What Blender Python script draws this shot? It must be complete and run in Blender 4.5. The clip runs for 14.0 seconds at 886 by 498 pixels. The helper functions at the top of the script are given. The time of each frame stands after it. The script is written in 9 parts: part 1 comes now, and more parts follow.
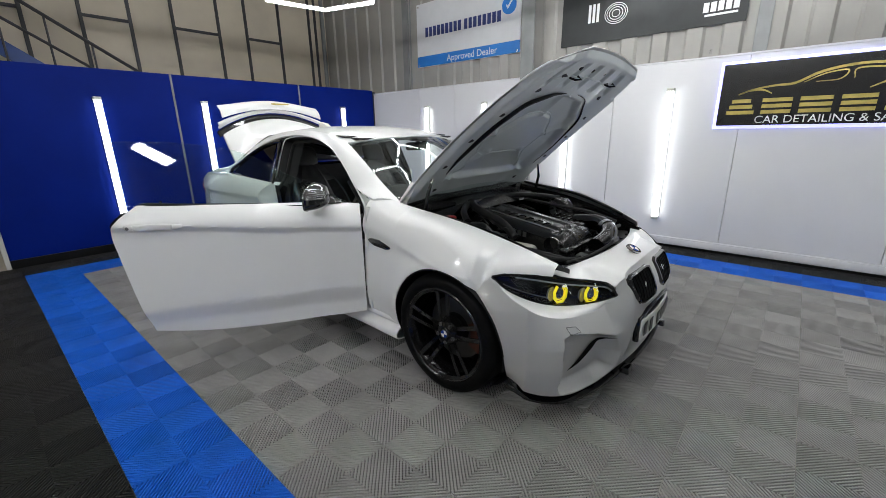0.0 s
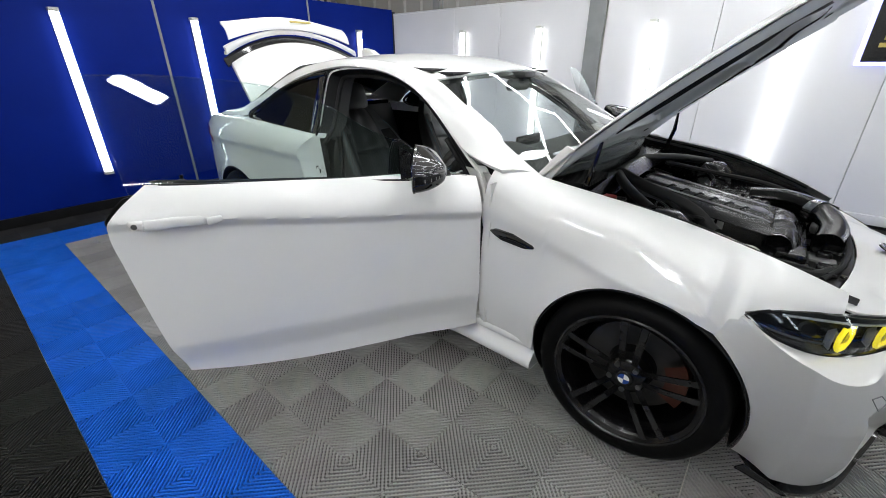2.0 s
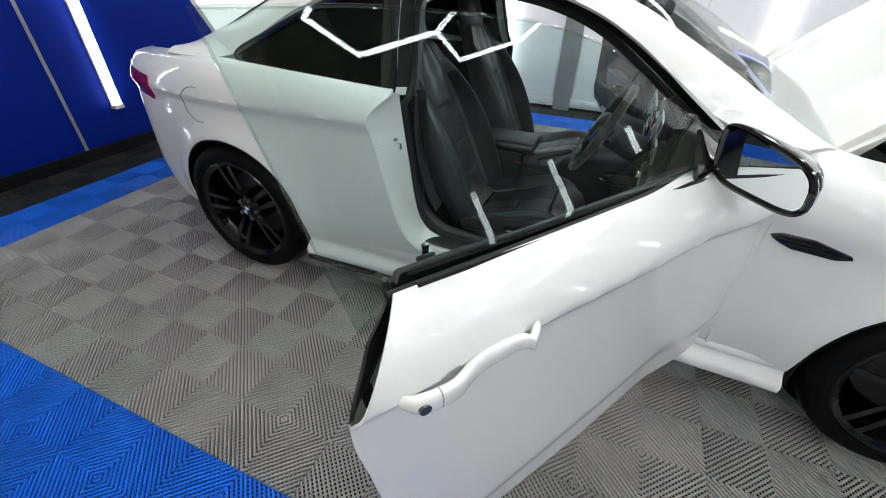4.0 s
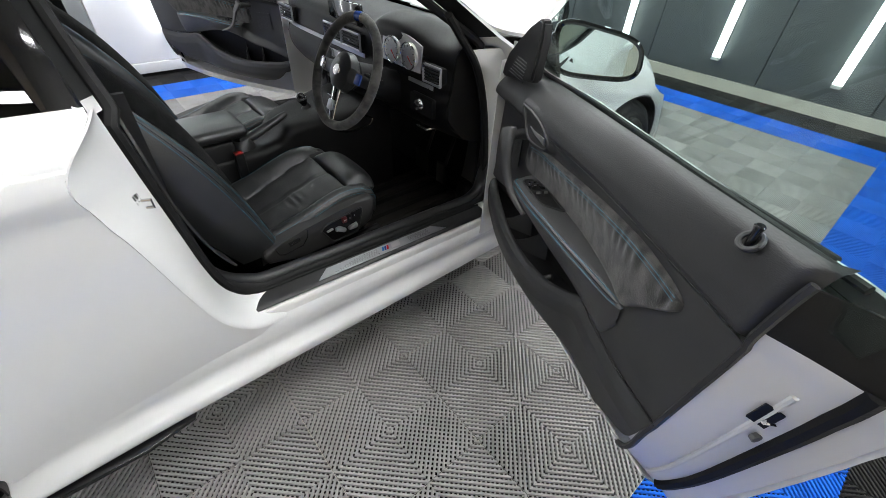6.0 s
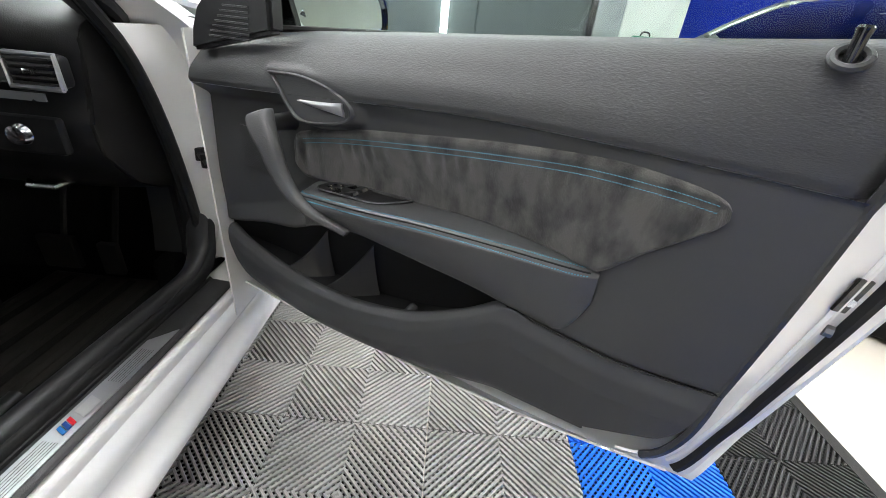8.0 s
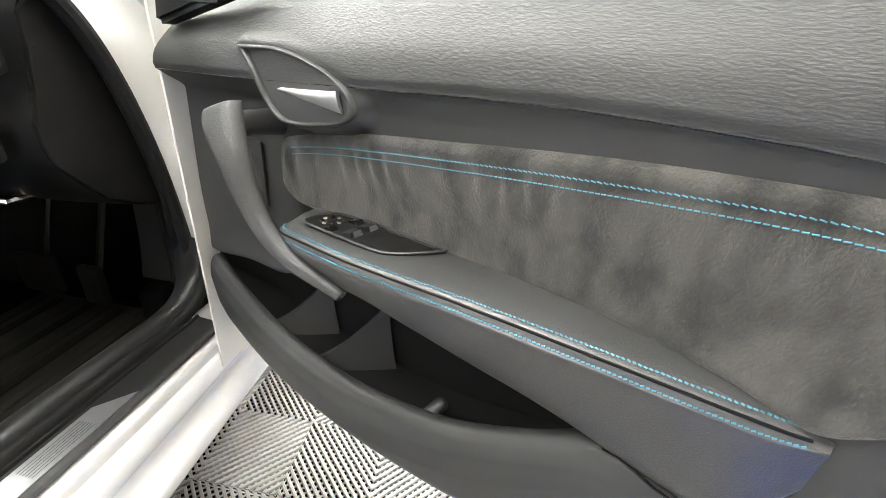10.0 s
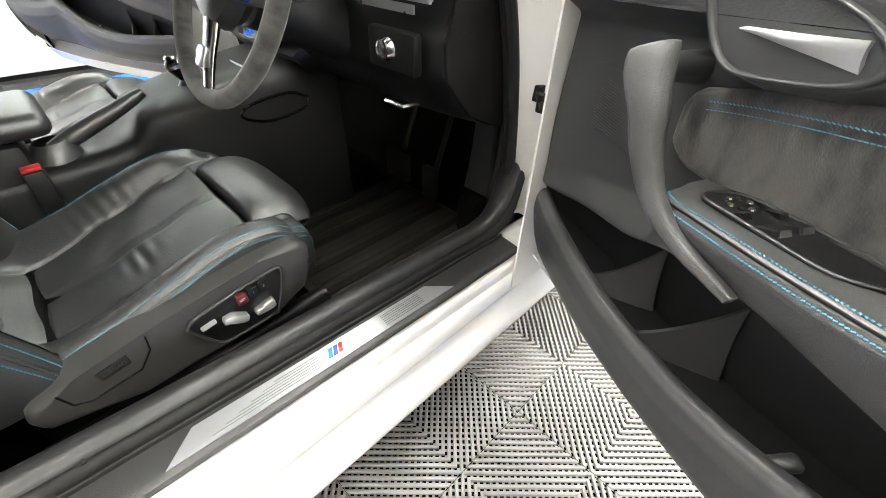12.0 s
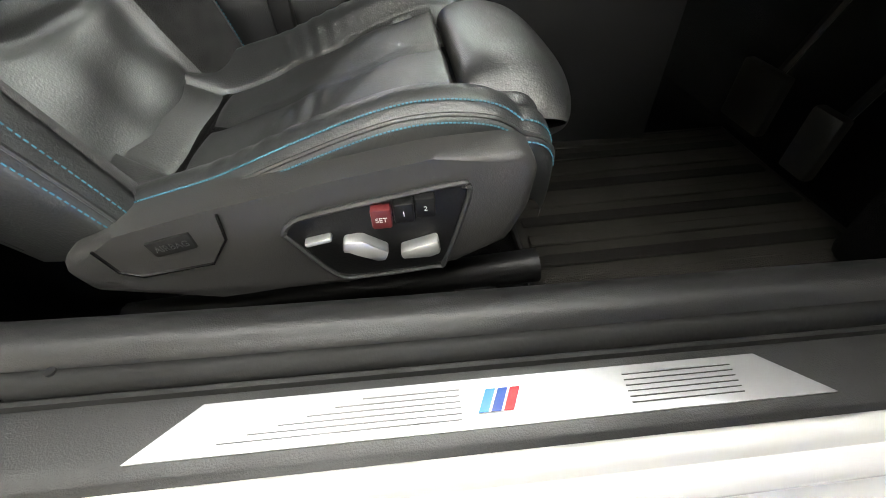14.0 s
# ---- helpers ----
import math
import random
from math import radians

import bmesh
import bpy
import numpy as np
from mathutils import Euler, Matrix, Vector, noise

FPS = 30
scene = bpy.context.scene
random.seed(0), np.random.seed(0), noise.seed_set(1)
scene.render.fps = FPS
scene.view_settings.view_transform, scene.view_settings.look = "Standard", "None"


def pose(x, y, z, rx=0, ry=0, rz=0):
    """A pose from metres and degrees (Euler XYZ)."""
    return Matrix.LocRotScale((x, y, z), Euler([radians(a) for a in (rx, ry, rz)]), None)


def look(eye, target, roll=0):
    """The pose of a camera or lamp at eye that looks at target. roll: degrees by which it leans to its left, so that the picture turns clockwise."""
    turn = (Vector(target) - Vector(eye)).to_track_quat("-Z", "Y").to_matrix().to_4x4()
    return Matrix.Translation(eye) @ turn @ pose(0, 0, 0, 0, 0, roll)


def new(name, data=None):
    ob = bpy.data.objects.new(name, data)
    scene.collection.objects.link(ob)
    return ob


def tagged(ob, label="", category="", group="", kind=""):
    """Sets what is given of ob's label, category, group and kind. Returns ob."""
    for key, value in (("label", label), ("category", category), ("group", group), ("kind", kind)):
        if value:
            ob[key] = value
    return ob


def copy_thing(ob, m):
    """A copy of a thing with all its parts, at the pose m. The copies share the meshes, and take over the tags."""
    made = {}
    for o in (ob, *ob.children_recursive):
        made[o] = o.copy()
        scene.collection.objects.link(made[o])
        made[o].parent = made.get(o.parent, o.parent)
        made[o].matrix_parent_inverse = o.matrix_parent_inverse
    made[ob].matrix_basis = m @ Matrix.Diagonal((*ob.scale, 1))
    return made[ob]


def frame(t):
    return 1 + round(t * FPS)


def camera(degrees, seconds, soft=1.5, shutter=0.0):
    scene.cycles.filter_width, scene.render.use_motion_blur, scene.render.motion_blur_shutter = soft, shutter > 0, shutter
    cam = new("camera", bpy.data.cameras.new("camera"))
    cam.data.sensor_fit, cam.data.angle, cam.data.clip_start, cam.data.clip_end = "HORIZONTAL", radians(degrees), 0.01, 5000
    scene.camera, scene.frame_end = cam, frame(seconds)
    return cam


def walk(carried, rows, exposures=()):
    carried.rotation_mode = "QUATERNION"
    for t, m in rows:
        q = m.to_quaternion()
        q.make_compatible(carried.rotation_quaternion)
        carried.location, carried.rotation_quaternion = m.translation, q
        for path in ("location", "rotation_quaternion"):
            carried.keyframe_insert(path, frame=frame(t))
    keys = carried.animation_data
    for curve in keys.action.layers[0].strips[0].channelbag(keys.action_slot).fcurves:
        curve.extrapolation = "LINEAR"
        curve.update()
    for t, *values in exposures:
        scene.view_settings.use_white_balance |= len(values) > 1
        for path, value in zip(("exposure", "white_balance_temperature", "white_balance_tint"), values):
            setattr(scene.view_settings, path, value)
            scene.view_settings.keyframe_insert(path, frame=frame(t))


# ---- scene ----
cam = camera(95.1, 14.0, 0.8)
PATH = [
    (0, (1.311, -2.324, 1.345), (0.051, -0.873, 0.791), -0.9),
    (0.5, (1.105, -2.249, 1.372), (-0.125, -0.804, 0.742), -0.9),
    (1, (0.863, -2.209, 1.367), (-0.335, -0.771, 0.663), -0.6),
    (1.5, (0.571, -2.2, 1.369), (-0.606, -0.779, 0.598), -0.3),
    (2, (0.265, -2.153, 1.352), (-0.889, -0.747, 0.52), 0.0),
    (2.5, (-0.038, -2.135, 1.358), (-1.14, -0.721, 0.471), 0.4),
    (2.7, (-0.172, -2.157, 1.355), (-1.246, -0.735, 0.447), 0.5),
    (4.8, (-1.462, -2.064, 1.359), (-1.521, -0.479, 0.14), 1.5),
    (5, (-1.54, -2.011, 1.319), (-1.412, -0.432, 0.098), 1.3),
    (5.5, (-1.675, -1.849, 1.292), (-1.078, -0.417, 0.03), 2.3),
    (6, (-1.802, -1.722, 1.28), (-0.77, -0.583, 0.0), 3.3),
    (6.5, (-1.834, -1.611, 1.247), (-0.477, -0.825, 0.006), 4.3),
    (7, (-1.757, -1.483, 1.182), (-0.174, -1.086, 0.025), 5.5),
    (7.5, (-1.688, -1.386, 1.073), (0.038, -1.326, 0.064), 6.4),
    (7.7, (-1.672, -1.359, 1.025), (0.084, -1.389, 0.07), 5.9),
    (9.8, (-1.409, -1.334, 0.904), (0.387, -1.265, 0.027), 5.7),
    (10, (-1.389, -1.334, 0.917), (0.385, -1.165, 0.01), 5.5),
    (10.5, (-1.354, -1.306, 0.948), (0.33, -0.862, -0.036), 4.7),
    (11, (-1.362, -1.258, 0.953), (0.175, -0.56, -0.12), 3.5),
    (11.5, (-1.39, -1.227, 0.944), (-0.036, -0.324, -0.217), 2.8),
    (12, (-1.403, -1.191, 0.919), (-0.274, -0.115, -0.333), 2.0),
    (12.5, (-1.391, -1.123, 0.869), (-0.5, 0.084, -0.454), 1.8),
    (13, (-1.362, -1.016, 0.786), (-0.732, 0.303, -0.579), 0.9),
    (13.5, (-1.32, -0.954, 0.702), (-0.946, 0.437, -0.685), -0.2),
    (13.7, (-1.31, -0.931, 0.669), (-1.001, 0.476, -0.719), 0.5),
    (14, (-1.268, -0.911, 0.657), (-1.16, 0.507, -0.75), -2.6),
]
walk(cam, [(t, look(eye, target, roll)) for t, eye, target, roll in PATH], [
    (0.0, -1.12, 6500, 8), (0.5, -0.92, 6500, 8), (1.5, -0.80, 6500, 8), (2.7, -0.82, 6500, 8), (5.0, -0.50, 6500, 8), (6.5, 0.12, 6500, 8), (7.7, 0.50, 6500, 8),
    (9.8, 1.60, 7000, 6), (11.0, 1.72, 7000, 6), (12.2, 1.62, 7000, 6), (14.0, 1.60, 7000, 6)])

# ---- world ----
world = bpy.data.worlds.new("world")
scene.world = world
world.use_nodes = True
world.node_tree.nodes["Background"].inputs[0].default_value = (0.9, 0.95, 1, 1)
world.node_tree.nodes["Background"].inputs[1].default_value = 0.02
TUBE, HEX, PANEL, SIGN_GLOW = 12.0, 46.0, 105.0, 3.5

# ---- materials ----


def mat(name, col, rough=0.5, metal=0.0, vary=0.12, scale=8.0, bump=0.0, bump_scale=60.0, coat=0.0, spec=0.5, col2=None, fine=0.0, sheen=0.0, stretch=None, edge=(0.35, 0.7)):
    """A surface with large stains, a finer grain in colour and gloss, and a fine relief."""
    m = bpy.data.materials.new(name)
    m.use_nodes = True
    nt = m.node_tree
    b = nt.nodes["Principled BSDF"]
    b.inputs["Roughness"].default_value = rough
    b.inputs["Metallic"].default_value = metal
    b.inputs["Coat Weight"].default_value = coat
    b.inputs["Coat Roughness"].default_value = 0.03
    b.inputs["Specular IOR Level"].default_value = spec
    b.inputs["Sheen Weight"].default_value = sheen
    tc = nt.nodes.new("ShaderNodeTexCoord")
    src = tc.outputs["Object"]
    if stretch:
        mp = nt.nodes.new("ShaderNodeMapping")
        mp.inputs["Scale"].default_value = stretch
        nt.links.new(src, mp.inputs["Vector"])
        src = mp.outputs["Vector"]
    n1 = nt.nodes.new("ShaderNodeTexNoise")
    n1.inputs["Scale"].default_value = scale
    n1.inputs["Detail"].default_value = 5
    nt.links.new(src, n1.inputs["Vector"])
    n2 = nt.nodes.new("ShaderNodeTexNoise")
    n2.inputs["Scale"].default_value = bump_scale
    n2.inputs["Detail"].default_value = 3
    nt.links.new(src, n2.inputs["Vector"])
    mix = nt.nodes.new("ShaderNodeMix")
    mix.data_type = "RGBA"
    d = col2 or tuple(c * (1 - vary) for c in col)
    mix.inputs["A"].default_value = (*col, 1)
    mix.inputs["B"].default_value = (*d, 1)
    ramp = nt.nodes.new("ShaderNodeMapRange")
    ramp.inputs["From Min"].default_value, ramp.inputs["From Max"].default_value = edge
    nt.links.new(n1.outputs["Fac"], ramp.inputs["Value"])
    nt.links.new(ramp.outputs["Result"], mix.inputs["Factor"])
    last = mix.outputs["Result"]
    if fine:
        mul = nt.nodes.new("ShaderNodeMix")
        mul.data_type, mul.blend_type = "RGBA", "MULTIPLY"
        mul.inputs["Factor"].default_value = fine
        nt.links.new(last, mul.inputs["A"])
        nt.links.new(n2.outputs["Color"], mul.inputs["B"])
        last = mul.outputs["Result"]
    nt.links.new(last, b.inputs["Base Color"])
    rr = nt.nodes.new("ShaderNodeMapRange")
    rr.inputs["To Min"].default_value = max(0.02, rough * 0.85)
    rr.inputs["To Max"].default_value = min(1, rough * 1.2)
    nt.links.new(n1.outputs["Fac"], rr.inputs["Value"])
    nt.links.new(rr.outputs["Result"], b.inputs["Roughness"])
    if bump:
        bp = nt.nodes.new("ShaderNodeBump")
        bp.inputs["Strength"].default_value = bump
        bp.inputs["Distance"].default_value = 0.002
        nt.links.new(n2.outputs["Fac"], bp.inputs["Height"])
        nt.links.new(bp.outputs["Normal"], b.inputs["Normal"])
    return m


def glow(name, col, strength):
    m = bpy.data.materials.new(name)
    m.use_nodes = True
    b = m.node_tree.nodes["Principled BSDF"]
    b.inputs["Base Color"].default_value = (*col, 1)
    b.inputs["Emission Color"].default_value = (*col, 1)
    b.inputs["Emission Strength"].default_value = strength
    return m


def glass(name, col, rough=0.0, mixing=0.86):
    """Thin glass: mostly clear with a tint, plus the mirror image of a polished face."""
    m = bpy.data.materials.new(name)
    m.use_nodes = True
    nt = m.node_tree
    nt.nodes.clear()
    out = nt.nodes.new("ShaderNodeOutputMaterial")
    tr = nt.nodes.new("ShaderNodeBsdfTransparent")
    tr.inputs[0].default_value = (*col, 1)
    gl = nt.nodes.new("ShaderNodeBsdfGlossy")
    gl.inputs["Roughness"].default_value = rough
    lw = nt.nodes.new("ShaderNodeLayerWeight")
    lw.inputs[0].default_value = 0.5
    pw = nt.nodes.new("ShaderNodeMath")
    pw.operation = "POWER"
    pw.inputs[1].default_value = 5.0
    nt.links.new(lw.outputs["Facing"], pw.inputs[0])
    fr = nt.nodes.new("ShaderNodeMath")
    fr.operation = "MULTIPLY_ADD"
    fr.inputs[1].default_value, fr.inputs[2].default_value = 0.95, 0.035
    nt.links.new(pw.outputs[0], fr.inputs[0])
    mx = nt.nodes.new("ShaderNodeMixShader")
    nt.links.new(fr.outputs[0], mx.inputs[0])
    nt.links.new(tr.outputs[0], mx.inputs[1])
    nt.links.new(gl.outputs[0], mx.inputs[2])
    nt.links.new(mx.outputs[0], out.inputs[0])
    return m


WHITE_PAINT = mat("white car paint", (0.78, 0.78, 0.765), 0.35, vary=0.02, coat=0.7, scale=2)
JAMB = mat("white jamb paint", (0.74, 0.735, 0.71), 0.3, vary=0.05, coat=0.5, scale=3)
UNDER_PAINT = mat("grey-white bonnet underside", (0.76, 0.80, 0.79), 0.38, vary=0.08, coat=0.25, scale=4)
BLACK_GLOSS = mat("gloss black", (0.006, 0.006, 0.007), 0.08, vary=0.3, coat=0.6)
BLACK_PLASTIC = mat("black plastic", (0.007, 0.007, 0.0073), 0.42, spec=0.28, vary=0.35, bump=0.15, bump_scale=500, scale=9)
COVER_BLACK = mat("satin black engine cover", (0.006, 0.006, 0.0063), 0.24, spec=0.5, vary=0.3, bump=0.1, bump_scale=500, scale=10)
ENGINE_PLASTIC = mat("engine bay plastic", (0.004, 0.004, 0.0042), 0.13, spec=0.55, vary=0.5, bump=0.2, bump_scale=260, scale=12)
RUBBER = mat("black rubber", (0.009, 0.009, 0.009), 0.6, spec=0.3, vary=0.3, bump=0.2, bump_scale=180)
TYRE = mat("tyre rubber", (0.004, 0.004, 0.004), 0.5, spec=0.1, vary=0.4, bump=0.3, bump_scale=120, scale=20)
RIM_BLACK = mat("black wheel paint", (0.004, 0.004, 0.0044), 0.2, spec=0.3, coat=0.25, vary=0.3)
RIM_GREY = mat("machined grey wheel face", (0.022, 0.022, 0.0225), 0.24, metal=0.3, vary=0.25, scale=30)
CHROME = mat("chrome", (0.75, 0.75, 0.76), 0.12, metal=1.0, vary=0.1)
ALU = mat("brushed aluminium", (0.52, 0.53, 0.55), 0.28, metal=0.85, vary=0.08, bump=0.012, bump_scale=240, stretch=(0.02, 1, 1))
STEEL = mat("dull steel", (0.20, 0.20, 0.20), 0.35, metal=0.9, vary=0.3)
LEATHER = mat("black leather", (0.0245, 0.0252, 0.0252), 0.34, spec=0.85, vary=0.4, bump=0.3, bump_scale=420, scale=7)
DOOR_SKIN = mat("charcoal soft-touch vinyl", (0.033, 0.0335, 0.034), 0.46, vary=0.25, bump=0.3, bump_scale=200, scale=5, stretch=(1, 1, 4))
TRIM_HARD = mat("charcoal hard plastic", (0.027, 0.0275, 0.028), 0.40, vary=0.2, bump=0.2, bump_scale=600, scale=6)
SEAT_SIDE = mat("warm charcoal seat plastic", (0.034, 0.033, 0.032), 0.42, vary=0.15, bump=0.15, bump_scale=700, scale=6)
SILL_TRIM = mat("grained black sill trim", (0.021, 0.021, 0.0213), 0.34, spec=0.5, vary=0.2, bump=0.2, bump_scale=700, scale=8)
DOOR_LOW = mat("charcoal smooth door plastic", (0.033, 0.0335, 0.034), 0.45, vary=0.12, bump=0.12, bump_scale=900, scale=4)
# door plastic darkened to stand for the shade inside the pocket
POCKET_SHADE = mat("pocket plastic with shade in its colour", (0.010, 0.010, 0.0105), 0.5, spec=0.3, vary=0.2, scale=6)
LEATHER_ARM = mat("grained armrest leather", (0.050, 0.050, 0.0505), 0.38, spec=0.7, vary=0.2, bump=0.25, bump_scale=700, scale=6)
PULL_SKIN = mat("ribbed charcoal handle skin", (0.05, 0.05, 0.05), 0.42, vary=0.15, bump=0.3, bump_scale=700, scale=6)
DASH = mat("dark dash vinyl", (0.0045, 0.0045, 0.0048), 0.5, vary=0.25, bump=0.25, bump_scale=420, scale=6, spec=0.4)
SUEDE = mat("charcoal suede", (0.070, 0.067, 0.062), 0.95, vary=0.6, bump=0.5, bump_scale=500, scale=34, sheen=0.25, col2=(0.022, 0.0217, 0.0213), spec=0.2, stretch=(1, 1, 0.55), edge=(0.42, 0.68))
THREAD = mat("teal thread", (0.05, 0.20, 0.28), 0.7, vary=0.2)
DASH_SIDE = mat("dark dash end fabric", (0.010, 0.0095, 0.009), 0.8, spec=0.2, vary=0.2, bump=0.3, bump_scale=600, scale=10)
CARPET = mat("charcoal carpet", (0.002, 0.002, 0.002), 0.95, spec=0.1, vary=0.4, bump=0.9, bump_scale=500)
INSERT = mat("black suede seat insert", (0.012, 0.012, 0.012), 0.9, vary=0.5, bump=0.5, bump_scale=500, scale=30, sheen=0.15, spec=0.2)
MAT_PILE = mat("ribbed floor mat", (0.027, 0.025, 0.022), 0.95, spec=0.1, vary=0.3, bump=0.9, bump_scale=420)
MAT_DARK = mat("dark mat stripe", (0.011, 0.0103, 0.009), 0.95, spec=0.1, vary=0.3, bump=0.9, bump_scale=420)
HEADLINE = mat("dark headlining", (0.015, 0.015, 0.016), 0.9, vary=0.2, bump=0.3, bump_scale=300)
RED_PLASTIC = mat("red plastic", (0.35, 0.012, 0.012), 0.35, vary=0.2)
BROWN_RED = mat("dark red button", (0.10, 0.012, 0.014), 0.4, vary=0.2)
TAIL_RED = mat("red lamp lens", (0.45, 0.006, 0.012), 0.08, coat=1.0, vary=0.3)
PALE_RED = mat("pale painted lens reflection", (0.65, 0.30, 0.30), 0.2, vary=0.1)
BLUE_MARK = mat("blue enamel", (0.012, 0.05, 0.26), 0.25, vary=0.1)
LIGHT_BLUE_MARK = mat("light blue enamel", (0.02, 0.17, 0.50), 0.25, vary=0.1)
RED_MARK = mat("red enamel", (0.55, 0.01, 0.02), 0.25, vary=0.1)
WHITE_MARK = mat("white print", (0.75, 0.75, 0.75), 0.4, vary=0.05)
BLACK_MARK = mat("black print", (0.01, 0.01, 0.01), 0.4, vary=0.1)
PLATE_WHITE = mat("white plate", (0.75, 0.75, 0.72), 0.3, vary=0.05)
PLATE_YELLOW = mat("yellow plate", (0.75, 0.45, 0.01), 0.3, vary=0.08)
BOTTLE = mat("milky plastic bottle", (0.42, 0.42, 0.36), 0.35, vary=0.25)
ORANGE = mat("brake caliper orange", (0.07, 0.018, 0.007), 0.4, vary=0.2)
DEEP_BLACK = mat("matt black grille plastic", (0.003, 0.003, 0.003), 0.6, spec=0.06, vary=0.3)
CLUSTER_GLARE = mat("pale painted cluster reflection", (0.55, 0.55, 0.56), 0.3, metal=0.3, vary=0.15)
SATIN = mat("satin silver", (0.62, 0.62, 0.62), 0.30, metal=0.75, vary=0.08)
DISC = mat("brake disc iron", (0.09, 0.088, 0.085), 0.35, metal=0.9, vary=0.3)
MIRROR = mat("mirror glass", (0.75, 0.80, 0.80), 0.01, metal=1.0, vary=0.01)
CLEAR = glass("window glass", (0.92, 0.96, 0.95))
DOOR_GLASS = glass("door glass", (0.86, 0.935, 0.915))
TINT = glass("tinted glass", (0.045, 0.05, 0.05))
LENS = glass("lamp lens", (0.82, 0.85, 0.88))
YELLOW_GLOW = glow("yellow running light", (1.0, 0.78, 0.02), 1.6)
WHITE_GLOW = glow("white running light", (0.9, 0.95, 1.0), 2.2)
TUBE_GLOW = glow("white led tube", (0.96, 0.98, 1.0), TUBE)
HEX_GLOW = glow("white hexagon led", (0.97, 0.98, 1.0), HEX)
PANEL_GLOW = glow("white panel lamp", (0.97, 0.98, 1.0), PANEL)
HALO = glow("blue-white sign halo", (0.45, 0.45, 1.0), SIGN_GLOW)
BLUE_WALL = mat("royal blue panel", (0.001, 0.015, 0.21), 0.55, spec=0.10, vary=0.18, scale=1.5, bump=0.06, bump_scale=90)
WHITE_WALL = mat("white panel", (0.74, 0.74, 0.755), 0.35, vary=0.05, scale=1.2, bump=0.05, bump_scale=60)
GREY_WALL = mat("dark grey painted wall", (0.075, 0.085, 0.085), 0.5, vary=0.2, scale=2, bump=0.1, bump_scale=60)
CLAD = mat("cream steel cladding", (0.66, 0.585, 0.46), 0.5, vary=0.15, scale=1.5)
CLAD_GREY = mat("pale grey steel cladding", (0.38, 0.37, 0.345), 0.5, vary=0.18, scale=1.5)
BATTEN = mat("dark steel batten", (0.05, 0.05, 0.055), 0.5, vary=0.3)
COLUMN = mat("grey steel column", (0.26, 0.27, 0.27), 0.45, vary=0.25, scale=4)
DADO = mat("cream skirting", (0.5, 0.48, 0.42), 0.5, vary=0.15)
EPOXY = mat("cream epoxy floor", (0.62, 0.58, 0.50), 0.18, vary=0.12, scale=1.5, coat=0.3)
STAIR_BLUE = mat("blue steel stair", (0.03, 0.08, 0.30), 0.45, vary=0.2)
GREEN_BOX = mat("green plastic case", (0.004, 0.13, 0.065), 0.4, vary=0.15)
PILLAR = mat("off-white pillar", (0.62, 0.62, 0.57), 0.5, vary=0.12, scale=3)
SILVER = mat("silver car paint", (0.25, 0.26, 0.235), 0.22, metal=0.6, vary=0.05, coat=1.0, scale=2)
GOLD = mat("gold lettering", (0.52, 0.42, 0.12), 0.35, metal=0.4, vary=0.25, scale=12)
SIGN_BLACK = mat("black sign panel", (0.008, 0.008, 0.009), 0.2, coat=0.5, vary=0.2)
BANNER_WHITE = mat("white banner", (0.72, 0.73, 0.75), 0.45, vary=0.04)
BANNER_BLUE = mat("blue banner band", (0.02, 0.20, 0.62), 0.45, vary=0.05)
NAVY = mat("navy print", (0.03, 0.05, 0.20), 0.5, vary=0.1)
BANNER_BLACK = mat("black banner", (0.014, 0.017, 0.018), 0.5, vary=0.2)


def tile_mat(name, col, rough):
    """Plastic floor tile: each tile a little lighter or darker, with scuffs and dust."""
    m = mat(name, col, rough, vary=0.22, scale=5, bump=0.25, bump_scale=260, spec=0.18)
    nt = m.node_tree
    b = nt.nodes["Principled BSDF"]
    link = b.inputs["Base Color"].links[0]
    src = link.from_socket
    info = nt.nodes.new("ShaderNodeObjectInfo")
    mr = nt.nodes.new("ShaderNodeMapRange")
    mr.inputs["To Min"].default_value, mr.inputs["To Max"].default_value = 0.88, 1.08
    nt.links.new(info.outputs["Random"], mr.inputs["Value"])
    hs = nt.nodes.new("ShaderNodeHueSaturation")
    nt.links.new(mr.outputs["Result"], hs.inputs["Value"])
    nt.links.new(src, hs.inputs["Color"])
    nt.links.new(hs.outputs["Color"], b.inputs["Base Color"])
    return m


TILE_GREY = tile_mat("grey floor tile", (0.345, 0.337, 0.327), 0.36)
TILE_BLUE = tile_mat("blue floor tile", (0.012, 0.145, 0.70), 0.42)
TILE_BLACK = tile_mat("black floor tile", (0.022, 0.0217, 0.0213), 0.45)
TILE_GAP_SHADE = mat("black shade under tile ribs", (0.003, 0.003, 0.003), 0.8, spec=0.1, vary=0.3)

# ---- mesh helpers ----


def obj(name, bm, material, parent=None, label="", smooth=True, angle=40):
    """Links a bmesh as one mesh object, below a parent when one is given."""
    bmesh.ops.recalc_face_normals(bm, faces=bm.faces)
    me = bpy.data.meshes.new(name)
    bm.to_mesh(me)
    bm.free()
    for mm in material if isinstance(material, (list, tuple)) else [material]:
        me.materials.append(mm)
    if smooth:
        me.shade_smooth()
        me.set_sharp_from_angle(angle=radians(angle))
    ob = new(name, me)
    if parent is not None:
        ob.parent = parent
    if label:
        ob["label"] = label
    return ob


def part(name, bm, material, parent, label="", smooth=True, angle=40):
    return obj(name, bm, material, parent, label, smooth, angle)


def thing(name, label, category, m=None, group="", kind=""):
    e = tagged(new(name), label, category, group, kind)
    if m is not None:
        e.matrix_basis = m
    return e


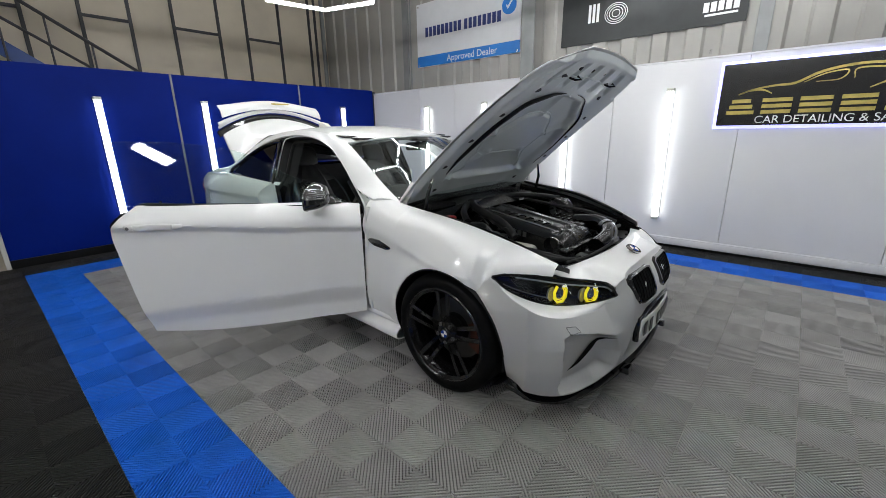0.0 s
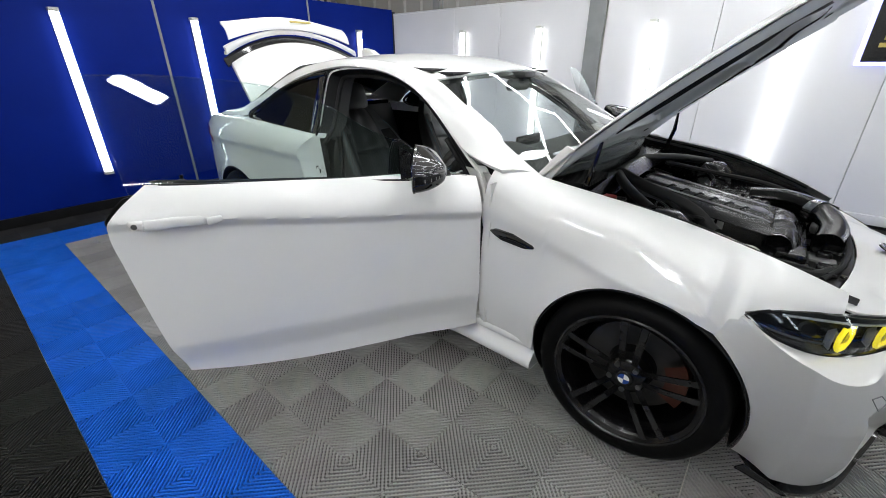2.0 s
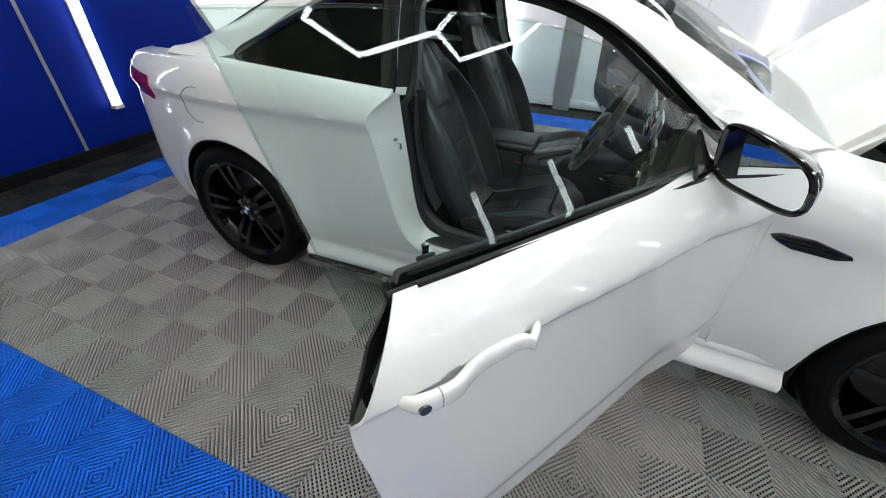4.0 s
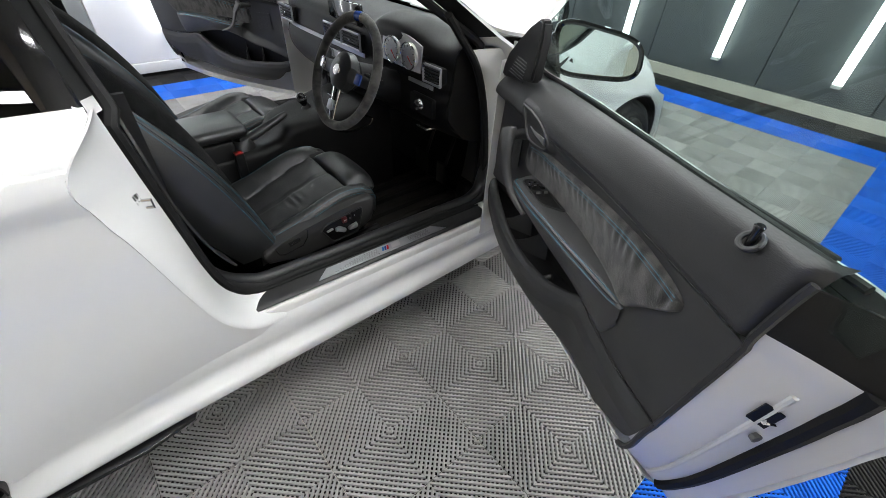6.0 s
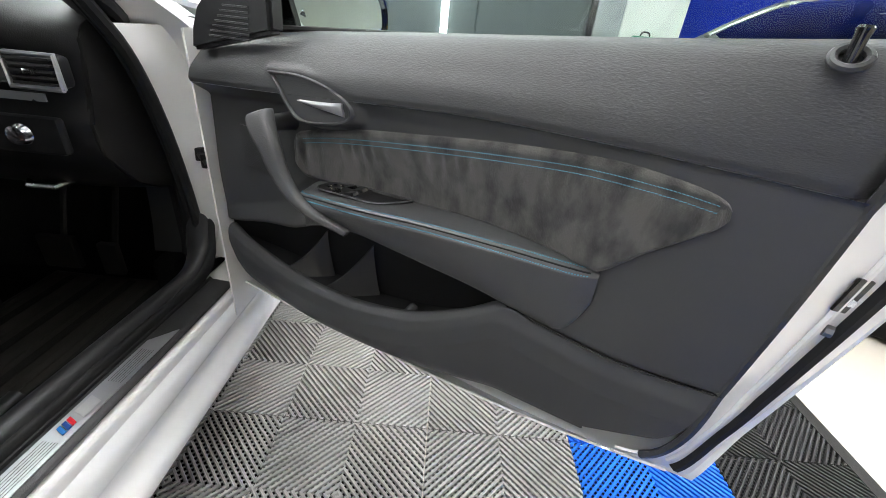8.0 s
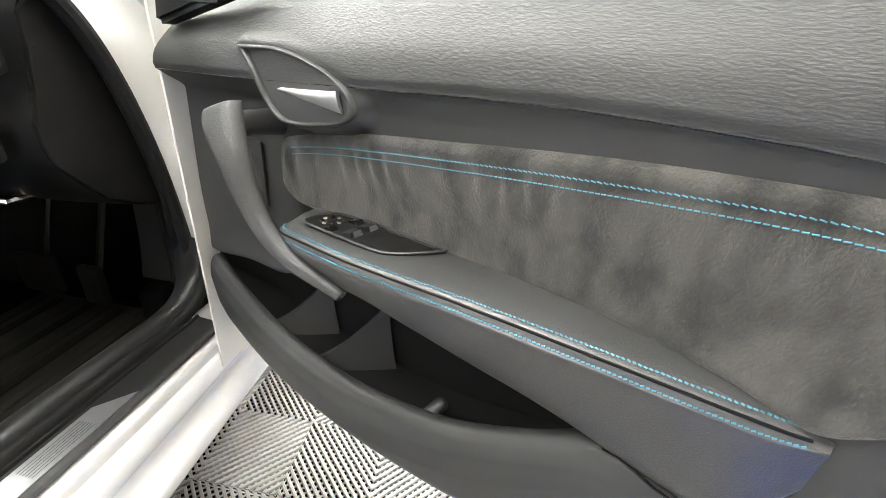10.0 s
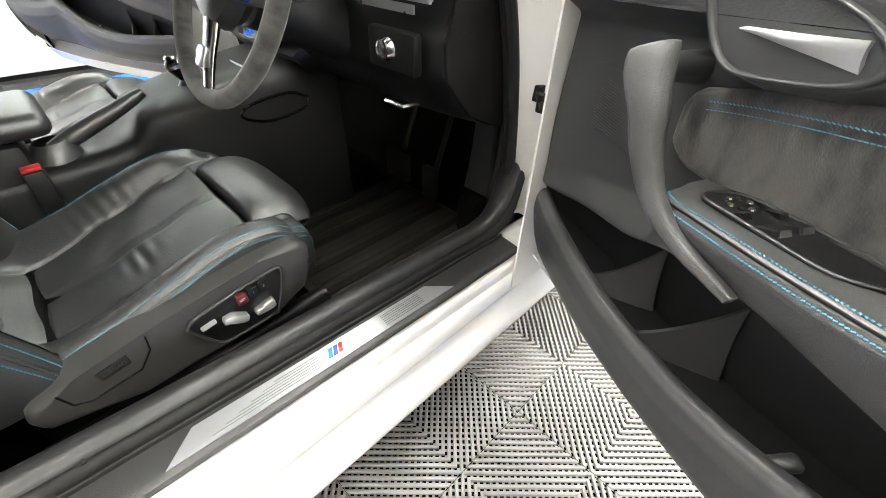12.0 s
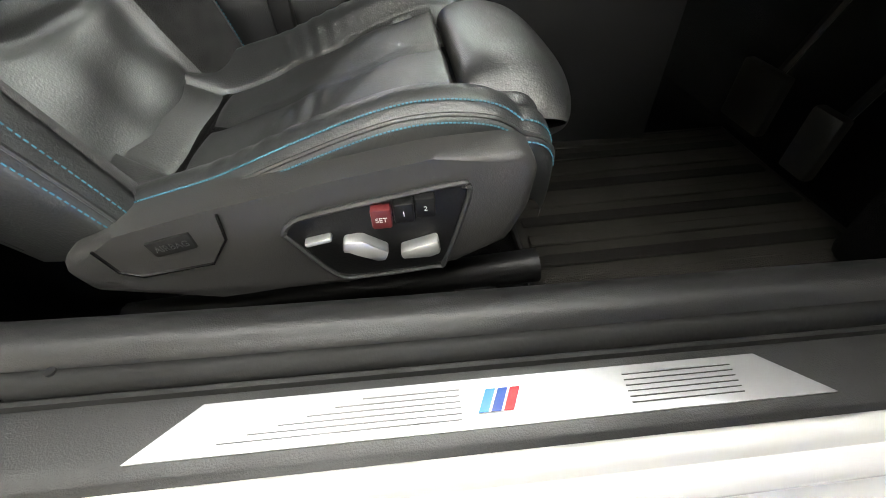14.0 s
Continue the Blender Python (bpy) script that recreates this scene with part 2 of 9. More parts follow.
def b_box(a, b, bevel=0.0, seg=2, bm=None):
    bm = bm or bmesh.new()
    r = bmesh.ops.create_cube(bm, size=1)
    for v in r["verts"]:
        v.co = [a[i] + (v.co[i] + 0.5) * (b[i] - a[i]) for i in range(3)]
    if bevel:
        es = list({e for v in r["verts"] for e in v.link_edges})
        bmesh.ops.bevel(bm, geom=es, offset=bevel, segments=seg, affect="EDGES", profile=0.5)
    return bm


def b_grid(f, nu, nv, thick=0.0, bm=None, mats=None, closed_u=False):
    """A sheet of nu by nv cells at f(u, v); with a thickness it gets a back and rims."""
    bm = bm or bmesh.new()
    vs = [[bm.verts.new(f(i / nu, j / nv)) for j in range(nv + 1)] for i in range(nu + (0 if closed_u else 1))]
    n = len(vs)
    faces = []
    for i in range(nu):
        for j in range(nv):
            q = [vs[i][j], vs[(i + 1) % n][j], vs[(i + 1) % n][j + 1], vs[i][j + 1]]
            q = [v for k, v in enumerate(q) if v not in q[:k]]
            if len(q) > 2:
                fc = bm.faces.new(q)
                if mats:
                    fc.material_index = mats((i + 0.5) / nu, (j + 0.5) / nv)
                faces.append(fc)
    if thick:
        bmesh.ops.recalc_face_normals(bm, faces=faces)
        bmesh.ops.solidify(bm, geom=faces, thickness=thick)
    return bm


def b_tube(pts, r, seg=8, bm=None, caps=True, flat=1.0):
    """A tube along points; r one radius or one for each point."""
    bm = bm or bmesh.new()
    pts = [Vector(p) for p in pts]
    rs = r if isinstance(r, (list, tuple)) else [r] * len(pts)
    rings, prev = [], None
    for k, p in enumerate(pts):
        d = (pts[min(k + 1, len(pts) - 1)] - pts[max(k - 1, 0)]).normalized()
        up = Vector((0, 0, 1)) if abs(d.z) < 0.9 else Vector((1, 0, 0))
        a = prev - d * prev.dot(d) if prev is not None else up.cross(d)
        a = a.normalized() if a.length > 1e-6 else up.cross(d).normalized()
        prev = a
        c = d.cross(a)
        rings.append([bm.verts.new(p + (a * math.cos(2 * math.pi * i / seg) + c * math.sin(2 * math.pi * i / seg) * flat) * rs[k]) for i in range(seg)])
    for q, w in zip(rings, rings[1:]):
        for i in range(seg):
            bm.faces.new((q[i], q[(i + 1) % seg], w[(i + 1) % seg], w[i]))
    if caps:
        bm.faces.new(rings[0][::-1])
        bm.faces.new(rings[-1])
    return bm


def b_lathe(profile, seg=48, bm=None, axis="y", arc=1.0):
    """Turns (radius, along) pairs about an axis."""
    bm = bm or bmesh.new()
    rings = []
    full = arc >= 1
    n = seg if full else seg + 1
    for i in range(n):
        a = 2 * math.pi * arc * i / seg
        c, s = math.cos(a), math.sin(a)
        rings.append([bm.verts.new({"y": (r * c, h, r * s), "z": (r * c, r * s, h), "x": (h, r * c, r * s)}[axis]) for r, h in profile])
    for i in range(seg if full else seg):
        q, w = rings[i], rings[(i + 1) % n]
        for j in range(len(profile) - 1):
            bm.faces.new((q[j], w[j], w[j + 1], q[j + 1]))
    bmesh.ops.remove_doubles(bm, verts=bm.verts, dist=1e-6)
    return bm


def b_prism(poly, a, b, axis="y", bevel=0.0, bm=None, seg=2):
    """A flat outline pushed from a to b along an axis."""
    bm = bm or bmesh.new()

    def at(p, h):
        return {"y": (p[0], h, p[1]), "z": (p[0], p[1], h), "x": (h, p[0], p[1])}[axis]
    lo = [bm.verts.new(at(p, a)) for p in poly]
    hi = [bm.verts.new(at(p, b)) for p in poly]
    n = len(poly)
    fs = [bm.faces.new(lo[::-1]), bm.faces.new(hi)]
    for i in range(n):
        fs.append(bm.faces.new((lo[i], lo[(i + 1) % n], hi[(i + 1) % n], hi[i])))
    if bevel:
        es = list({e for f in fs for e in f.edges})
        bmesh.ops.bevel(bm, geom=es, offset=bevel, segments=seg, affect="EDGES", profile=0.5)
    return bm


def lerp(tab, x):
    """Straight interpolation in a table of (x, value), sorted by x."""
    if x <= tab[0][0]:
        return tab[0][1]
    for (a, p), (b, q) in zip(tab, tab[1:]):
        if x <= b:
            return p + (q - p) * (x - a) / (b - a)
    return tab[-1][1]


def ease(tab, x):
    """Smooth interpolation through a table of (x, value)."""
    n = len(tab)
    if x <= tab[0][0]:
        return tab[0][1]
    if x >= tab[-1][0]:
        return tab[-1][1]
    for k in range(n - 1):
        a, b = tab[k], tab[k + 1]
        if x <= b[0]:
            h = b[0] - a[0]
            s = (b[1] - a[1]) / h
            m0 = s if k == 0 else ((b[1] - tab[k - 1][1]) / (b[0] - tab[k - 1][0]))
            m1 = s if k == n - 2 else ((tab[k + 2][1] - a[1]) / (tab[k + 2][0] - a[0]))
            t = (x - a[0]) / h
            return (2 * t ** 3 - 3 * t * t + 1) * a[1] + (t ** 3 - 2 * t * t + t) * h * m0 + (3 * t * t - 2 * t ** 3) * b[1] + (t ** 3 - t * t) * h * m1


def spline(pts, n):
    """n + 1 points along a smooth line through pts."""
    tabs = [[(k, p[i]) for k, p in enumerate(pts)] for i in range(len(pts[0]))]
    return [tuple(ease(t, (len(pts) - 1) * k / n) for t in tabs) for k in range(n + 1)]


def inside(poly, x, y):
    r = False
    for (ax, ay), (bx, by) in zip(poly, poly[1:] + poly[:1]):
        if (ay > y) != (by > y) and x < (bx - ax) * (y - ay) / (by - ay) + ax:
            r = not r
    return r


def edge_dist(poly, x, y):
    best = 9
    for (ax, ay), (bx, by) in zip(poly, poly[1:] + poly[:1]):
        dx, dy = bx - ax, by - ay
        t = max(0, min(1, ((x - ax) * dx + (y - ay) * dy) / (dx * dx + dy * dy + 1e-12)))
        best = min(best, math.hypot(x - ax - t * dx, y - ay - t * dy))
    return best


def mirrored(bm):
    for v in bm.verts:
        v.co.y = -v.co.y
    bmesh.ops.reverse_faces(bm, faces=bm.faces)
    return bm


def letters(name, words, size, m, material, parent, depth=0.004):
    """Flat raised writing in the built-in font."""
    cu = bpy.data.curves.new(name, "FONT")
    cu.body, cu.size, cu.extrude, cu.align_x = words, size, depth, "CENTER"
    tmp = new(name, cu)
    dg = bpy.context.evaluated_depsgraph_get()
    me = bpy.data.meshes.new_from_object(tmp.evaluated_get(dg))
    bpy.data.objects.remove(tmp)
    bpy.data.curves.remove(cu)
    me.materials.clear()
    me.materials.append(material)
    ob = new(name, me)
    ob.parent = parent
    ob.matrix_basis = m
    return ob


# ---- the room ----
FX, FY = -4.887, -2.57          # first tile edges
NX, NY, TS = 20, 14, 0.4
WALL_BACK, WALL_LEFT, WALL_FRONT = -4.9, 2.92, 3.15
UP_BACK, UP_LEFT, UP_TOP = -6.5, 3.05, 4.6


def structure(name, bm, material, label, category, smooth=False):
    return tagged(obj(name, bm, material, smooth=smooth), label, category, kind="structure")


floor = structure("floor", b_box((-9, -9, -0.2), (7, 6, -0.016)), EPOXY, "cream epoxy-painted workshop floor around ribbed tiles", "floor")

# blue partition behind the car, in boards with pale joints
wall_back = structure("wall_back", b_box((WALL_BACK - 0.1, -2.23, 0.0), (WALL_BACK - 0.03, 2.99, 2.08)), BATTEN, "royal blue panelled partition wall behind the car", "wall")
for a, b in ((-2.23, -0.385), (-0.375, 1.395), (1.405, 2.90)):
    part("panel", b_box((WALL_BACK - 0.03, a, 0.09), (WALL_BACK, b, 2.10), 0.004), BLUE_WALL, wall_back, smooth=False)
for y in (-0.38, 1.40):
    part("joint_strip", b_box((WALL_BACK - 0.03, y - 0.012, 0.09), (WALL_BACK + 0.004, y + 0.012, 2.10), 0.002), COLUMN, wall_back, "pale grey joint strip", smooth=False)
part("baseboard", b_box((WALL_BACK - 0.03, -2.23, -0.01), (WALL_BACK + 0.006, 2.9, 0.088), 0.003), BLACK_PLASTIC, wall_back, "black base strip", smooth=False)
part("end_post", b_box((WALL_BACK - 0.1, -2.27, 0.0), (WALL_BACK + 0.01, -2.232, 2.1), 0.004), PILLAR, wall_back, smooth=False)

# white wall beside the car
wall_left = structure("wall_left", b_box((-4.9, WALL_LEFT + 0.03, 0.0), (3.2, WALL_LEFT + 0.1, 2.0)), PILLAR, "glossy white panelled wall with vertical joints", "wall")
edges = [-4.895, -3.7, -2.95, -1.78]
for a, b in list(zip(edges, edges[1:])) + [(-1.58, -0.5), (-0.5, 0.78), (0.78, 2.03), (2.03, 3.14)]:
    part("panel", b_box((a + 0.003, WALL_LEFT, 0.12), (b - 0.003, WALL_LEFT + 0.03, 2.03), 0.003), WHITE_WALL, wall_left, smooth=False)
part("baseboard", b_box((-4.895, WALL_LEFT - 0.014, 0.03), (3.14, WALL_LEFT + 0.03, 0.118), 0.01), WHITE_WALL, wall_left, "white rounded base moulding")
part("base_gap", b_box((-4.895, WALL_LEFT + 0.008, -0.01), (3.14, WALL_LEFT + 0.03, 0.028)), BLACK_PLASTIC, wall_left, smooth=False)
part("cap_rail", b_box((-4.895, WALL_LEFT - 0.004, 2.031), (3.14, WALL_LEFT + 0.09, 2.05), 0.004), WHITE_WALL, wall_left, smooth=False)

# grey wall in front of the car: a painted wall, a roller door beside it, cream base
wall_front = structure("wall_front", b_box((WALL_FRONT + 0.03, -2.8, 0.0), (WALL_FRONT + 0.15, 3.05, 4.6)), GREY_WALL, "dark grey painted wall with cream base strip", "wall")
for a, b in ((-1.52, -0.62), (-0.612, 0.5), (0.508, 1.6), (1.608, 2.915)):
    part("panel", b_box((WALL_FRONT, a, 0.1), (WALL_FRONT + 0.03, b, 2.6), 0.003), GREY_WALL, wall_front, smooth=False)
part("panel", b_box((WALL_FRONT + 0.004, -2.62, 0.1), (WALL_FRONT + 0.03, -1.53, 2.6), 0.003), GREY_WALL, wall_front, smooth=False)
part("baseboard", b_box((WALL_FRONT - 0.012, -2.66, -0.012), (WALL_FRONT + 0.03, 2.9, 0.098), 0.004), DADO, wall_front, "cream base strip", smooth=False)
part("door_track", b_box((WALL_FRONT - 0.03, -2.72, -0.01), (WALL_FRONT + 0.03, -2.665, 2.6), 0.004), BLACK_PLASTIC, wall_front, smooth=False)
part("side_panel", b_box((WALL_FRONT - 0.02, -3.0, -0.01), (WALL_FRONT + 0.03, -2.725, 2.6), 0.006), COLUMN, wall_front, smooth=False)
wall_pillar = structure("wall_pillar", b_box((WALL_FRONT - 0.02, -3.62, -0.016), (WALL_FRONT + 0.28, -3.005, 4.6), 0.012), PILLAR, "off-white square pillar beside the grey wall", "pillar")
structure("wall_side", b_box((WALL_FRONT + 0.10, -8.9, 0.0), (WALL_FRONT + 0.2, -3.63, UP_TOP)), BLUE_WALL, "plain blue wall behind the parked car", "wall")

# upper cladding of the hall
bm = bmesh.new()


def ribbed(bm, p0, p1, z0, z1, pitch, depth, axis):
    """Trapezoid steel cladding along x or y."""
    n = int(abs(p1[0] - p0[0] if axis == "x" else p1[1] - p0[1]) / pitch)
    pr = []
    for k in range(n):
        for f, d in ((0.0, 0), (0.42, 0), (0.5, 1), (0.92, 1)):
            pr.append((k + f, d))
    pr.append((n, 0))
    prev = None
    for s, d in pr:
        t = s / n
        x = p0[0] + (p1[0] - p0[0]) * t
        y = p0[1] + (p1[1] - p0[1]) * t
        if axis == "x":
            y -= d * depth
        else:
            x += d * depth
        cur = (bm.verts.new((x, y, z0)), bm.verts.new((x, y, z1)))
        if prev:
            bm.faces.new((prev[0], cur[0], cur[1], prev[1]))
        prev = cur


ribbed(bm, (-6.5, 3.11), (3.4, 3.11), 0.0, UP_TOP, 0.333, 0.03, "x")
b_box((-6.5, 3.115, 0.0), (3.4, 3.2, UP_TOP), bm=bm)
wall_upper = structure("wall_upper", bm, CLAD_GREY, "pale ribbed steel cladding above the white panels", "wall")
wall_hall = structure("wall_hall", b_box((UP_BACK - 0.1, -9, 0.0), (UP_BACK, 3.3, UP_TOP)), CLAD, "cream boarded hall wall with dark steel battens", "wall")
for k, y in enumerate((-2.0, -1.44, -0.84, -0.27, 0.30, 0.98, 1.45, 2.08, 2.72, 2.86)):
    part("batten", b_box((UP_BACK, y - 0.022, 1.6), (UP_BACK + 0.03, y + 0.022, UP_TOP), 0.004), BATTEN, wall_hall, smooth=False)
for a, b, z in ((-0.82, -0.29, 2.97), (0.32, 0.96, 2.98), (1.47, 2.06, 2.99), (-1.98, -1.46, 2.95), (-0.25, 0.28, 3.62), (0.99, 1.43, 3.62)):
    part("noggin", b_box((UP_BACK, a, z - 0.02), (UP_BACK + 0.028, b, z + 0.02), 0.004), BATTEN, wall_hall, smooth=False)
part("downpipe", b_tube([(UP_BACK + 0.06, 3.0, 0.0), (UP_BACK + 0.06, 3.0, UP_TOP)], 0.04, 10), COLUMN, wall_hall)
structure("wall_south", b_box((-6.6, -9.1, 0), (7, -9, UP_TOP)), CLAD_GREY, "pale hall wall", "wall")
structure("ceiling", b_box((-6.6, -9.1, UP_TOP), (7, 3.4, UP_TOP + 0.1)), CLAD_GREY, "pale steel hall roof", "ceiling")

# steel column between the white panels, pipes and trunking
col = thing("steel_column", "grey steel column rising between white wall panels", "column")
part("web", b_box((-1.69, WALL_LEFT - 0.02, -0.01), (-1.67, WALL_LEFT + 0.12, UP_TOP)), COLUMN, col, smooth=False)
part("flange", b_box((-1.775, WALL_LEFT - 0.035, -0.01), (-1.585, WALL_LEFT - 0.02, UP_TOP), 0.003), COLUMN, col, smooth=False)
post = thing("roof_post", "grey steel wall post above the white panels", "post")
part("flange", b_box((-4.22, UP_LEFT + 0.02, 2.05), (-4.1, UP_LEFT + 0.1, UP_TOP), 0.004), COLUMN, post, smooth=False)
part("conduit", b_tube([(-4.06, UP_LEFT + 0.06, 2.05), (-4.06, UP_LEFT + 0.06, UP_TOP)], 0.014, 8), COLUMN, post)
copy_thing(post, pose(4.98, 0, 0))
pipe = thing("conduit_pipe", "thin pale conduit pipe along the wall top", "pipe")
part("pipe", b_tube([(-0.6, UP_LEFT + 0.08, 2.12), (0.1, UP_LEFT + 0.08, 2.12), (0.45, UP_LEFT + 0.08, 2.13)], 0.012, 8), PILLAR, pipe)
for x in (-0.55, -0.1, 0.4):
    part("clip", b_box((x - 0.012, UP_LEFT + 0.06, 2.1), (x + 0.012, UP_LEFT + 0.12, 2.15), 0.003), STEEL, pipe)

# stair behind the partition
stair = thing("steel_stair", "blue steel stair and handrail behind the partition", "stair")
for k, (za, zb) in enumerate(((3.35, 2.05), (3.0, 1.72))):
    part("rail", b_tube([(-6.1, -2.1, za), (-6.1, -0.1, zb)], 0.022 if k == 0 else 0.018, 8), BATTEN, stair)
part("stringer", b_prism([(-2.4, 3.0), (-2.4, 2.75), (-0.6, 1.55), (-0.4, 1.55)], -6.2, -6.16, "x"), STAIR_BLUE, stair, smooth=False)
part("newel", b_tube([(-6.1, -1.95, -0.02), (-6.1, -1.95, 3.6)], 0.035, 10), STAIR_BLUE, stair)
for k in range(4):
    y = -1.7 + 0.42 * k
    part("baluster", b_tube([(-6.1, y, 3.09 - 0.65 * (y + 1.7)), (-6.1, y, 2.2 - 0.65 * (y + 1.7))], 0.012, 6), BATTEN, stair)

# tube lamps on the walls
tube_lamp = thing("tube_lamp", "lit white led tube lamp mounted upright", "lamp", group="upright tube lamps")
part("tube", b_lathe([(0.0, 0.02), (0.036, 0.02), (0.036, 1.40), (0.0, 1.40)], 20, axis="z"), TUBE_GLOW, tube_lamp, "glowing white tube").scale = (0.7, 1.0, 1.0)
part("end_cap", b_box((-0.044, -0.037, -0.012), (0.027, 0.037, 0.020), 0.006), PILLAR, tube_lamp)
part("end_cap", b_box((-0.044, -0.037, 1.400), (0.027, 0.037, 1.432), 0.006), PILLAR, tube_lamp)
part("mount", b_box((-0.046, -0.030, 0.02), (-0.020, 0.030, 1.40), 0.003), PILLAR, tube_lamp, smooth=False)
tube_lamp.matrix_basis = pose(WALL_BACK + 0.048, -1.175, 0.36)
for y in (-0.045, 2.185):
    copy_thing(tube_lamp, pose(WALL_BACK + 0.048, y, 0.36))
for x in (-3.52, -2.36, -1.07, 0.12, 2.55):
    copy_thing(tube_lamp, pose(x, WALL_LEFT - 0.048, 0.335, 0, 0, -90))
for y in (-1.20, -0.19, 0.82, 1.83):
    copy_thing(tube_lamp, pose(WALL_FRONT - 0.048, y, 0.27, 0, 0, 180))

# hexagon lamps under the roof
hexes = thing("hexagon_lamp", "lit white hexagon led ceiling lamp grid", "lamp")
HZ, HS = 2.85, 0.70
H0 = Vector((-3.03, 0.61))
E1 = Vector((math.cos(radians(-12)), math.sin(radians(-12)))) * math.sqrt(3) * HS
E2 = Vector((math.cos(radians(-72)), math.sin(radians(-72)))) * math.sqrt(3) * HS
done = set()
for i in range(5):
    for j in range(-2, 2):
        if j < 0 and i < 1 - j or j == 1 and i == 4:
            continue
        c0 = H0 + E1 * i + E2 * j
        pts = [c0 + Vector((math.cos(radians(18 + 60 * k)), math.sin(radians(18 + 60 * k)))) * HS for k in range(6)]
        for p, q in zip(pts, pts[1:] + pts[:1]):
            m = (p + q) / 2
            key = (round(m.x, 2), round(m.y, 2))
            if any((key[0] + a / 100, key[1] + b / 100) in done or (round(key[0] + a / 100, 2), round(key[1] + b / 100, 2)) in done for a in (-1, 0, 1) for b in (-1, 0, 1)):
                continue
            done.add(key)
            part("tube", b_tube([(*p, HZ), (*q, HZ)], 0.02, 6), HEX_GLOW, hexes)
for k in ((0, 0), (4, 0), (0, 1), (3, 1)):
    x, y = H0 + E1 * k[0] + E2 * k[1] + Vector((math.cos(radians(18)), math.sin(radians(18)))) * HS
    part("hanger", b_tube([(x, y, HZ + 0.02), (x, y, UP_TOP)], 0.004, 5), STEEL, hexes)

# flat panel lamps: a small one by the hexagon grid, long added ones for fill
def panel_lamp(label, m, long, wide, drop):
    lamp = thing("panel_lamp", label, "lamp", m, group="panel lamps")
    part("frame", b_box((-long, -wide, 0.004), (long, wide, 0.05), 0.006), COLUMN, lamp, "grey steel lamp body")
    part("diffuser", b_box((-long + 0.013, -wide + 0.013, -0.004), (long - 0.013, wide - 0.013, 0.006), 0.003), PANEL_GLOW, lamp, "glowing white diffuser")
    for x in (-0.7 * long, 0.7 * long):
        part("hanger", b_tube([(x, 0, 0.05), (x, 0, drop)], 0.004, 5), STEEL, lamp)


panel_lamp("lit small white panel lamp hung beside the hexagon grid", pose(-0.13, -3.19, 2.85, 0, 0, 8), 0.20, 0.085, UP_TOP - 2.85)
# unseen lamps, added over the hall to brighten the near side of the car
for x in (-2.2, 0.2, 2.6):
    panel_lamp("unseen long panel lamp added to brighten the near car side", pose(x, -6.4, 3.9), 0.75, 0.16, UP_TOP - 3.9)

# signs
sign = thing("wall_sign", "black sign panel with gold shapes and blue-white glowing edge", "sign")
part("panel", b_box((0.585, WALL_LEFT - 0.055, 1.365), (2.85, WALL_LEFT - 0.03, 1.945), 0.004), SIGN_BLACK, sign, smooth=False)
part("halo", b_box((0.555, WALL_LEFT - 0.024, 1.335), (2.88, WALL_LEFT - 0.012, 1.975), 0.004), HALO, sign, "glowing blue-white back light", smooth=False)
SY = WALL_LEFT - 0.056


def flat_bar(name, poly, material, parent, d=0.006):
    return part(name, b_prism(poly, SY - d, SY, "y"), material, parent, smooth=False)


def stroke(name, pts, w, material, parent):
    """A flat stroke of even width along points in x and z on the sign."""
    up, lo = [], []
    for k, p in enumerate(pts):
        a, b = pts[max(k - 1, 0)], pts[min(k + 1, len(pts) - 1)]
        dx, dz = b[0] - a[0], b[1] - a[1]
        m = math.hypot(dx, dz)
        ww = w * (0.35 + 0.65 * math.sin(math.pi * (k + 0.6) / (len(pts) + 0.2)))
        up.append((p[0] - dz / m * ww, p[1] + dx / m * ww))
        lo.append((p[0] + dz / m * ww, p[1] - dx / m * ww))
    return flat_bar(name, up + lo[::-1], material, parent)


# the shop's own name is left as five plain groups of gold bars
for k in range(5):
    x = 0.66 + 0.28 * k
    for n in range(3):
        z = 1.47 + 0.054 * n
        cut = 0.018 * n if k == 0 else 0.0
        flat_bar("gold_bar", [(x + cut, z), (x + 0.225 - cut, z), (x + 0.225 - cut, z + 0.034), (x + cut, z + 0.034)], GOLD, sign)
letters("caption", "CAR DETAILING & SALES", 0.098, pose(1.44, SY - 0.001, 1.385, 90, 0, 0), WHITE_MARK, sign, 0.002)
stroke("gold_line", spline([(0.74, 1.66), (0.86, 1.70), (1.02, 1.725), (1.16, 1.735), (1.34, 1.82), (1.6, 1.86), (1.9, 1.83), (2.2, 1.76), (2.6, 1.72)], 40), 0.011, GOLD, sign)
stroke("gold_line", spline([(0.74, 1.655), (0.83, 1.69), (0.93, 1.69), (1.0, 1.655)], 16), 0.009, GOLD, sign)
stroke("gold_line", spline([(1.22, 1.735), (1.36, 1.80), (1.5, 1.815), (1.46, 1.745), (1.3, 1.735)], 20), 0.006, GOLD, sign)
stroke("gold_line", spline([(1.55, 1.745), (1.56, 1.82), (1.75, 1.815), (1.95, 1.755)], 16), 0.006, GOLD, sign)
stroke("gold_line", spline([(1.66, 1.66), (1.78, 1.71), (1.92, 1.70), (2.02, 1.65)], 16), 0.009, GOLD, sign)

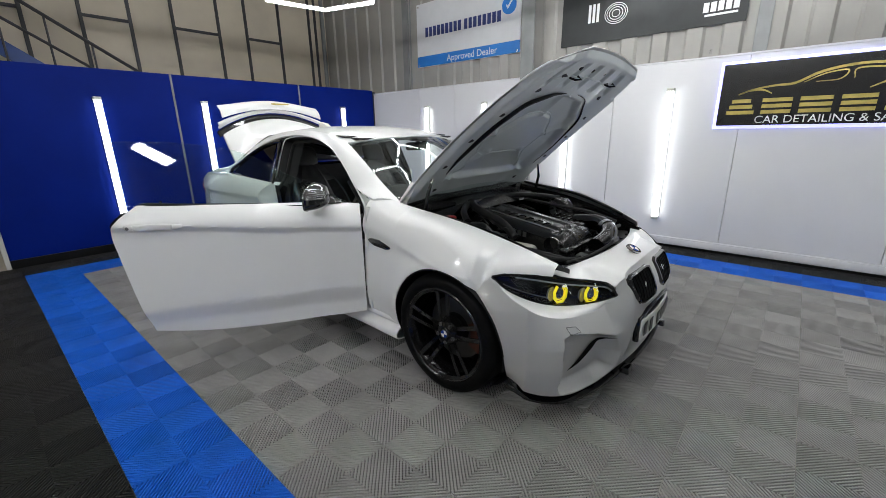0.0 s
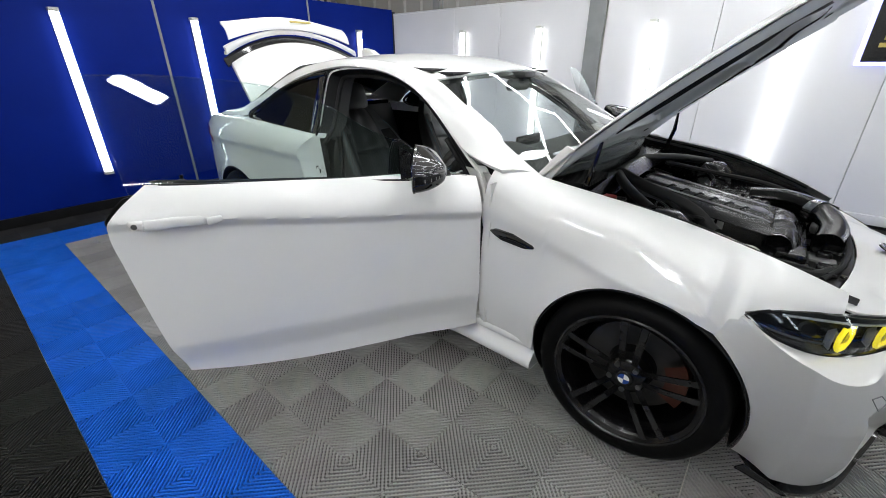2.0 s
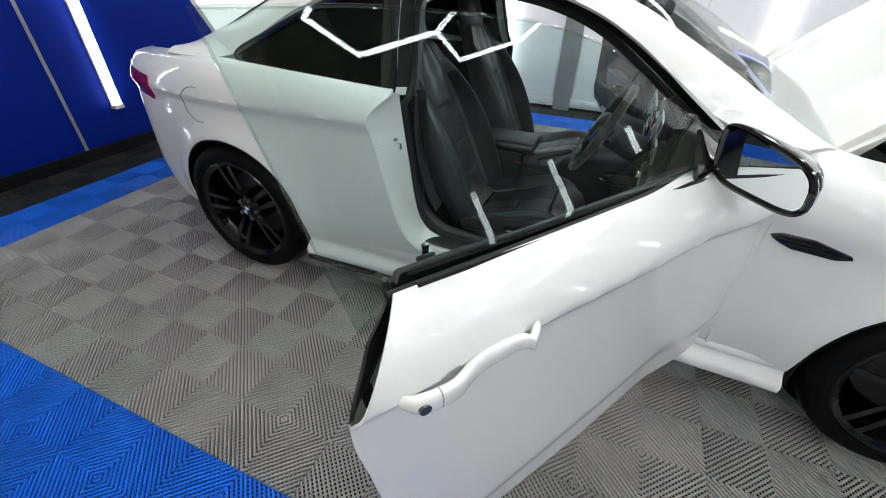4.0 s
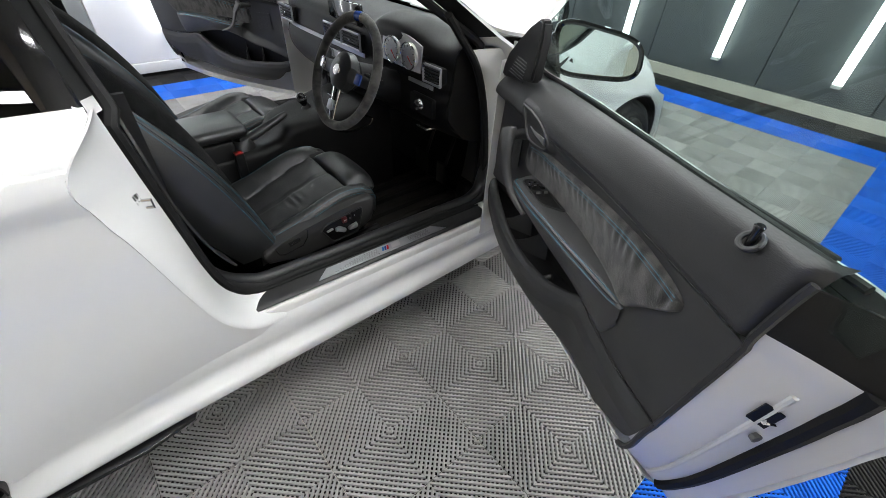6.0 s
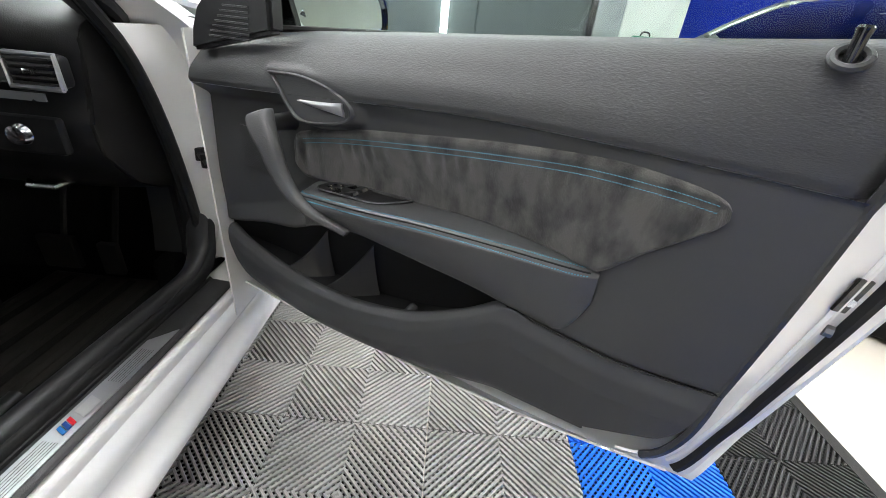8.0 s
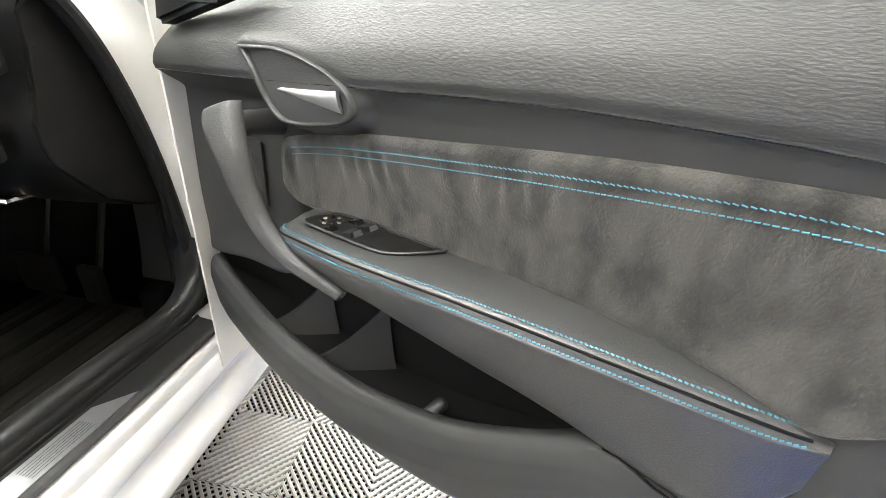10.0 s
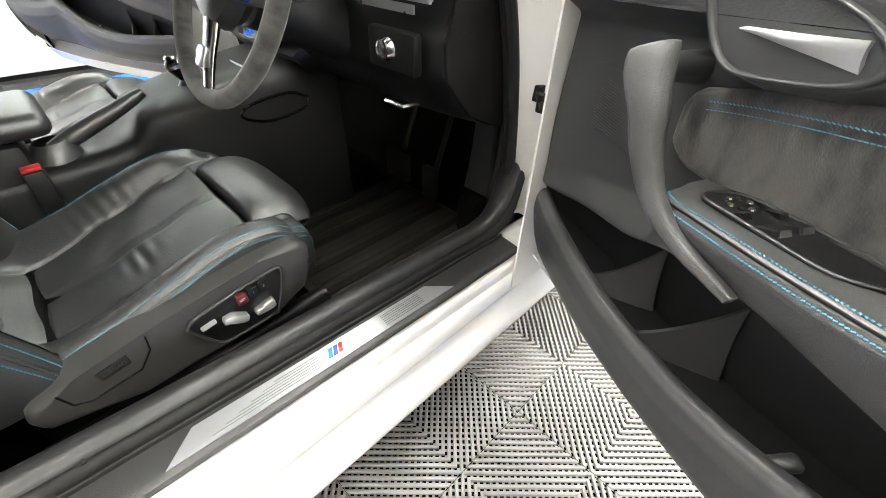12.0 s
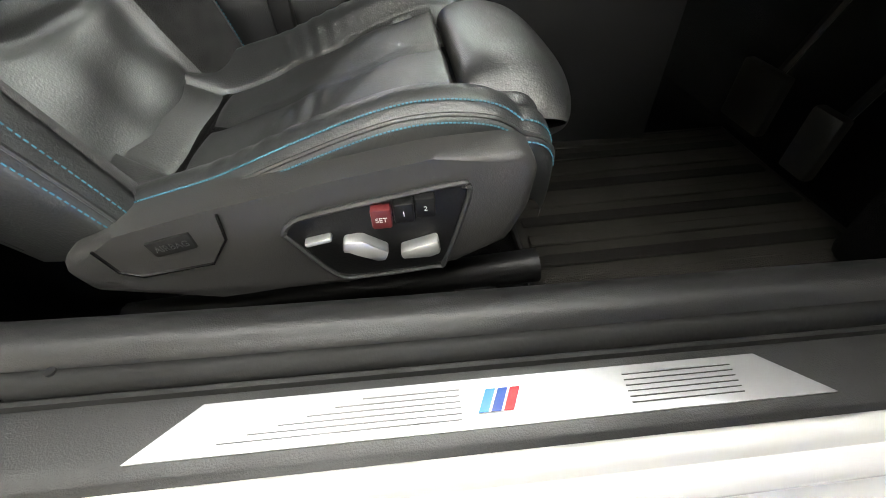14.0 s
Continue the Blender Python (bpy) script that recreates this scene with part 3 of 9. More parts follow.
banner = thing("banner", "white banner with dark blue lettering and blue band", "banner")
BY = UP_LEFT + 0.022
part("sheet", b_box((-3.87, BY, 2.40), (-1.90, BY + 0.012, 3.34)), BANNER_WHITE, banner, smooth=False)
part("band", b_box((-3.868, BY - 0.004, 2.402), (-1.902, BY, 2.56)), BANNER_BLUE, banner, smooth=False)
letters("words", "Approved Dealer", 0.135, pose(-2.75, BY - 0.006, 2.435, 90, 0, 0), WHITE_MARK, banner, 0.001)
for a, b, c in ((-3.68, -2.92, 0), (-2.88, -2.25, 0)):
    x = a
    while x < b - 0.03:
        part("word_bar", b_box((x, BY - 0.004, 2.84), (x + 0.06, BY, 2.98)), NAVY, banner, smooth=False)
        x += 0.085
part("tick_disc", b_lathe([(0, -0.004), (0.115, -0.004), (0.115, 0.004), (0, 0.004)], 32), BANNER_BLUE, banner).location = (-2.09, BY - 0.004, 3.02)
part("tick", b_prism([(-2.14, 3.02), (-2.11, 2.97), (-2.03, 3.07), (-2.05, 3.085), (-2.11, 3.01), (-2.125, 3.035)], BY - 0.012, BY - 0.009, "y"), WHITE_MARK, banner, smooth=False)
for xx in (-3.83, -1.94):
    for zz in (2.43, 3.3):
        part("eyelet", b_lathe([(0.006, -0.003), (0.014, -0.003), (0.014, 0.003), (0.006, 0.003)], 12), CHROME, banner).location = (xx, BY - 0.004, zz)

banner2 = thing("banner", "black banner with white line drawing", "banner")
part("sheet", b_box((-1.29, BY, 2.37), (0.67, BY + 0.012, 3.3)), BANNER_BLACK, banner2, smooth=False)
for a, b, z in ((0.28, 0.60, 2.50),):
    for k in range(5):
        part("word_bar", b_box((a + k * 0.066, BY - 0.004, z), (a + k * 0.066 + 0.05, BY, z + 0.09)), WHITE_MARK, banner2, smooth=False)
    part("word_bar", b_box((a + 0.02, BY - 0.004, z - 0.04), (b - 0.01, BY, z - 0.02)), WHITE_MARK, banner2, smooth=False)
ring = [(-0.62 + 0.13 * math.cos(k * math.pi / 8), 2.66 + 0.11 * math.sin(k * math.pi / 8)) for k in range(17)]
for r in (1.0, 0.82, 0.6, 0.35):
    part("drawn_line", b_tube([(-0.62 + (x + 0.62) * r, BY - 0.003, 2.66 + (z - 2.66) * r) for x, z in ring], 0.004, 5), WHITE_MARK, banner2)
for k in range(3):
    part("word_bar", b_box((-0.95 + k * 0.05, BY - 0.004, 2.6), (-0.92 + k * 0.05, BY, 2.8)), WHITE_MARK, banner2, smooth=False)

# green case on the pillar
case = thing("wall_case", "green plastic case hanging on a pillar", "case")
GX = WALL_FRONT - 0.03
part("shell", b_box((GX - 0.07, -3.36, 0.78), (GX + 0.008, -3.13, 1.10), 0.012), GREEN_BOX, case)
part("label_plate", b_box((GX - 0.075, -3.29, 1.035), (GX - 0.071, -3.20, 1.075)), WHITE_MARK, case, smooth=False)
part("handle", b_tube(spline([(GX - 0.04, -3.30, 1.10), (GX - 0.04, -3.28, 1.135), (GX - 0.04, -3.22, 1.135), (GX - 0.04, -3.20, 1.10)], 8), 0.008, 6), BLACK_PLASTIC, case)
# ---- the white coupe: body ----
CAR = pose(0.05, 0, 0)
car = thing("car", "white two-door coupe with bonnet, boot and doors open", "car", CAR)
ARCH_F, ARCH_R = (0.0, 0.325, 0.362), (-2.693, 0.332, 0.372)
PLAN = [(-3.62, 0.52), (-3.55, 0.64), (-3.4, 0.745), (-3.2, 0.815), (-2.95, 0.87), (-2.69, 0.895), (-2.4, 0.885), (-2.1, 0.868), (-1.8, 0.858), (-1.2, 0.862), (-0.65, 0.862), (-0.35, 0.874), (0.0, 0.888), (0.25, 0.878), (0.4, 0.855), (0.5, 0.825)]
CREST = [(-3.6, 0.97), (-3.3, 1.00), (-2.9, 1.02), (-2.6, 1.025), (-1.85, 0.985), (-1.2, 0.975), (-0.62, 0.985), (-0.44, 0.945), (0.0, 0.885), (0.3, 0.805), (0.5, 0.728)]
LINE = [(-3.6, 0.86), (-2.7, 0.875), (-1.9, 0.865), (-1.2, 0.845), (-0.6, 0.80), (0.0, 0.70), (0.4, 0.66)]


def skin(x, z):
    """Half width of the body at a station and height."""
    w = ease(PLAN, x)
    c = ease(LINE, x)
    top = ease(CREST, x)
    if z >= c:
        t = (z - c) / max(0.05, top - c)
        w -= 0.022 * min(t, 1) ** 0.8 + 0.062 * max(0.0, t) ** 2.4
    else:
        d = c - z
        w -= 0.032 * ease([(-3.0, 0.6), (-1.9, 0.6), (-0.9, 0.9), (-0.3, 0.45), (0.0, 0.15), (0.3, 0.0)], x) * min(1, d / 0.035) * math.exp(-d * 6.5) - 0.002
        if z < 0.45:
            w -= 0.05 * ((0.45 - z) / 0.25) ** 1.6
    # flares round the wheels
    for cx, cz, r in (ARCH_F, ARCH_R):
        q = math.hypot(x - cx, z - cz) - r
        if q > -0.03:
            w += 0.020 * math.exp(-(max(q, 0) / 0.07) ** 2)
    return w


def arch_low(x, base):
    z = base
    for cx, cz, r in (ARCH_F, ARCH_R):
        d = abs(x - cx)
        if d < r:
            z = max(z, cz + math.sqrt(r * r - d * d))
    return z


def both(name, make, material, label="", smooth=True, angle=40):
    """A part on the driver's side and its mirror image on the other side."""
    return part(name, make(), material, car, label, smooth, angle), part(name, mirrored(make()), material, car, label, smooth, angle)


# front fender: side, then rolling over into the bonnet gap
GAP_Y = [(-0.62, 0.735), (-0.45, 0.715), (0.0, 0.70), (0.3, 0.655), (0.5, 0.60)]


LAMP_TOP_Y = [(0.08, 0.935), (0.16, 0.905), (0.20, 0.884), (0.225, 0.866), (0.25, 0.843), (0.275, 0.825), (0.33, 0.788), (0.42, 0.714), (0.53, 0.615)]


def fender():
    xs0, xs1 = -0.642, 0.485
    low_front = [(0.2, 0.0), (0.225, 0.60), (0.262, 0.694), (0.33, 0.711), (0.42, 0.705), (0.485, 0.690)]

    def f(u, v):
        x = xs0 + (xs1 - xs0) * u
        lo = arch_low(x, 0.27)
        if x > 0.20:
            lo = max(lo, lerp(low_front, x))
        top = ease(CREST, x)
        lim = ease(LAMP_TOP_Y, x) if x > 0.08 else 9
        # the upright side gives way to a rounded slope above the lamp
        k = ease([(-0.64, 0.86), (-0.35, 0.83), (-0.15, 0.74), (0.0, 0.60), (0.12, 0.38), (0.22, 0.10), (0.27, 0.0), (0.5, 0.0)], x)
        zt = lo + (top - lo) * max(0.0, k)
        y0 = min(skin(x, zt), lim)
        if v < 0.5:
            z = lo + (zt - lo) * v / 0.5
            return (x, -min(skin(x, z), lim), z)
        t = (v - 0.5) / 0.5
        y1 = min(ease(GAP_Y, x), y0 - 0.03)
        yc, zc = y0 - 0.16 * (y0 - y1), zt + 0.70 * (top - zt)
        y = (1 - t) ** 2 * y0 + 2 * t * (1 - t) * yc + t * t * y1
        z = (1 - t) ** 2 * zt + 2 * t * (1 - t) * zc + t * t * (top + 0.006)
        return (x, -y, z)
    return b_grid(f, 110, 40, 0.006)


both("fender", fender, WHITE_PAINT)


def arch_lip(cx, cz, r, a0, a1):
    def make():
        def f(u, v):
            a = radians(a0 + (a1 - a0) * u)
            x, z = cx + r * math.cos(a), cz + r * math.sin(a)
            y = skin(x, z)
            return (cx + (r - 0.004) * math.cos(a), -(y - 0.20 * v), cz + (r - 0.004) * math.sin(a))
        return b_grid(f, 40, 3, 0.004)
    return make


both("arch_liner", arch_lip(*ARCH_F, -18, 205), BLACK_PLASTIC, "black wheel arch liner")
both("arch_liner", arch_lip(*ARCH_R, -16, 200), BLACK_PLASTIC, "black wheel arch liner")


def arch_back(cx, cz, r):
    def make():
        return b_lathe([(0.0, -0.60), (r + 0.01, -0.60), (r + 0.012, -0.70)], 40)
    def placed():
        bm = make()
        for v in bm.verts:
            v.co.x += cx
            v.co.z += cz
        return bm
    return placed


both("wheel_housing", arch_back(*ARCH_F), BLACK_PLASTIC, "black inner wheel housing")
both("wheel_housing", arch_back(*ARCH_R), BLACK_PLASTIC, "black inner wheel housing")

# rear quarter
TAIL_X = -3.52


def belt(x):
    return ease([(-2.75, 1.075), (-2.62, 1.03), (-2.45, 1.012), (-1.9, 0.972)], x)


# rear edge of the door opening: the outer crease of the panel and the line where the seal begins
SHUT_OUT = [(-1.872, 0.972), (-1.945, 0.893), (-1.930, 0.80), (-1.910, 0.74), (-1.888, 0.66), (-1.862, 0.56), (-1.830, 0.46), (-1.790, 0.392), (-1.735, 0.345), (-1.645, 0.320)]
SHUT_IN = [(-1.864, 0.972), (-1.852, 0.88), (-1.842, 0.80), (-1.833, 0.735), (-1.822, 0.65), (-1.810, 0.56), (-1.793, 0.48), (-1.766, 0.425), (-1.722, 0.388), (-1.640, 0.373)]


def panel_y(x, z):
    return -(skin(x, z) - 0.026 * max(0.0, (x + 1.76) / 0.14) ** 1.5)


def shut_front(z):
    return ease([(0.60, -1.872), (0.66, -1.888), (0.74, -1.910), (0.80, -1.930), (0.893, -1.945), (0.972, -1.872)], z)


def shut_face(u, v):
    """White shut face, turning in from the panel to the seal."""
    k = v * (len(SHUT_OUT) - 1)
    xo, zo, xi, zi = [ease([(j, p[i]) for j, p in enumerate(tab)], k) for tab in (SHUT_OUT, SHUT_IN) for i in (0, 1)]
    yo = panel_y(xo, zo)
    bend = ease([(0, 1.0), (0.12, 1.05), (0.35, 1.35), (0.55, 1.7), (1.0, 1.9)], v)
    w = u ** bend
    return Vector((xo + (xi - xo) * u, yo + (-0.750 - yo) * w, zo + (zi - zo) * u))


def quarter():
    def f(u, v):
        x = -1.872 + (TAIL_X + 1.872) * u
        lo = arch_low(x, 0.27 if x > -2.4 else 0.24)
        top = ease(CREST, x) - 0.012
        ahead = max(0.0, 1 - u / 0.12)
        if v < 0.75:
            z = lo + (top - lo) * v / 0.75
            x += (shut_front(z) + 1.872) * ahead
            return (x, -skin(x, z), z)
        t = (v - 0.75) / 0.25
        y0 = skin(x, top)
        inn = ease([(-3.6, 0.10), (-3.0, 0.10), (-2.7, 0.055), (-2.5, 0.03), (-1.85, 0.02)], x)
        return (x, -(y0 - inn * t), top + 0.010 * math.sin(t * math.pi / 2))
    return b_grid(f, 120, 48, 0.006)


both("rear_quarter", quarter, WHITE_PAINT)


def quarter_foot():
    """The part of the side below the curved rear edge of the door opening."""
    def f(u, v):
        x = -1.872 + 0.227 * u
        zt = lerp([(-1.872, 0.60)] + SHUT_OUT[5:], x)
        z = 0.27 + (zt - 0.27) * v
        return (x, panel_y(x, z), z)
    return b_grid(f, 40, 24, 0.006)


both("quarter_foot", quarter_foot, WHITE_PAINT)
both("shut_face", lambda: b_grid(shut_face, 16, 60, 0.004), WHITE_PAINT, "white shut face of the door opening", angle=60)

# sill and side skirt
def sill_z(x):
    return 0.362 - 0.05 * (x + 1.25)


def skirt():
    sec = [(-0.72, 0.165), (-0.80, 0.16), (-0.856, 0.168), (-0.872, 0.186), (-0.868, 0.212), (-0.845, 0.232), (-0.835, 0.25), (-0.842, 0.272), (-0.838, 0.30), (-0.822, 0.322)]

    def f(u, v):
        x = -0.36 + (-2.34 + 0.36) * u
        y, z = [ease([(k, p[i]) for k, p in enumerate(sec)], v * (len(sec) - 1)) for i in (0, 1)]
        out = 0.012 * max(0, (x + 0.70) / 0.3) + 0.008 * max(0, (-2.0 - x) / 0.3)
        k = (z - 0.25) / 0.07
        zz = z + (sill_z(min(-0.7, max(-1.7, x))) - 0.362) * max(0, k)
        return (x, y - out, zz)
    return b_grid(f, 60, 22, 0.005)


both("side_skirt", skirt, WHITE_PAINT)
part("sill_blade", b_prism([(-1.95, -0.80), (-2.32, -0.80), (-2.34, -0.885), (-2.1, -0.892), (-1.98, -0.87)], 0.148, 0.163, "z", 0.004), BLACK_GLOSS, car, "gloss black skirt blade")


def sweep_sill(sec, x0, x1, curl=False):
    def f(u, v):
        x = x0 + (x1 - x0) * u
        y, z = [lerp([(k, p[i]) for k, p in enumerate(sec)], v * (len(sec) - 1)) for i in (0, 1)]
        lift = ease([(-1.83, 0.20), (-1.80, 0.12), (-1.765, 0.06), (-1.715, 0.02), (-1.66, 0.0), (-0.86, 0.0), (-0.82, 0.003), (-0.78, 0.015), (-0.75, 0.038), (-0.73, 0.072), (-0.718, 0.13)], x) if curl else 0.0
        return (x, y, z + sill_z(x) - 0.362 + lift)
    return f


def both_sill(name, sec, x0, x1, material, label="", nv=16, curl=False):
    return both(name, lambda: b_grid(sweep_sill(sec, x0, x1, curl), 60, nv, 0.003), material, label)


both_sill("sill_top", [(-0.826, 0.316), (-0.822, 0.336), (-0.815, 0.343), (-0.745, 0.352), (-0.735, 0.356), (-0.725, 0.35)], -0.62, -1.74, JAMB)
both_sill("sill_cover", [(-0.812, 0.350), (-0.806, 0.354), (-0.745, 0.361), (-0.741, 0.359), (-0.738, 0.352)], -0.79, -1.735, SILL_TRIM, "black plastic sill cover")
both_sill("sill_seal", spline([(-0.744, 0.358), (-0.741, 0.371), (-0.734, 0.376), (-0.728, 0.372), (-0.724, 0.362), (-0.722, 0.355)], 12), -0.718, -1.81, RUBBER, "black rubber door seal", 12, True)
both_sill("sill_carpet_trim", spline([(-0.730, 0.358), (-0.728, 0.378), (-0.716, 0.389), (-0.698, 0.386), (-0.680, 0.368), (-0.664, 0.33), (-0.655, 0.22)], 14), -0.718, -1.82, SILL_TRIM, "grained black sill trim", 14, True)

both_sill("sill_lip", [(-0.7535, 0.3600), (-0.752, 0.3650), (-0.7485, 0.3660), (-0.746, 0.3625)], -0.79, -1.74, RUBBER, "", 3)

# aluminium tread plate with slanted ends, grooves and stripes
PX0, PX1 = -1.532, -1.004


def plate_pt(x, t, h=0.0):
    return (x, -0.797 + 0.036 * t, sill_z(x) - 0.362 + 0.3570 + 0.0042 * t + h)


def tread():
    def f(u, v):
        a, b = PX0 + 0.045 * v, PX1 - 0.05 * v
        return plate_pt(a + (b - a) * u, v)
    return b_grid(f, 40, 4, 0.003)


tread_plate = part("tread_plate", tread(), ALU, car, "brushed aluminium tread plate")
for side in (0, 1):
    for k in range(6):
        t = 0.2 + 0.12 * k
        a, b = ((PX0 + 0.06 + 0.02 * k, -1.30), (-1.17, PX1 - 0.075 + 0.0 * k))[side]
        part("groove", b_tube([plate_pt(a, t, 0.0003), plate_pt(b, t, 0.0003)], 0.0006, 4), STEEL, tread_plate)
for k, m_ in enumerate((LIGHT_BLUE_MARK, BLUE_MARK, RED_MARK)):
    x = -1.288 + 0.0095 * k

    def stripe(u, v, x=x):
        return plate_pt(x + 0.0075 * u + 0.008 * v, 0.27 + 0.46 * v, 0.0022)
    part("stripe", b_grid(stripe, 1, 1, 0.001), m_, tread_plate, smooth=False)
part("badge_bar", b_grid(lambda u, v: plate_pt(-1.250 + 0.036 * u + 0.008 * v, 0.2 + 0.6 * v, 0.0019), 1, 1, 0.0008), SATIN, tread_plate, "plain pale badge bar", smooth=False)

# door opening: jamb all round and rubber seal
RING = [(-0.655, 0.32, 0.828), (-0.640, 0.42, 0.835), (-0.632, 0.55, 0.84), (-0.635, 0.70, 0.838), (-0.66, 0.83, 0.822), (-0.715, 0.925, 0.785), (-0.80, 0.985, 0.755), (-0.90, 1.055, 0.725), (-1.02, 1.14, 0.688), (-1.16, 1.225, 0.645), (-1.32, 1.285, 0.612), (-1.5, 1.318, 0.595), (-1.7, 1.325, 0.59), (-1.86, 1.31, 0.596), (-1.905, 1.27, 0.61), (-1.90, 1.15, 0.66), (-1.885, 1.03, 0.715), (-1.874, 0.965, 0.775), (-1.862, 0.85, 0.822), (-1.845, 0.70, 0.83), (-1.81, 0.56, 0.83), (-1.765, 0.46, 0.826), (-1.715, 0.41, 0.822), (-1.66, 0.385, 0.818)]
RC = (-1.28, 0.80)


def ring_pt(u, inset, dy):
    x, z, y = spline_ring(u)
    d = Vector((RC[0] - x, RC[1] - z)).normalized()
    return Vector((x + d.x * inset, -(y - dy), z + d.y * inset))


RING_T = [[(k, p[i]) for k, p in enumerate(RING)] for i in range(3)]


def spline_ring(u):
    return tuple(ease(t, u * (len(RING) - 1)) for t in RING_T)


def front_post(u):
    """One along the front door post, fading out at the foot of the screen."""
    return max(0.0, min(1.0, (6.0 - u * (len(RING) - 1)) / 2.0))


RING_REAR = 17 / (len(RING) - 1)


def jamb():
    def f(u, v):
        u *= RING_REAR
        if v < 0.25:
            return ring_pt(u, 0.012 * (v / 0.25 - 1), 0.0)
        t = (v - 0.25) / 0.75
        z = spline_ring(u)[1]
        deep = 0.055 + 0.055 * (z < 0.95) + 0.06 * front_post(u)
        return ring_pt(u, (0.028 + 0.030 * front_post(u)) * t, deep * t)

    def dark_above(u, v):
        return 1 if v > 0.3 and spline_ring(u * RING_REAR)[1] > 0.985 else 0
    return b_grid(f, 100, 8, 0.006, mats=dark_above)


both("door_jamb", jamb, [JAMB, RUBBER])


def seal():
    pts = []
    for k in range(81):
        u = RING_REAR * k / 80
        z = spline_ring(u)[1]
        deep = 0.06 + 0.058 * (z < 0.95) + 0.06 * front_post(u)
        pts.append(ring_pt(u, 0.042 + 0.032 * front_post(u), deep))
    for k in range(2, 37):
        pts.append(shut_face(1.0, k / 36) + Vector((0.010, 0.014, 0.004)))
    return b_tube(pts, 0.014, 8)


both("opening_seal", seal, RUBBER, "black rubber opening seal")


def inner_lining():
    """Dark trim on the inside of the pillars, behind the seal."""
    def f(u, v):
        u *= 0.92
        x, z, y = spline_ring(u)
        deep = 0.062 + 0.058 * (z < 0.95) + 0.06 * front_post(u)
        return ring_pt(u, 0.04 + 0.032 * front_post(u) - 0.02 * v, deep + 0.10 * v)
    return b_grid(f, 80, 3, 0.006)


both("pillar_lining", inner_lining, TRIM_HARD, "dark pillar lining")
for x in (-1.595, -1.66):
    part("sill_plug", b_tube([(x, -0.7335, 0.366 - 0.05 * (x + 1.25)), (x, -0.7335, 0.379 - 0.05 * (x + 1.25))], 0.004, 8), RUBBER, car)
# front post: white flange running in to a thick seal
POST_EDGE = [(0.335, -0.700), (0.40, -0.708), (0.49, -0.717), (0.60, -0.732), (0.71, -0.754), (0.82, -0.788), (0.90, -0.828), (0.975, -0.893), (1.073, -0.975)]


def post_flange():
    def f(u, v):
        z = 0.335 + 0.60 * v
        x0 = ease(POST_EDGE, z)
        return (x0 + (-0.628 - x0) * u, -(0.702 + 0.085 * u ** 1.6), z)
    return b_grid(f, 10, 24, 0.005)


def post_lining():
    def f(u, v):
        z = 0.335 + 0.66 * v
        x0 = ease(POST_EDGE, z)
        return (x0 + 0.002 + 0.05 * u, -(0.692 - 0.07 * u), z)
    return b_grid(f, 6, 24, 0.004)


both("post_flange", post_flange, JAMB, "white front door post")
both("post_lining", post_lining, RUBBER, "dark post lining")
for deep, thick in ((0.0, 0.013), (0.020, 0.009)):
    both("post_seal", lambda: b_tube([(ease(POST_EDGE, z) - 0.004 + 0.4 * deep, -0.699 + deep, z) for z in [0.345 + 0.70 * k / 36 for k in range(37)]], thick, 8), RUBBER, "thick black rubber post seal")

# striker and shut details on the rear jamb
part("striker", b_tube([(-1.880, -0.772, 0.786), (-1.842, -0.786, 0.786), (-1.842, -0.786, 0.768), (-1.880, -0.772, 0.768)], 0.004, 8), CHROME, car, "chrome door striker")
part("striker_plate", b_grid(lambda u, v: shut_face(0.66 + 0.12 * u, 0.215 + 0.085 * v) + Vector((0.001, -0.002, 0)), 4, 4, 0.002), BLACK_PLASTIC, car)
part("jamb_slot", b_grid(lambda u, v: shut_face(0.70 + 0.06 * u, 0.335 + 0.30 * v) + Vector((0.001, -0.002, 0)), 2, 24, 0.002), BLACK_PLASTIC, car)
# door check strap and hinges
for sgn in (1, -1):
    bm = b_box((-0.700, -0.722 * sgn - 0.014, 0.630), (-0.682, -0.722 * sgn + 0.014, 0.664), 0.003)
    b_tube([(-0.690, -0.724 * sgn, 0.647), (-0.735, -0.762 * sgn, 0.647), (-0.775, -0.792 * sgn, 0.647)], [0.008, 0.007, 0.006], 8, bm)
    b_tube([(-0.738, -0.765 * sgn, 0.630), (-0.738, -0.765 * sgn, 0.664)], 0.010, 10, bm)
    part("door_check", bm, BLACK_PLASTIC, car, "black door check strap")
    for z in (0.45, 0.80):
        part("door_hinge", b_box((-0.69, -0.785 * sgn - 0.03, z - 0.03), (-0.61, -0.785 * sgn + 0.03, z + 0.03), 0.008), JAMB, car, "white steel door hinge")

for sgn in (1, -1):
    part("post_panel", b_grid(lambda u, v: (-0.615 + 0.01 * u, -(0.855 - 0.19 * u) * sgn, 0.29 + 0.64 * v), 4, 8, 0.008), JAMB, car)
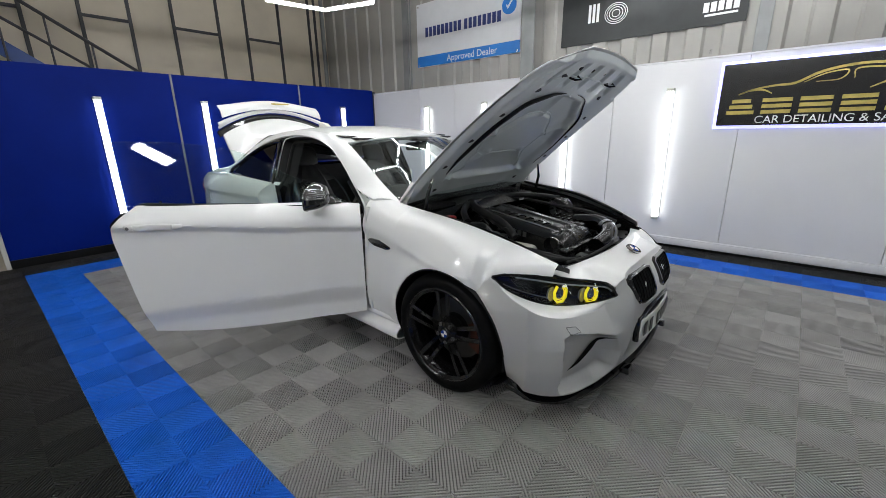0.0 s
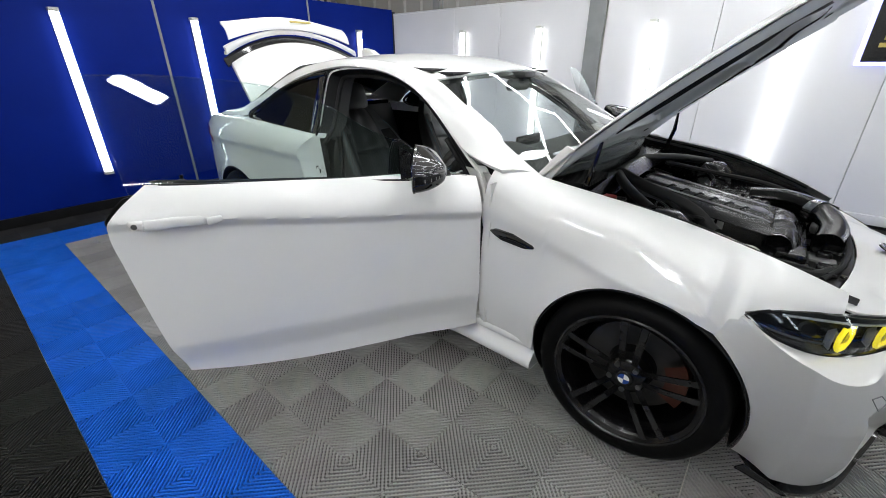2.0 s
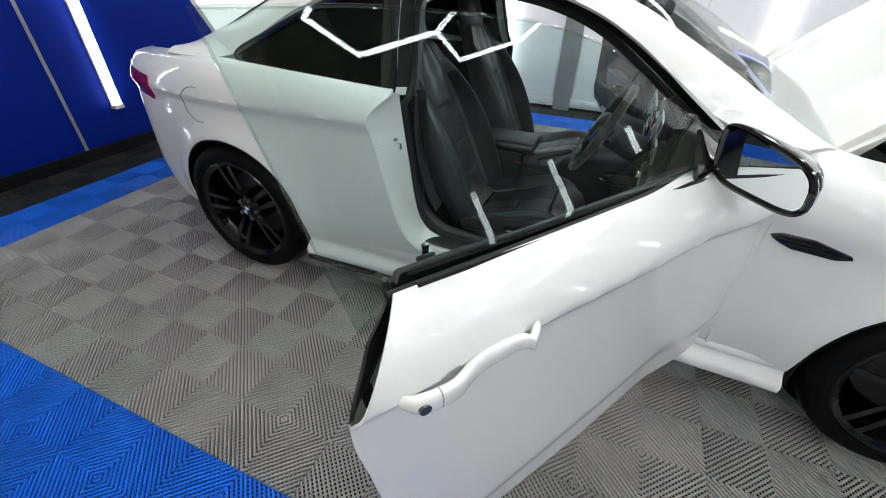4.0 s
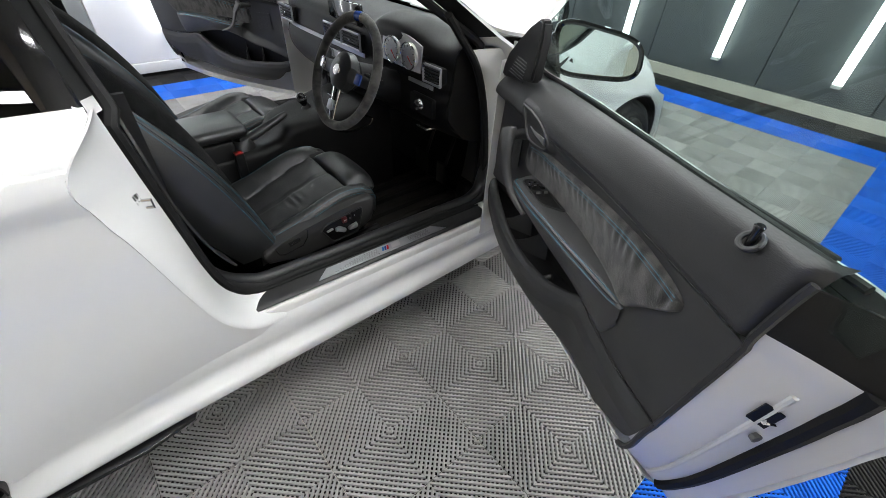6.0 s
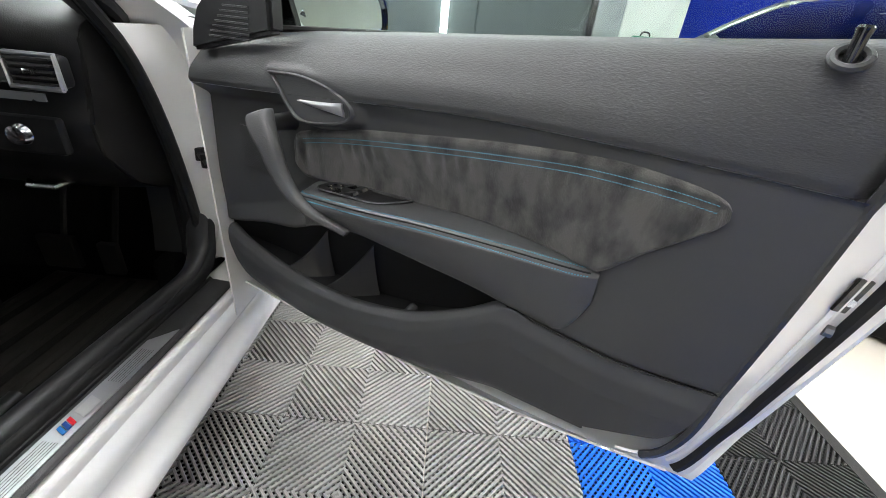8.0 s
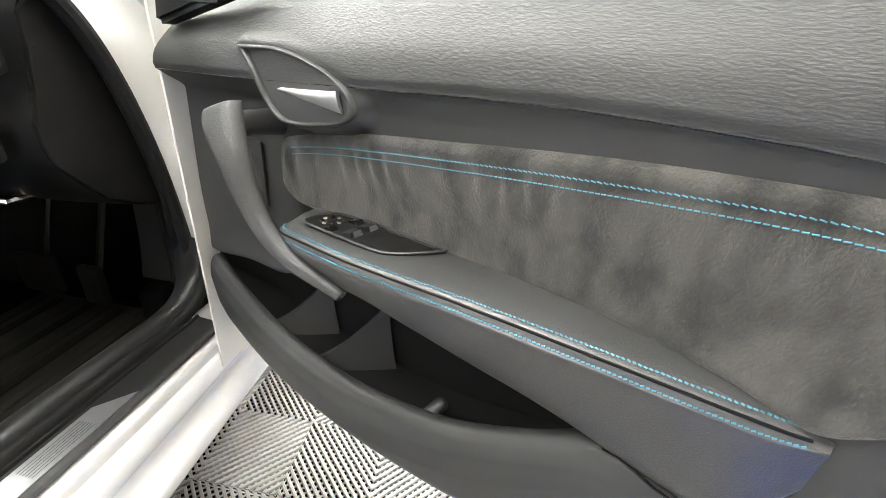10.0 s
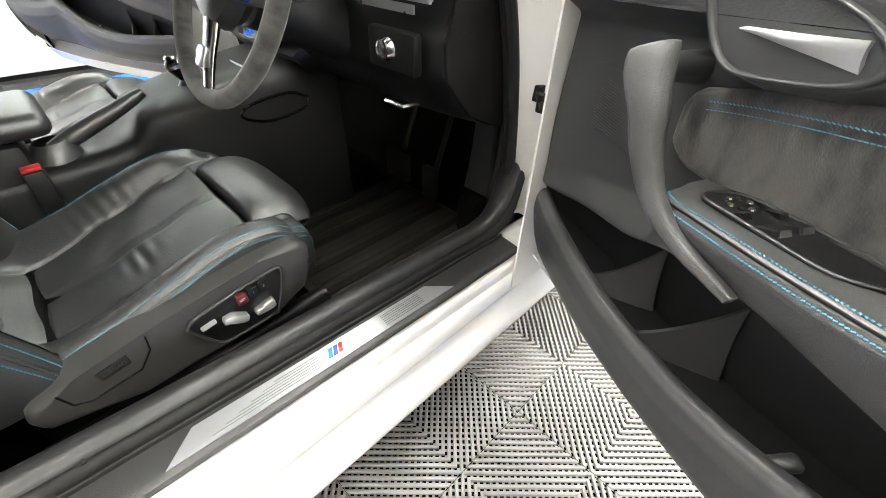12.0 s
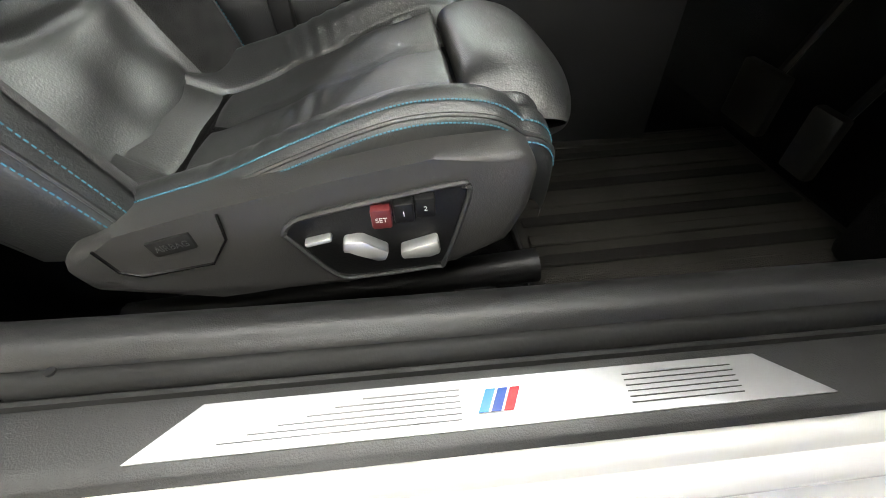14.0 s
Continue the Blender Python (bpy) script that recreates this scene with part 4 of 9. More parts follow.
# A-post outer filler between fender and opening, and A pillar / roof rail / C pillar skin
RAIL_OUT = [(-0.60, 0.800, 0.975), (-0.70, 0.772, 0.985), (-0.82, 0.745, 1.015), (-0.95, 0.712, 1.098), (-1.10, 0.672, 1.195), (-1.25, 0.638, 1.265), (-1.45, 0.612, 1.318), (-1.7, 0.602, 1.340), (-1.95, 0.608, 1.325), (-2.2, 0.632, 1.270), (-2.42, 0.664, 1.185), (-2.58, 0.698, 1.095), (-2.68, 0.728, 1.035)]
RAIL_IN = [(-0.47, 0.690, 0.945), (-0.56, 0.672, 0.985), (-0.68, 0.655, 1.05), (-0.82, 0.628, 1.13), (-0.97, 0.598, 1.21), (-1.13, 0.565, 1.285), (-1.38, 0.535, 1.350), (-1.7, 0.53, 1.375), (-2.0, 0.535, 1.365), (-2.28, 0.54, 1.325), (-2.52, 0.545, 1.255), (-2.75, 0.56, 1.16), (-3.0, 0.60, 1.06)]


def rail():
    a, b = spline(RAIL_OUT, 80), spline(RAIL_IN, 80)

    def f(u, v):
        k = round(u * 80)
        p, q = Vector(a[k]), Vector(b[k])
        m = p.lerp(q, v)
        m.z += 0.014 * math.sin(math.pi * v)
        return (m.x, -m.y, m.z)
    return b_grid(f, 80, 8, 0.012)


both("roof_pillar", rail, WHITE_PAINT)


def haunch():
    """Fills from the rear pillar down to the rear quarter's shoulder."""
    a = spline([(-2.42, 0.664, 1.185), (-2.58, 0.698, 1.095), (-2.68, 0.728, 1.035), (-2.82, 0.772, 1.02), (-3.05, 0.76, 1.02)], 30)
    b = spline([(-2.52, 0.545, 1.255), (-2.75, 0.56, 1.16), (-2.92, 0.585, 1.095), (-3.0, 0.60, 1.06), (-3.08, 0.66, 1.03)], 30)

    def f(u, v):
        k = round(u * 30)
        m = Vector(a[k]).lerp(Vector(b[k]), v)
        return (m.x, -m.y, m.z + 0.012 * math.sin(math.pi * v) - 0.002)
    return b_grid(f, 30, 6, 0.008)


both("rear_haunch", haunch, WHITE_PAINT)


def roof():
    b = spline(RAIL_IN, 80)
    edge = [(p[0], p[1], p[2]) for p in b]

    def f(u, v):
        x0 = -1.13 + (-2.30 + 1.13) * u
        tab = [(-p[0], p[1]) for p in edge]
        tz = [(-p[0], p[2]) for p in edge]
        y = lerp(tab, -x0)
        z = lerp(tz, -x0)
        s = 2 * v - 1
        bow = (1 - abs(s) ** 2.2)
        xx = x0 + (0.10 * bow if u < 0.5 else 0) * (1 - 2 * u if u < 0.5 else 0) - (0.12 * bow * (2 * u - 1) if u > 0.5 else 0)
        return (xx, -y * s, z + 0.035 * bow)
    return b_grid(f, 40, 30, 0.02)


part("roof", roof(), WHITE_PAINT, car)
part("headlining", b_grid(lambda u, v: (-1.18 - 1.05 * u, -0.54 + 1.08 * v, 1.325 + 0.03 * math.sin(math.pi * u) + 0.012 * math.sin(math.pi * v)), 12, 12, 0.01), HEADLINE, car, "dark fabric headlining")
part("roof_fin", b_prism([(-2.30, 1.385), (-2.12, 1.405), (-2.2, 1.44), (-2.26, 1.455), (-2.30, 1.45)], -0.02, 0.02, "y", 0.012), WHITE_PAINT, car)

# glass
WS_L = [(-0.47, 0.690, 0.945), (-0.56, 0.672, 0.985), (-0.68, 0.655, 1.05), (-0.82, 0.628, 1.13), (-0.97, 0.598, 1.21), (-1.13, 0.565, 1.285)]


def windscreen(grow=0.0, lift=0.0):
    e = spline(WS_L, 24)

    def f(u, v):
        x, y, z = e[round(u * 24)]
        s = 2 * v - 1
        bow = 1 - abs(s) ** 2
        return (x + 0.11 * bow, -(y - 0.006) * s, z + 0.028 * bow * (0.35 + u) - 0.004 + lift)
    return f


ws = part("windscreen", b_grid(windscreen(), 24, 30, 0.004), CLEAR, car, "clear raked windscreen")
ws.visible_shadow = False


def screen_border():
    bm = bmesh.new()
    f = windscreen(lift=-0.006)
    b_grid(lambda u, v: f(round(u * 0.08 * 24) / 24, v), 2, 30, 0, bm)
    b_grid(lambda u, v: f(1 - 0.04 * u if u < 0.5 else 1 - 1 / 24, v), 1, 30, 0, bm)
    return bm


part("screen_border", screen_border(), BLACK_PLASTIC, car, "black screen border")


def side_glass():
    top = spline([(-1.93, 0.625, 1.285), (-2.05, 0.637, 1.268), (-2.2, 0.655, 1.232), (-2.35, 0.676, 1.175), (-2.5, 0.702, 1.105), (-2.585, 0.722, 1.055)], 20)

    def f(u, v):
        x, y, z = top[round(u * 20)]
        x0 = -1.90 - (2.60 - 1.90) * u
        zb, yb = belt(x0), 0.748 - 0.01 * u
        xb = x0
        return (xb + (x - xb) * v, -(yb + (y - yb) * v), zb + (z - zb) * v)
    return b_grid(f, 20, 8, 0.004)


both("quarter_glass", side_glass, TINT, "dark tinted quarter window")


def glass_frame():
    a = spline([(-1.905, 0.628, 1.295), (-2.05, 0.640, 1.278), (-2.2, 0.658, 1.242), (-2.36, 0.68, 1.183), (-2.51, 0.706, 1.112), (-2.615, 0.735, 1.06), (-2.635, 0.748, 1.03), (-2.58, 0.757, 1.008), (-2.4, 0.762, 0.998), (-2.15, 0.764, 0.982), (-1.90, 0.766, 0.966)], 60)
    return b_tube([(x, -y, z) for x, y, z in a], 0.013, 8)


both("quarter_frame", glass_frame, BLACK_GLOSS, "gloss black window frame")


def b_post():
    return b_prism([(-1.87, 0.97), (-1.93, 0.97), (-1.95, 1.12), (-1.965, 1.295), (-1.905, 1.30), (-1.895, 1.14)], -0.01, 0.01, "y", 0.003)


def b_post_placed():
    bm = b_post()
    for v in bm.verts:
        t = (v.co.z - 0.97) / 0.33
        v.co.y = v.co.y - (0.758 - 0.135 * t)
    return bm


both("door_post", b_post_placed, BLACK_GLOSS, "black centre post cover")

REAR_L = [(-2.30, 0.50, 1.335), (-2.45, 0.51, 1.285), (-2.65, 0.525, 1.205), (-2.88, 0.56, 1.095)]


def rear_glass(u, v):
    x, y, z = spline(REAR_L, 16)[round(u * 16)]
    s = 2 * v - 1
    bow = 1 - s * s
    return (x - 0.10 * bow, -(y + 0.03) * s, z + 0.03 * bow + 0.004)


part("rear_window", b_grid(rear_glass, 16, 20, 0.004), TINT, car, "tinted rear window")
part("parcel_deck", b_grid(lambda u, v: (-2.85 - 0.14 * u, -0.60 + 1.2 * v, 1.085 - 0.04 * u + 0.02 * (1 - (2 * v - 1) ** 2)), 3, 12, 0.01), WHITE_PAINT, car)

# tail: end panel, lamps, dark boot opening
def tail_fn(u, v):
    y = -0.655 + 1.31 * u
    x = -3.515 - 0.12 * max(0.0, 1 - (y / 0.655) ** 2) ** 0.5
    z = 0.24 + (0.93 - 0.24) * v
    return (x - 0.03 * math.sin(math.pi * v), y, z)


part("rear_bumper", b_grid(tail_fn, 24, 16, 0.008), WHITE_PAINT, car)


def tail_lamp():
    def f(u, v):
        x = -3.18 - 0.36 * u
        z = 0.80 + 0.11 * v + 0.02 * u
        return (x, -(skin(x, z) + 0.006 * math.sin(math.pi * v)), z)
    return b_grid(f, 16, 6, 0.006)


both("tail_lamp", tail_lamp, TAIL_RED, "red tail lamp")
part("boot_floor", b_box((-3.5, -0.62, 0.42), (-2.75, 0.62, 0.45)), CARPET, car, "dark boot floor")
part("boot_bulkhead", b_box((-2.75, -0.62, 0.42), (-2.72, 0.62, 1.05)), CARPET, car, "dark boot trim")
part("boot_sill", b_box((-3.56, -0.6, 0.88), (-3.44, 0.6, 0.935), 0.015), JAMB, car)
fuel = part("fuel_flap", b_tube([(-2.80 + 0.09 * math.cos(a * math.pi / 16), -skin(-2.80, 0.84 + 0.075 * math.sin(a * math.pi / 16)) - 0.0005, 0.84 + 0.075 * math.sin(a * math.pi / 16)) for a in range(33)], 0.0022, 5), COLUMN, car, "round fuel flap joint")

# open boot lid with spoiler, in its own plane: p from the hinge to the tail, q across
boot_m = pose(-2.90, 0.02, 1.06) @ pose(0, 0, 0, 0, -126, 0)


def lid_end(q):
    return 0.530 - 0.46 * q * q


def lid_pt(p, q, h):
    return (p, q, -h - 0.045 * (1 - (q / 0.62) ** 2) + 0.05 * max(0.0, p - 0.3) ** 1.5)


boot = part("boot_lid", b_grid(lambda u, v: lid_pt(lid_end(1.2 * v - 0.6) * u, 1.2 * v - 0.6, 0.0), 14, 28, 0.03), WHITE_PAINT, car, "raised white boot lid")
boot.matrix_basis = boot_m
part("lid_strip", b_grid(lambda u, v: (lambda q: lid_pt(lid_end(q) + 0.002 + 0.066 * u, q, 0.006 - 0.012 * u))(1.28 * v - 0.64), 3, 30, 0.02), BLACK_GLOSS, boot, "gloss black strip under the spoiler")
part("lid_edge", b_grid(lambda u, v: (lambda q: lid_pt(lid_end(q) + 0.068 + (0.052 + 0.08 * max(0, abs(q) - 0.35)) * u, q, 0.012 + 0.022 * math.sin(math.pi * u)))(1.22 * v - 0.61), 6, 30, 0.03), WHITE_PAINT, boot)
spoiler = part("spoiler", b_grid(lambda u, v: (lambda q: lid_pt(0.620 - 0.30 * q * q + (0.115 + 0.04 * (abs(q) / 0.56) ** 4) * u, q, 0.030 + 0.030 * math.sin(math.pi * (0.2 + 0.8 * u)) + 0.02 * u))(1.12 * v - 0.56), 8, 34, 0.016), WHITE_PAINT, boot, "white boot lid spoiler")
part("spoiler_tape", b_box((0.655, -0.02, -0.125), (0.672, 0.18, -0.118), 0.003), GOLD, spoiler, "strip of yellow tape")
# ---- front end of the coupe ----
NOSE = [(0.0, 0.36, 0.885), (0.10, 0.46, 0.868), (0.22, 0.565, 0.815), (0.36, 0.655, 0.715), (0.52, 0.715, 0.565), (0.70, 0.765, 0.36), (0.86, 0.785, 0.17), (1.0, 0.79, 0.0)]
TOPZ = [(0.0, 0.705), (0.03, 0.69), (0.06, 0.645), (0.10, 0.60), (0.20, 0.556), (0.36, 0.533), (0.52, 0.530), (0.60, 0.538), (0.655, 0.562), (0.69, 0.635), (0.73, 0.658), (0.80, 0.675), (1.0, 0.682)]


def nose_pt(u, z, push=0.0):
    """Point on the front skin; u runs from the wheel arch to the centre line."""
    x = ease([(a, b) for a, b, c in NOSE], u)
    y = ease([(a, c) for a, b, c in NOSE], u)
    back = 0.0
    # below the lamp the corner leans back further than the middle of the nose
    mid = max(0.0, min(1.0, (u - 0.60) / 0.13))
    if z > 0.50:
        back += 1.25 * (z - 0.50) ** 1.6 * min(1, u * 1.3 + 0.1) * mid
    if z > 0.40:
        back += 0.95 * (z - 0.40) ** 1.25 * min(1, u * 2.2 + 0.1) * (1 - mid)
    if z < 0.30:
        back += 0.9 * (0.30 - z) ** 1.6
    if u < 0.12:
        # the side of the bumper reaches back to the wheel arch
        k = 1 - u / 0.12
        ax = max(0.212, math.sqrt(max(0.0, 0.364 ** 2 - (z - 0.325) ** 2))) if z > 0.325 else 0.362
        x += (ax - 0.36) * k
        y += (skin(x, z) - 0.045 * max(0.0, (z - 0.55) / 0.15) ** 1.5 - y) * k
    n = Vector((1, 0)) if u > 0.8 else Vector((0.35 + 0.65 * u / 0.8, -(1 - u / 0.8) * 0.9)).normalized()
    dx = back + push
    return (x - n.x * dx, -(y + n.y * dx * 0.6), z)


SIDE_IN = [(0.285, 0.185), (0.31, 0.152), (0.55, 0.160), (0.655, 0.20), (0.65, 0.30), (0.60, 0.40), (0.50, 0.44), (0.34, 0.468), (0.295, 0.45)]
SIDE_HOLE = [(0.375, 0.245), (0.45, 0.268), (0.55, 0.325), (0.61, 0.385), (0.52, 0.352), (0.43, 0.29)]
MID_IN = [(0.70, 0.20), (1.05, 0.19), (1.05, 0.455), (0.86, 0.45), (0.765, 0.40), (0.685, 0.26)]
MID_HOLE = [(0.80, 0.285), (1.05, 0.265), (1.05, 0.445), (0.86, 0.44), (0.80, 0.40)]
FOOT = [(0, 0.19), (0.3, 0.145), (0.55, 0.147), (0.64, 0.175), (0.7, 0.19), (1, 0.18)]


def bumper_half(sign):
    def f(u, v):
        zb = ease(FOOT, u)
        z = zb + (ease(TOPZ, u) - zb) * v
        push = 0.0
        for poly, deep in ((SIDE_IN, 0.085), (MID_IN, 0.09)):
            if inside(poly, u, z):
                d = edge_dist(poly, u, z)
                push += deep * (1 - (1 - min(1, d / 0.05)) ** 2)
        x, y, zz = nose_pt(u, z, push)
        return (x, y * sign, zz)

    def which(u, v):
        zb = ease(FOOT, u)
        z = zb + (ease(TOPZ, u) - zb) * v
        return 0
    return b_grid(f, 170, 90, 0.0, mats=which)


bm = bumper_half(1)
bmesh.ops.solidify(bm, geom=bm.faces[:], thickness=0.004)
bumper = part("front_bumper", bm, [WHITE_PAINT, BLACK_PLASTIC], car, "white front bumper with black intakes", angle=55)
part("front_bumper", bumper_half(-1), [WHITE_PAINT, BLACK_PLASTIC], car, "white front bumper with black intakes", angle=55)


def scoop(u, z):
    """How deep the front skin is pressed in at the intakes."""
    return sum(deep * (1 - (1 - min(1, edge_dist(poly, u, z) / 0.05)) ** 2) for poly, deep in ((SIDE_IN, 0.085), (MID_IN, 0.09)) if inside(poly, u, z))


for sgn in (1, -1):
    for hole in (SIDE_HOLE, MID_HOLE):
        hole = [(min(u, 1.0), z) for u, z in hole]
        cu, cz = sum(p[0] for p in hole) / len(hole), sum(p[1] for p in hole) / len(hole)
        rim = [(a[0] + (b[0] - a[0]) * k / 8, a[1] + (b[1] - a[1]) * k / 8) for a, b in zip(hole, hole[1:] + hole[:1]) for k in range(8)] + [hole[0]]

        def slot(a, r):
            u, z = rim[round(a * (len(rim) - 1))]
            u, z = min(1.0, cu + (u - cu) * r), cz + (z - cz) * r
            x, y, zz = nose_pt(u, z, scoop(u, z) - 0.005 + 0.004 * (1 - r))
            return (x, y * sgn, zz)
        part("intake_slot", b_grid(slot, len(rim) - 1, 5), DEEP_BLACK, car, "black intake opening")


def nose_cap(u, v):
    """Painted strip from the top of the bumper back to the bonnet gap."""
    y = 1.21 * u - 0.605
    a = abs(y)
    if a < 0.34:
        uu = lerp([(-c, q) for q, b, c in NOSE], -a)
        z0 = ease(TOPZ, uu)
        x0 = nose_pt(uu, z0)[0]
    else:
        x0 = lerp([(0.34, 0.715), (0.38, 0.700), (0.405, 0.690), (0.43, 0.666), (0.49, 0.622), (0.56, 0.565), (0.605, 0.520)], a)
        z0 = lerp([(0.34, 0.655), (0.38, 0.632), (0.405, 0.615), (0.43, 0.638), (0.49, 0.660), (0.56, 0.676), (0.605, 0.686)], a)
    x1 = 0.545 - 0.10 * (a / 0.6) ** 2
    z1 = 0.706 - 0.012 * (a / 0.56) ** 2
    return (x0 + (x1 - x0) * v, -y, z0 + (z1 - z0) * math.sin(v * math.pi / 2))


part("nose_panel", b_grid(nose_cap, 60, 8, 0.006), WHITE_PAINT, car)

# kidney grilles
for sgn in (1, -1):
    K = [(0.80, 0.505), (0.765, 0.515), (0.745, 0.54), (0.722, 0.615), (0.725, 0.638), (0.75, 0.650), (0.93, 0.655), (0.958, 0.645), (0.955, 0.525), (0.935, 0.505)]
    dense = []
    for p, q in zip(K, K[1:] + K[:1]):
        for k in range(6):
            dense.append((p[0] + (q[0] - p[0]) * k / 6, p[1] + (q[1] - p[1]) * k / 6))

    def kp(u, z, push):
        x, y, zz = nose_pt(u, z, push)
        return (x, y * sgn, zz)
    bm = bmesh.new()
    rim = [bm.verts.new(kp(u, z, -0.016)) for u, z in dense]
    rim2 = [bm.verts.new(kp(u, z, 0.03)) for u, z in dense]
    cx = sum(p[0] for p in dense) / len(dense)
    cz = sum(p[1] for p in dense) / len(dense)
    rin = [bm.verts.new(kp(cx + (u - cx) * 0.90, cz + (z - cz) * 0.92, -0.016)) for u, z in dense]
    rin2 = [bm.verts.new(kp(cx + (u - cx) * 0.90, cz + (z - cz) * 0.92, 0.03)) for u, z in dense]
    n = len(dense)
    for i in range(n):
        j = (i + 1) % n
        for a, b in ((rim, rim2), (rin, rim), (rin2, rin)):
            bm.faces.new((a[i], a[j], b[j], b[i]))
    kid = part("kidney_grille", bm, BLACK_GLOSS, car, "black kidney grille")
    bm = bmesh.new()
    bm.faces.new([bm.verts.new(kp(cx + (u - cx) * 0.97, cz + (z - cz) * 0.98, -0.010)) for u, z in dense])
    part("grille_back", bm, DEEP_BLACK, kid, smooth=False)
    for k in range(7):
        u = 0.755 + 0.028 * k
        z0 = 0.515
        part("grille_bar", b_tube([kp(u, z0, -0.011), kp(u, (z0 + 0.64) / 2, -0.011), kp(u, 0.64, -0.011)], 0.0025, 6), DEEP_BLACK, kid)

# roundel
emblem = part("roundel", b_lathe([(0, 0.006), (0.03, 0.006), (0.041, 0.003), (0.041, -0.004)], 32, axis="z"), BLACK_GLOSS, car, "round enamel emblem")
emblem.matrix_basis = pose(0.645, 0.0, 0.706, 0, 26, 0)
part("roundel_ring", b_lathe([(0.037, 0.0065), (0.041, 0.006), (0.042, 0.0), (0.039, 0.004)], 32, axis="z"), CHROME, emblem)
for k, m_ in enumerate((WHITE_MARK, BLUE_MARK, WHITE_MARK, BLUE_MARK)):
    seg = [(0, 0)] + [(0.026 * math.cos(math.pi / 2 * k + a * math.pi / 16), 0.026 * math.sin(math.pi / 2 * k + a * math.pi / 16)) for a in range(9)]
    part("roundel_field", b_prism(seg, 0.0062, 0.0072, "z"), m_, emblem, smooth=False)

# number plate with plain bars
plate = part("number_plate", b_grid(lambda u, v: (0.812 - 0.02 * abs(2 * u - 1) ** 2, -0.26 + 0.52 * u, 0.300 + 0.11 * v), 12, 2, 0.008), PLATE_WHITE, car, "white number plate with dark bars")
for y in (-0.21, -0.135, -0.02, 0.055, 0.13, 0.205):
    part("plate_bar", b_box((0.816 - 0.02 * (y / 0.26) ** 2, y - 0.024, 0.320), (0.819 - 0.02 * (y / 0.26) ** 2, y + 0.024, 0.390)), BLACK_MARK, plate, smooth=False)
part("plate_holder", b_box((0.76, -0.27, 0.29), (0.79, 0.27, 0.425), 0.006), BLACK_GLOSS, car)

# splitter hugging the foot of the bumper
def split(u, v):
    q = 2 * u - 1
    uu = 1 - abs(q) * 0.93
    z = ease(FOOT, uu) - 0.012
    x, y, zz = nose_pt(uu, z, -0.022 + 0.13 * (1 - v))
    return (x, y * (1 if q > 0 else -1), z - 0.012 * v)


part("splitter", b_grid(split, 80, 4, 0.012), BLACK_GLOSS, car, "gloss black front splitter")
for sgn in (1, -1):
    part("splitter_winglet", b_prism([(0.37, 0.17), (0.50, 0.150), (0.51, 0.160), (0.39, 0.20)], -0.862 * sgn - 0.006, -0.872 * sgn + 0.006, "y", 0.003), BLACK_GLOSS, car)
    part("splitter_fin", b_prism([(0.72, 0.15), (0.79, 0.15), (0.785, 0.185), (0.75, 0.18)], -0.36 * sgn - 0.008, -0.31 * sgn + 0.008, "y", 0.003), BLACK_GLOSS, car)
    part("intake_cross", b_box((0.70, -0.33 * sgn - 0.01, 0.24), (0.735, -0.33 * sgn + 0.01, 0.40), 0.004), BLACK_PLASTIC, car)
part("intake_mesh", b_box((0.665, -0.30, 0.22), (0.675, 0.30, 0.42)), RUBBER, car, "black intake mesh")
for k in range(5):
    part("intake_slat", b_box((0.676, -0.30, 0.245 + 0.038 * k), (0.69, 0.30, 0.255 + 0.038 * k), 0.002), BLACK_PLASTIC, car)

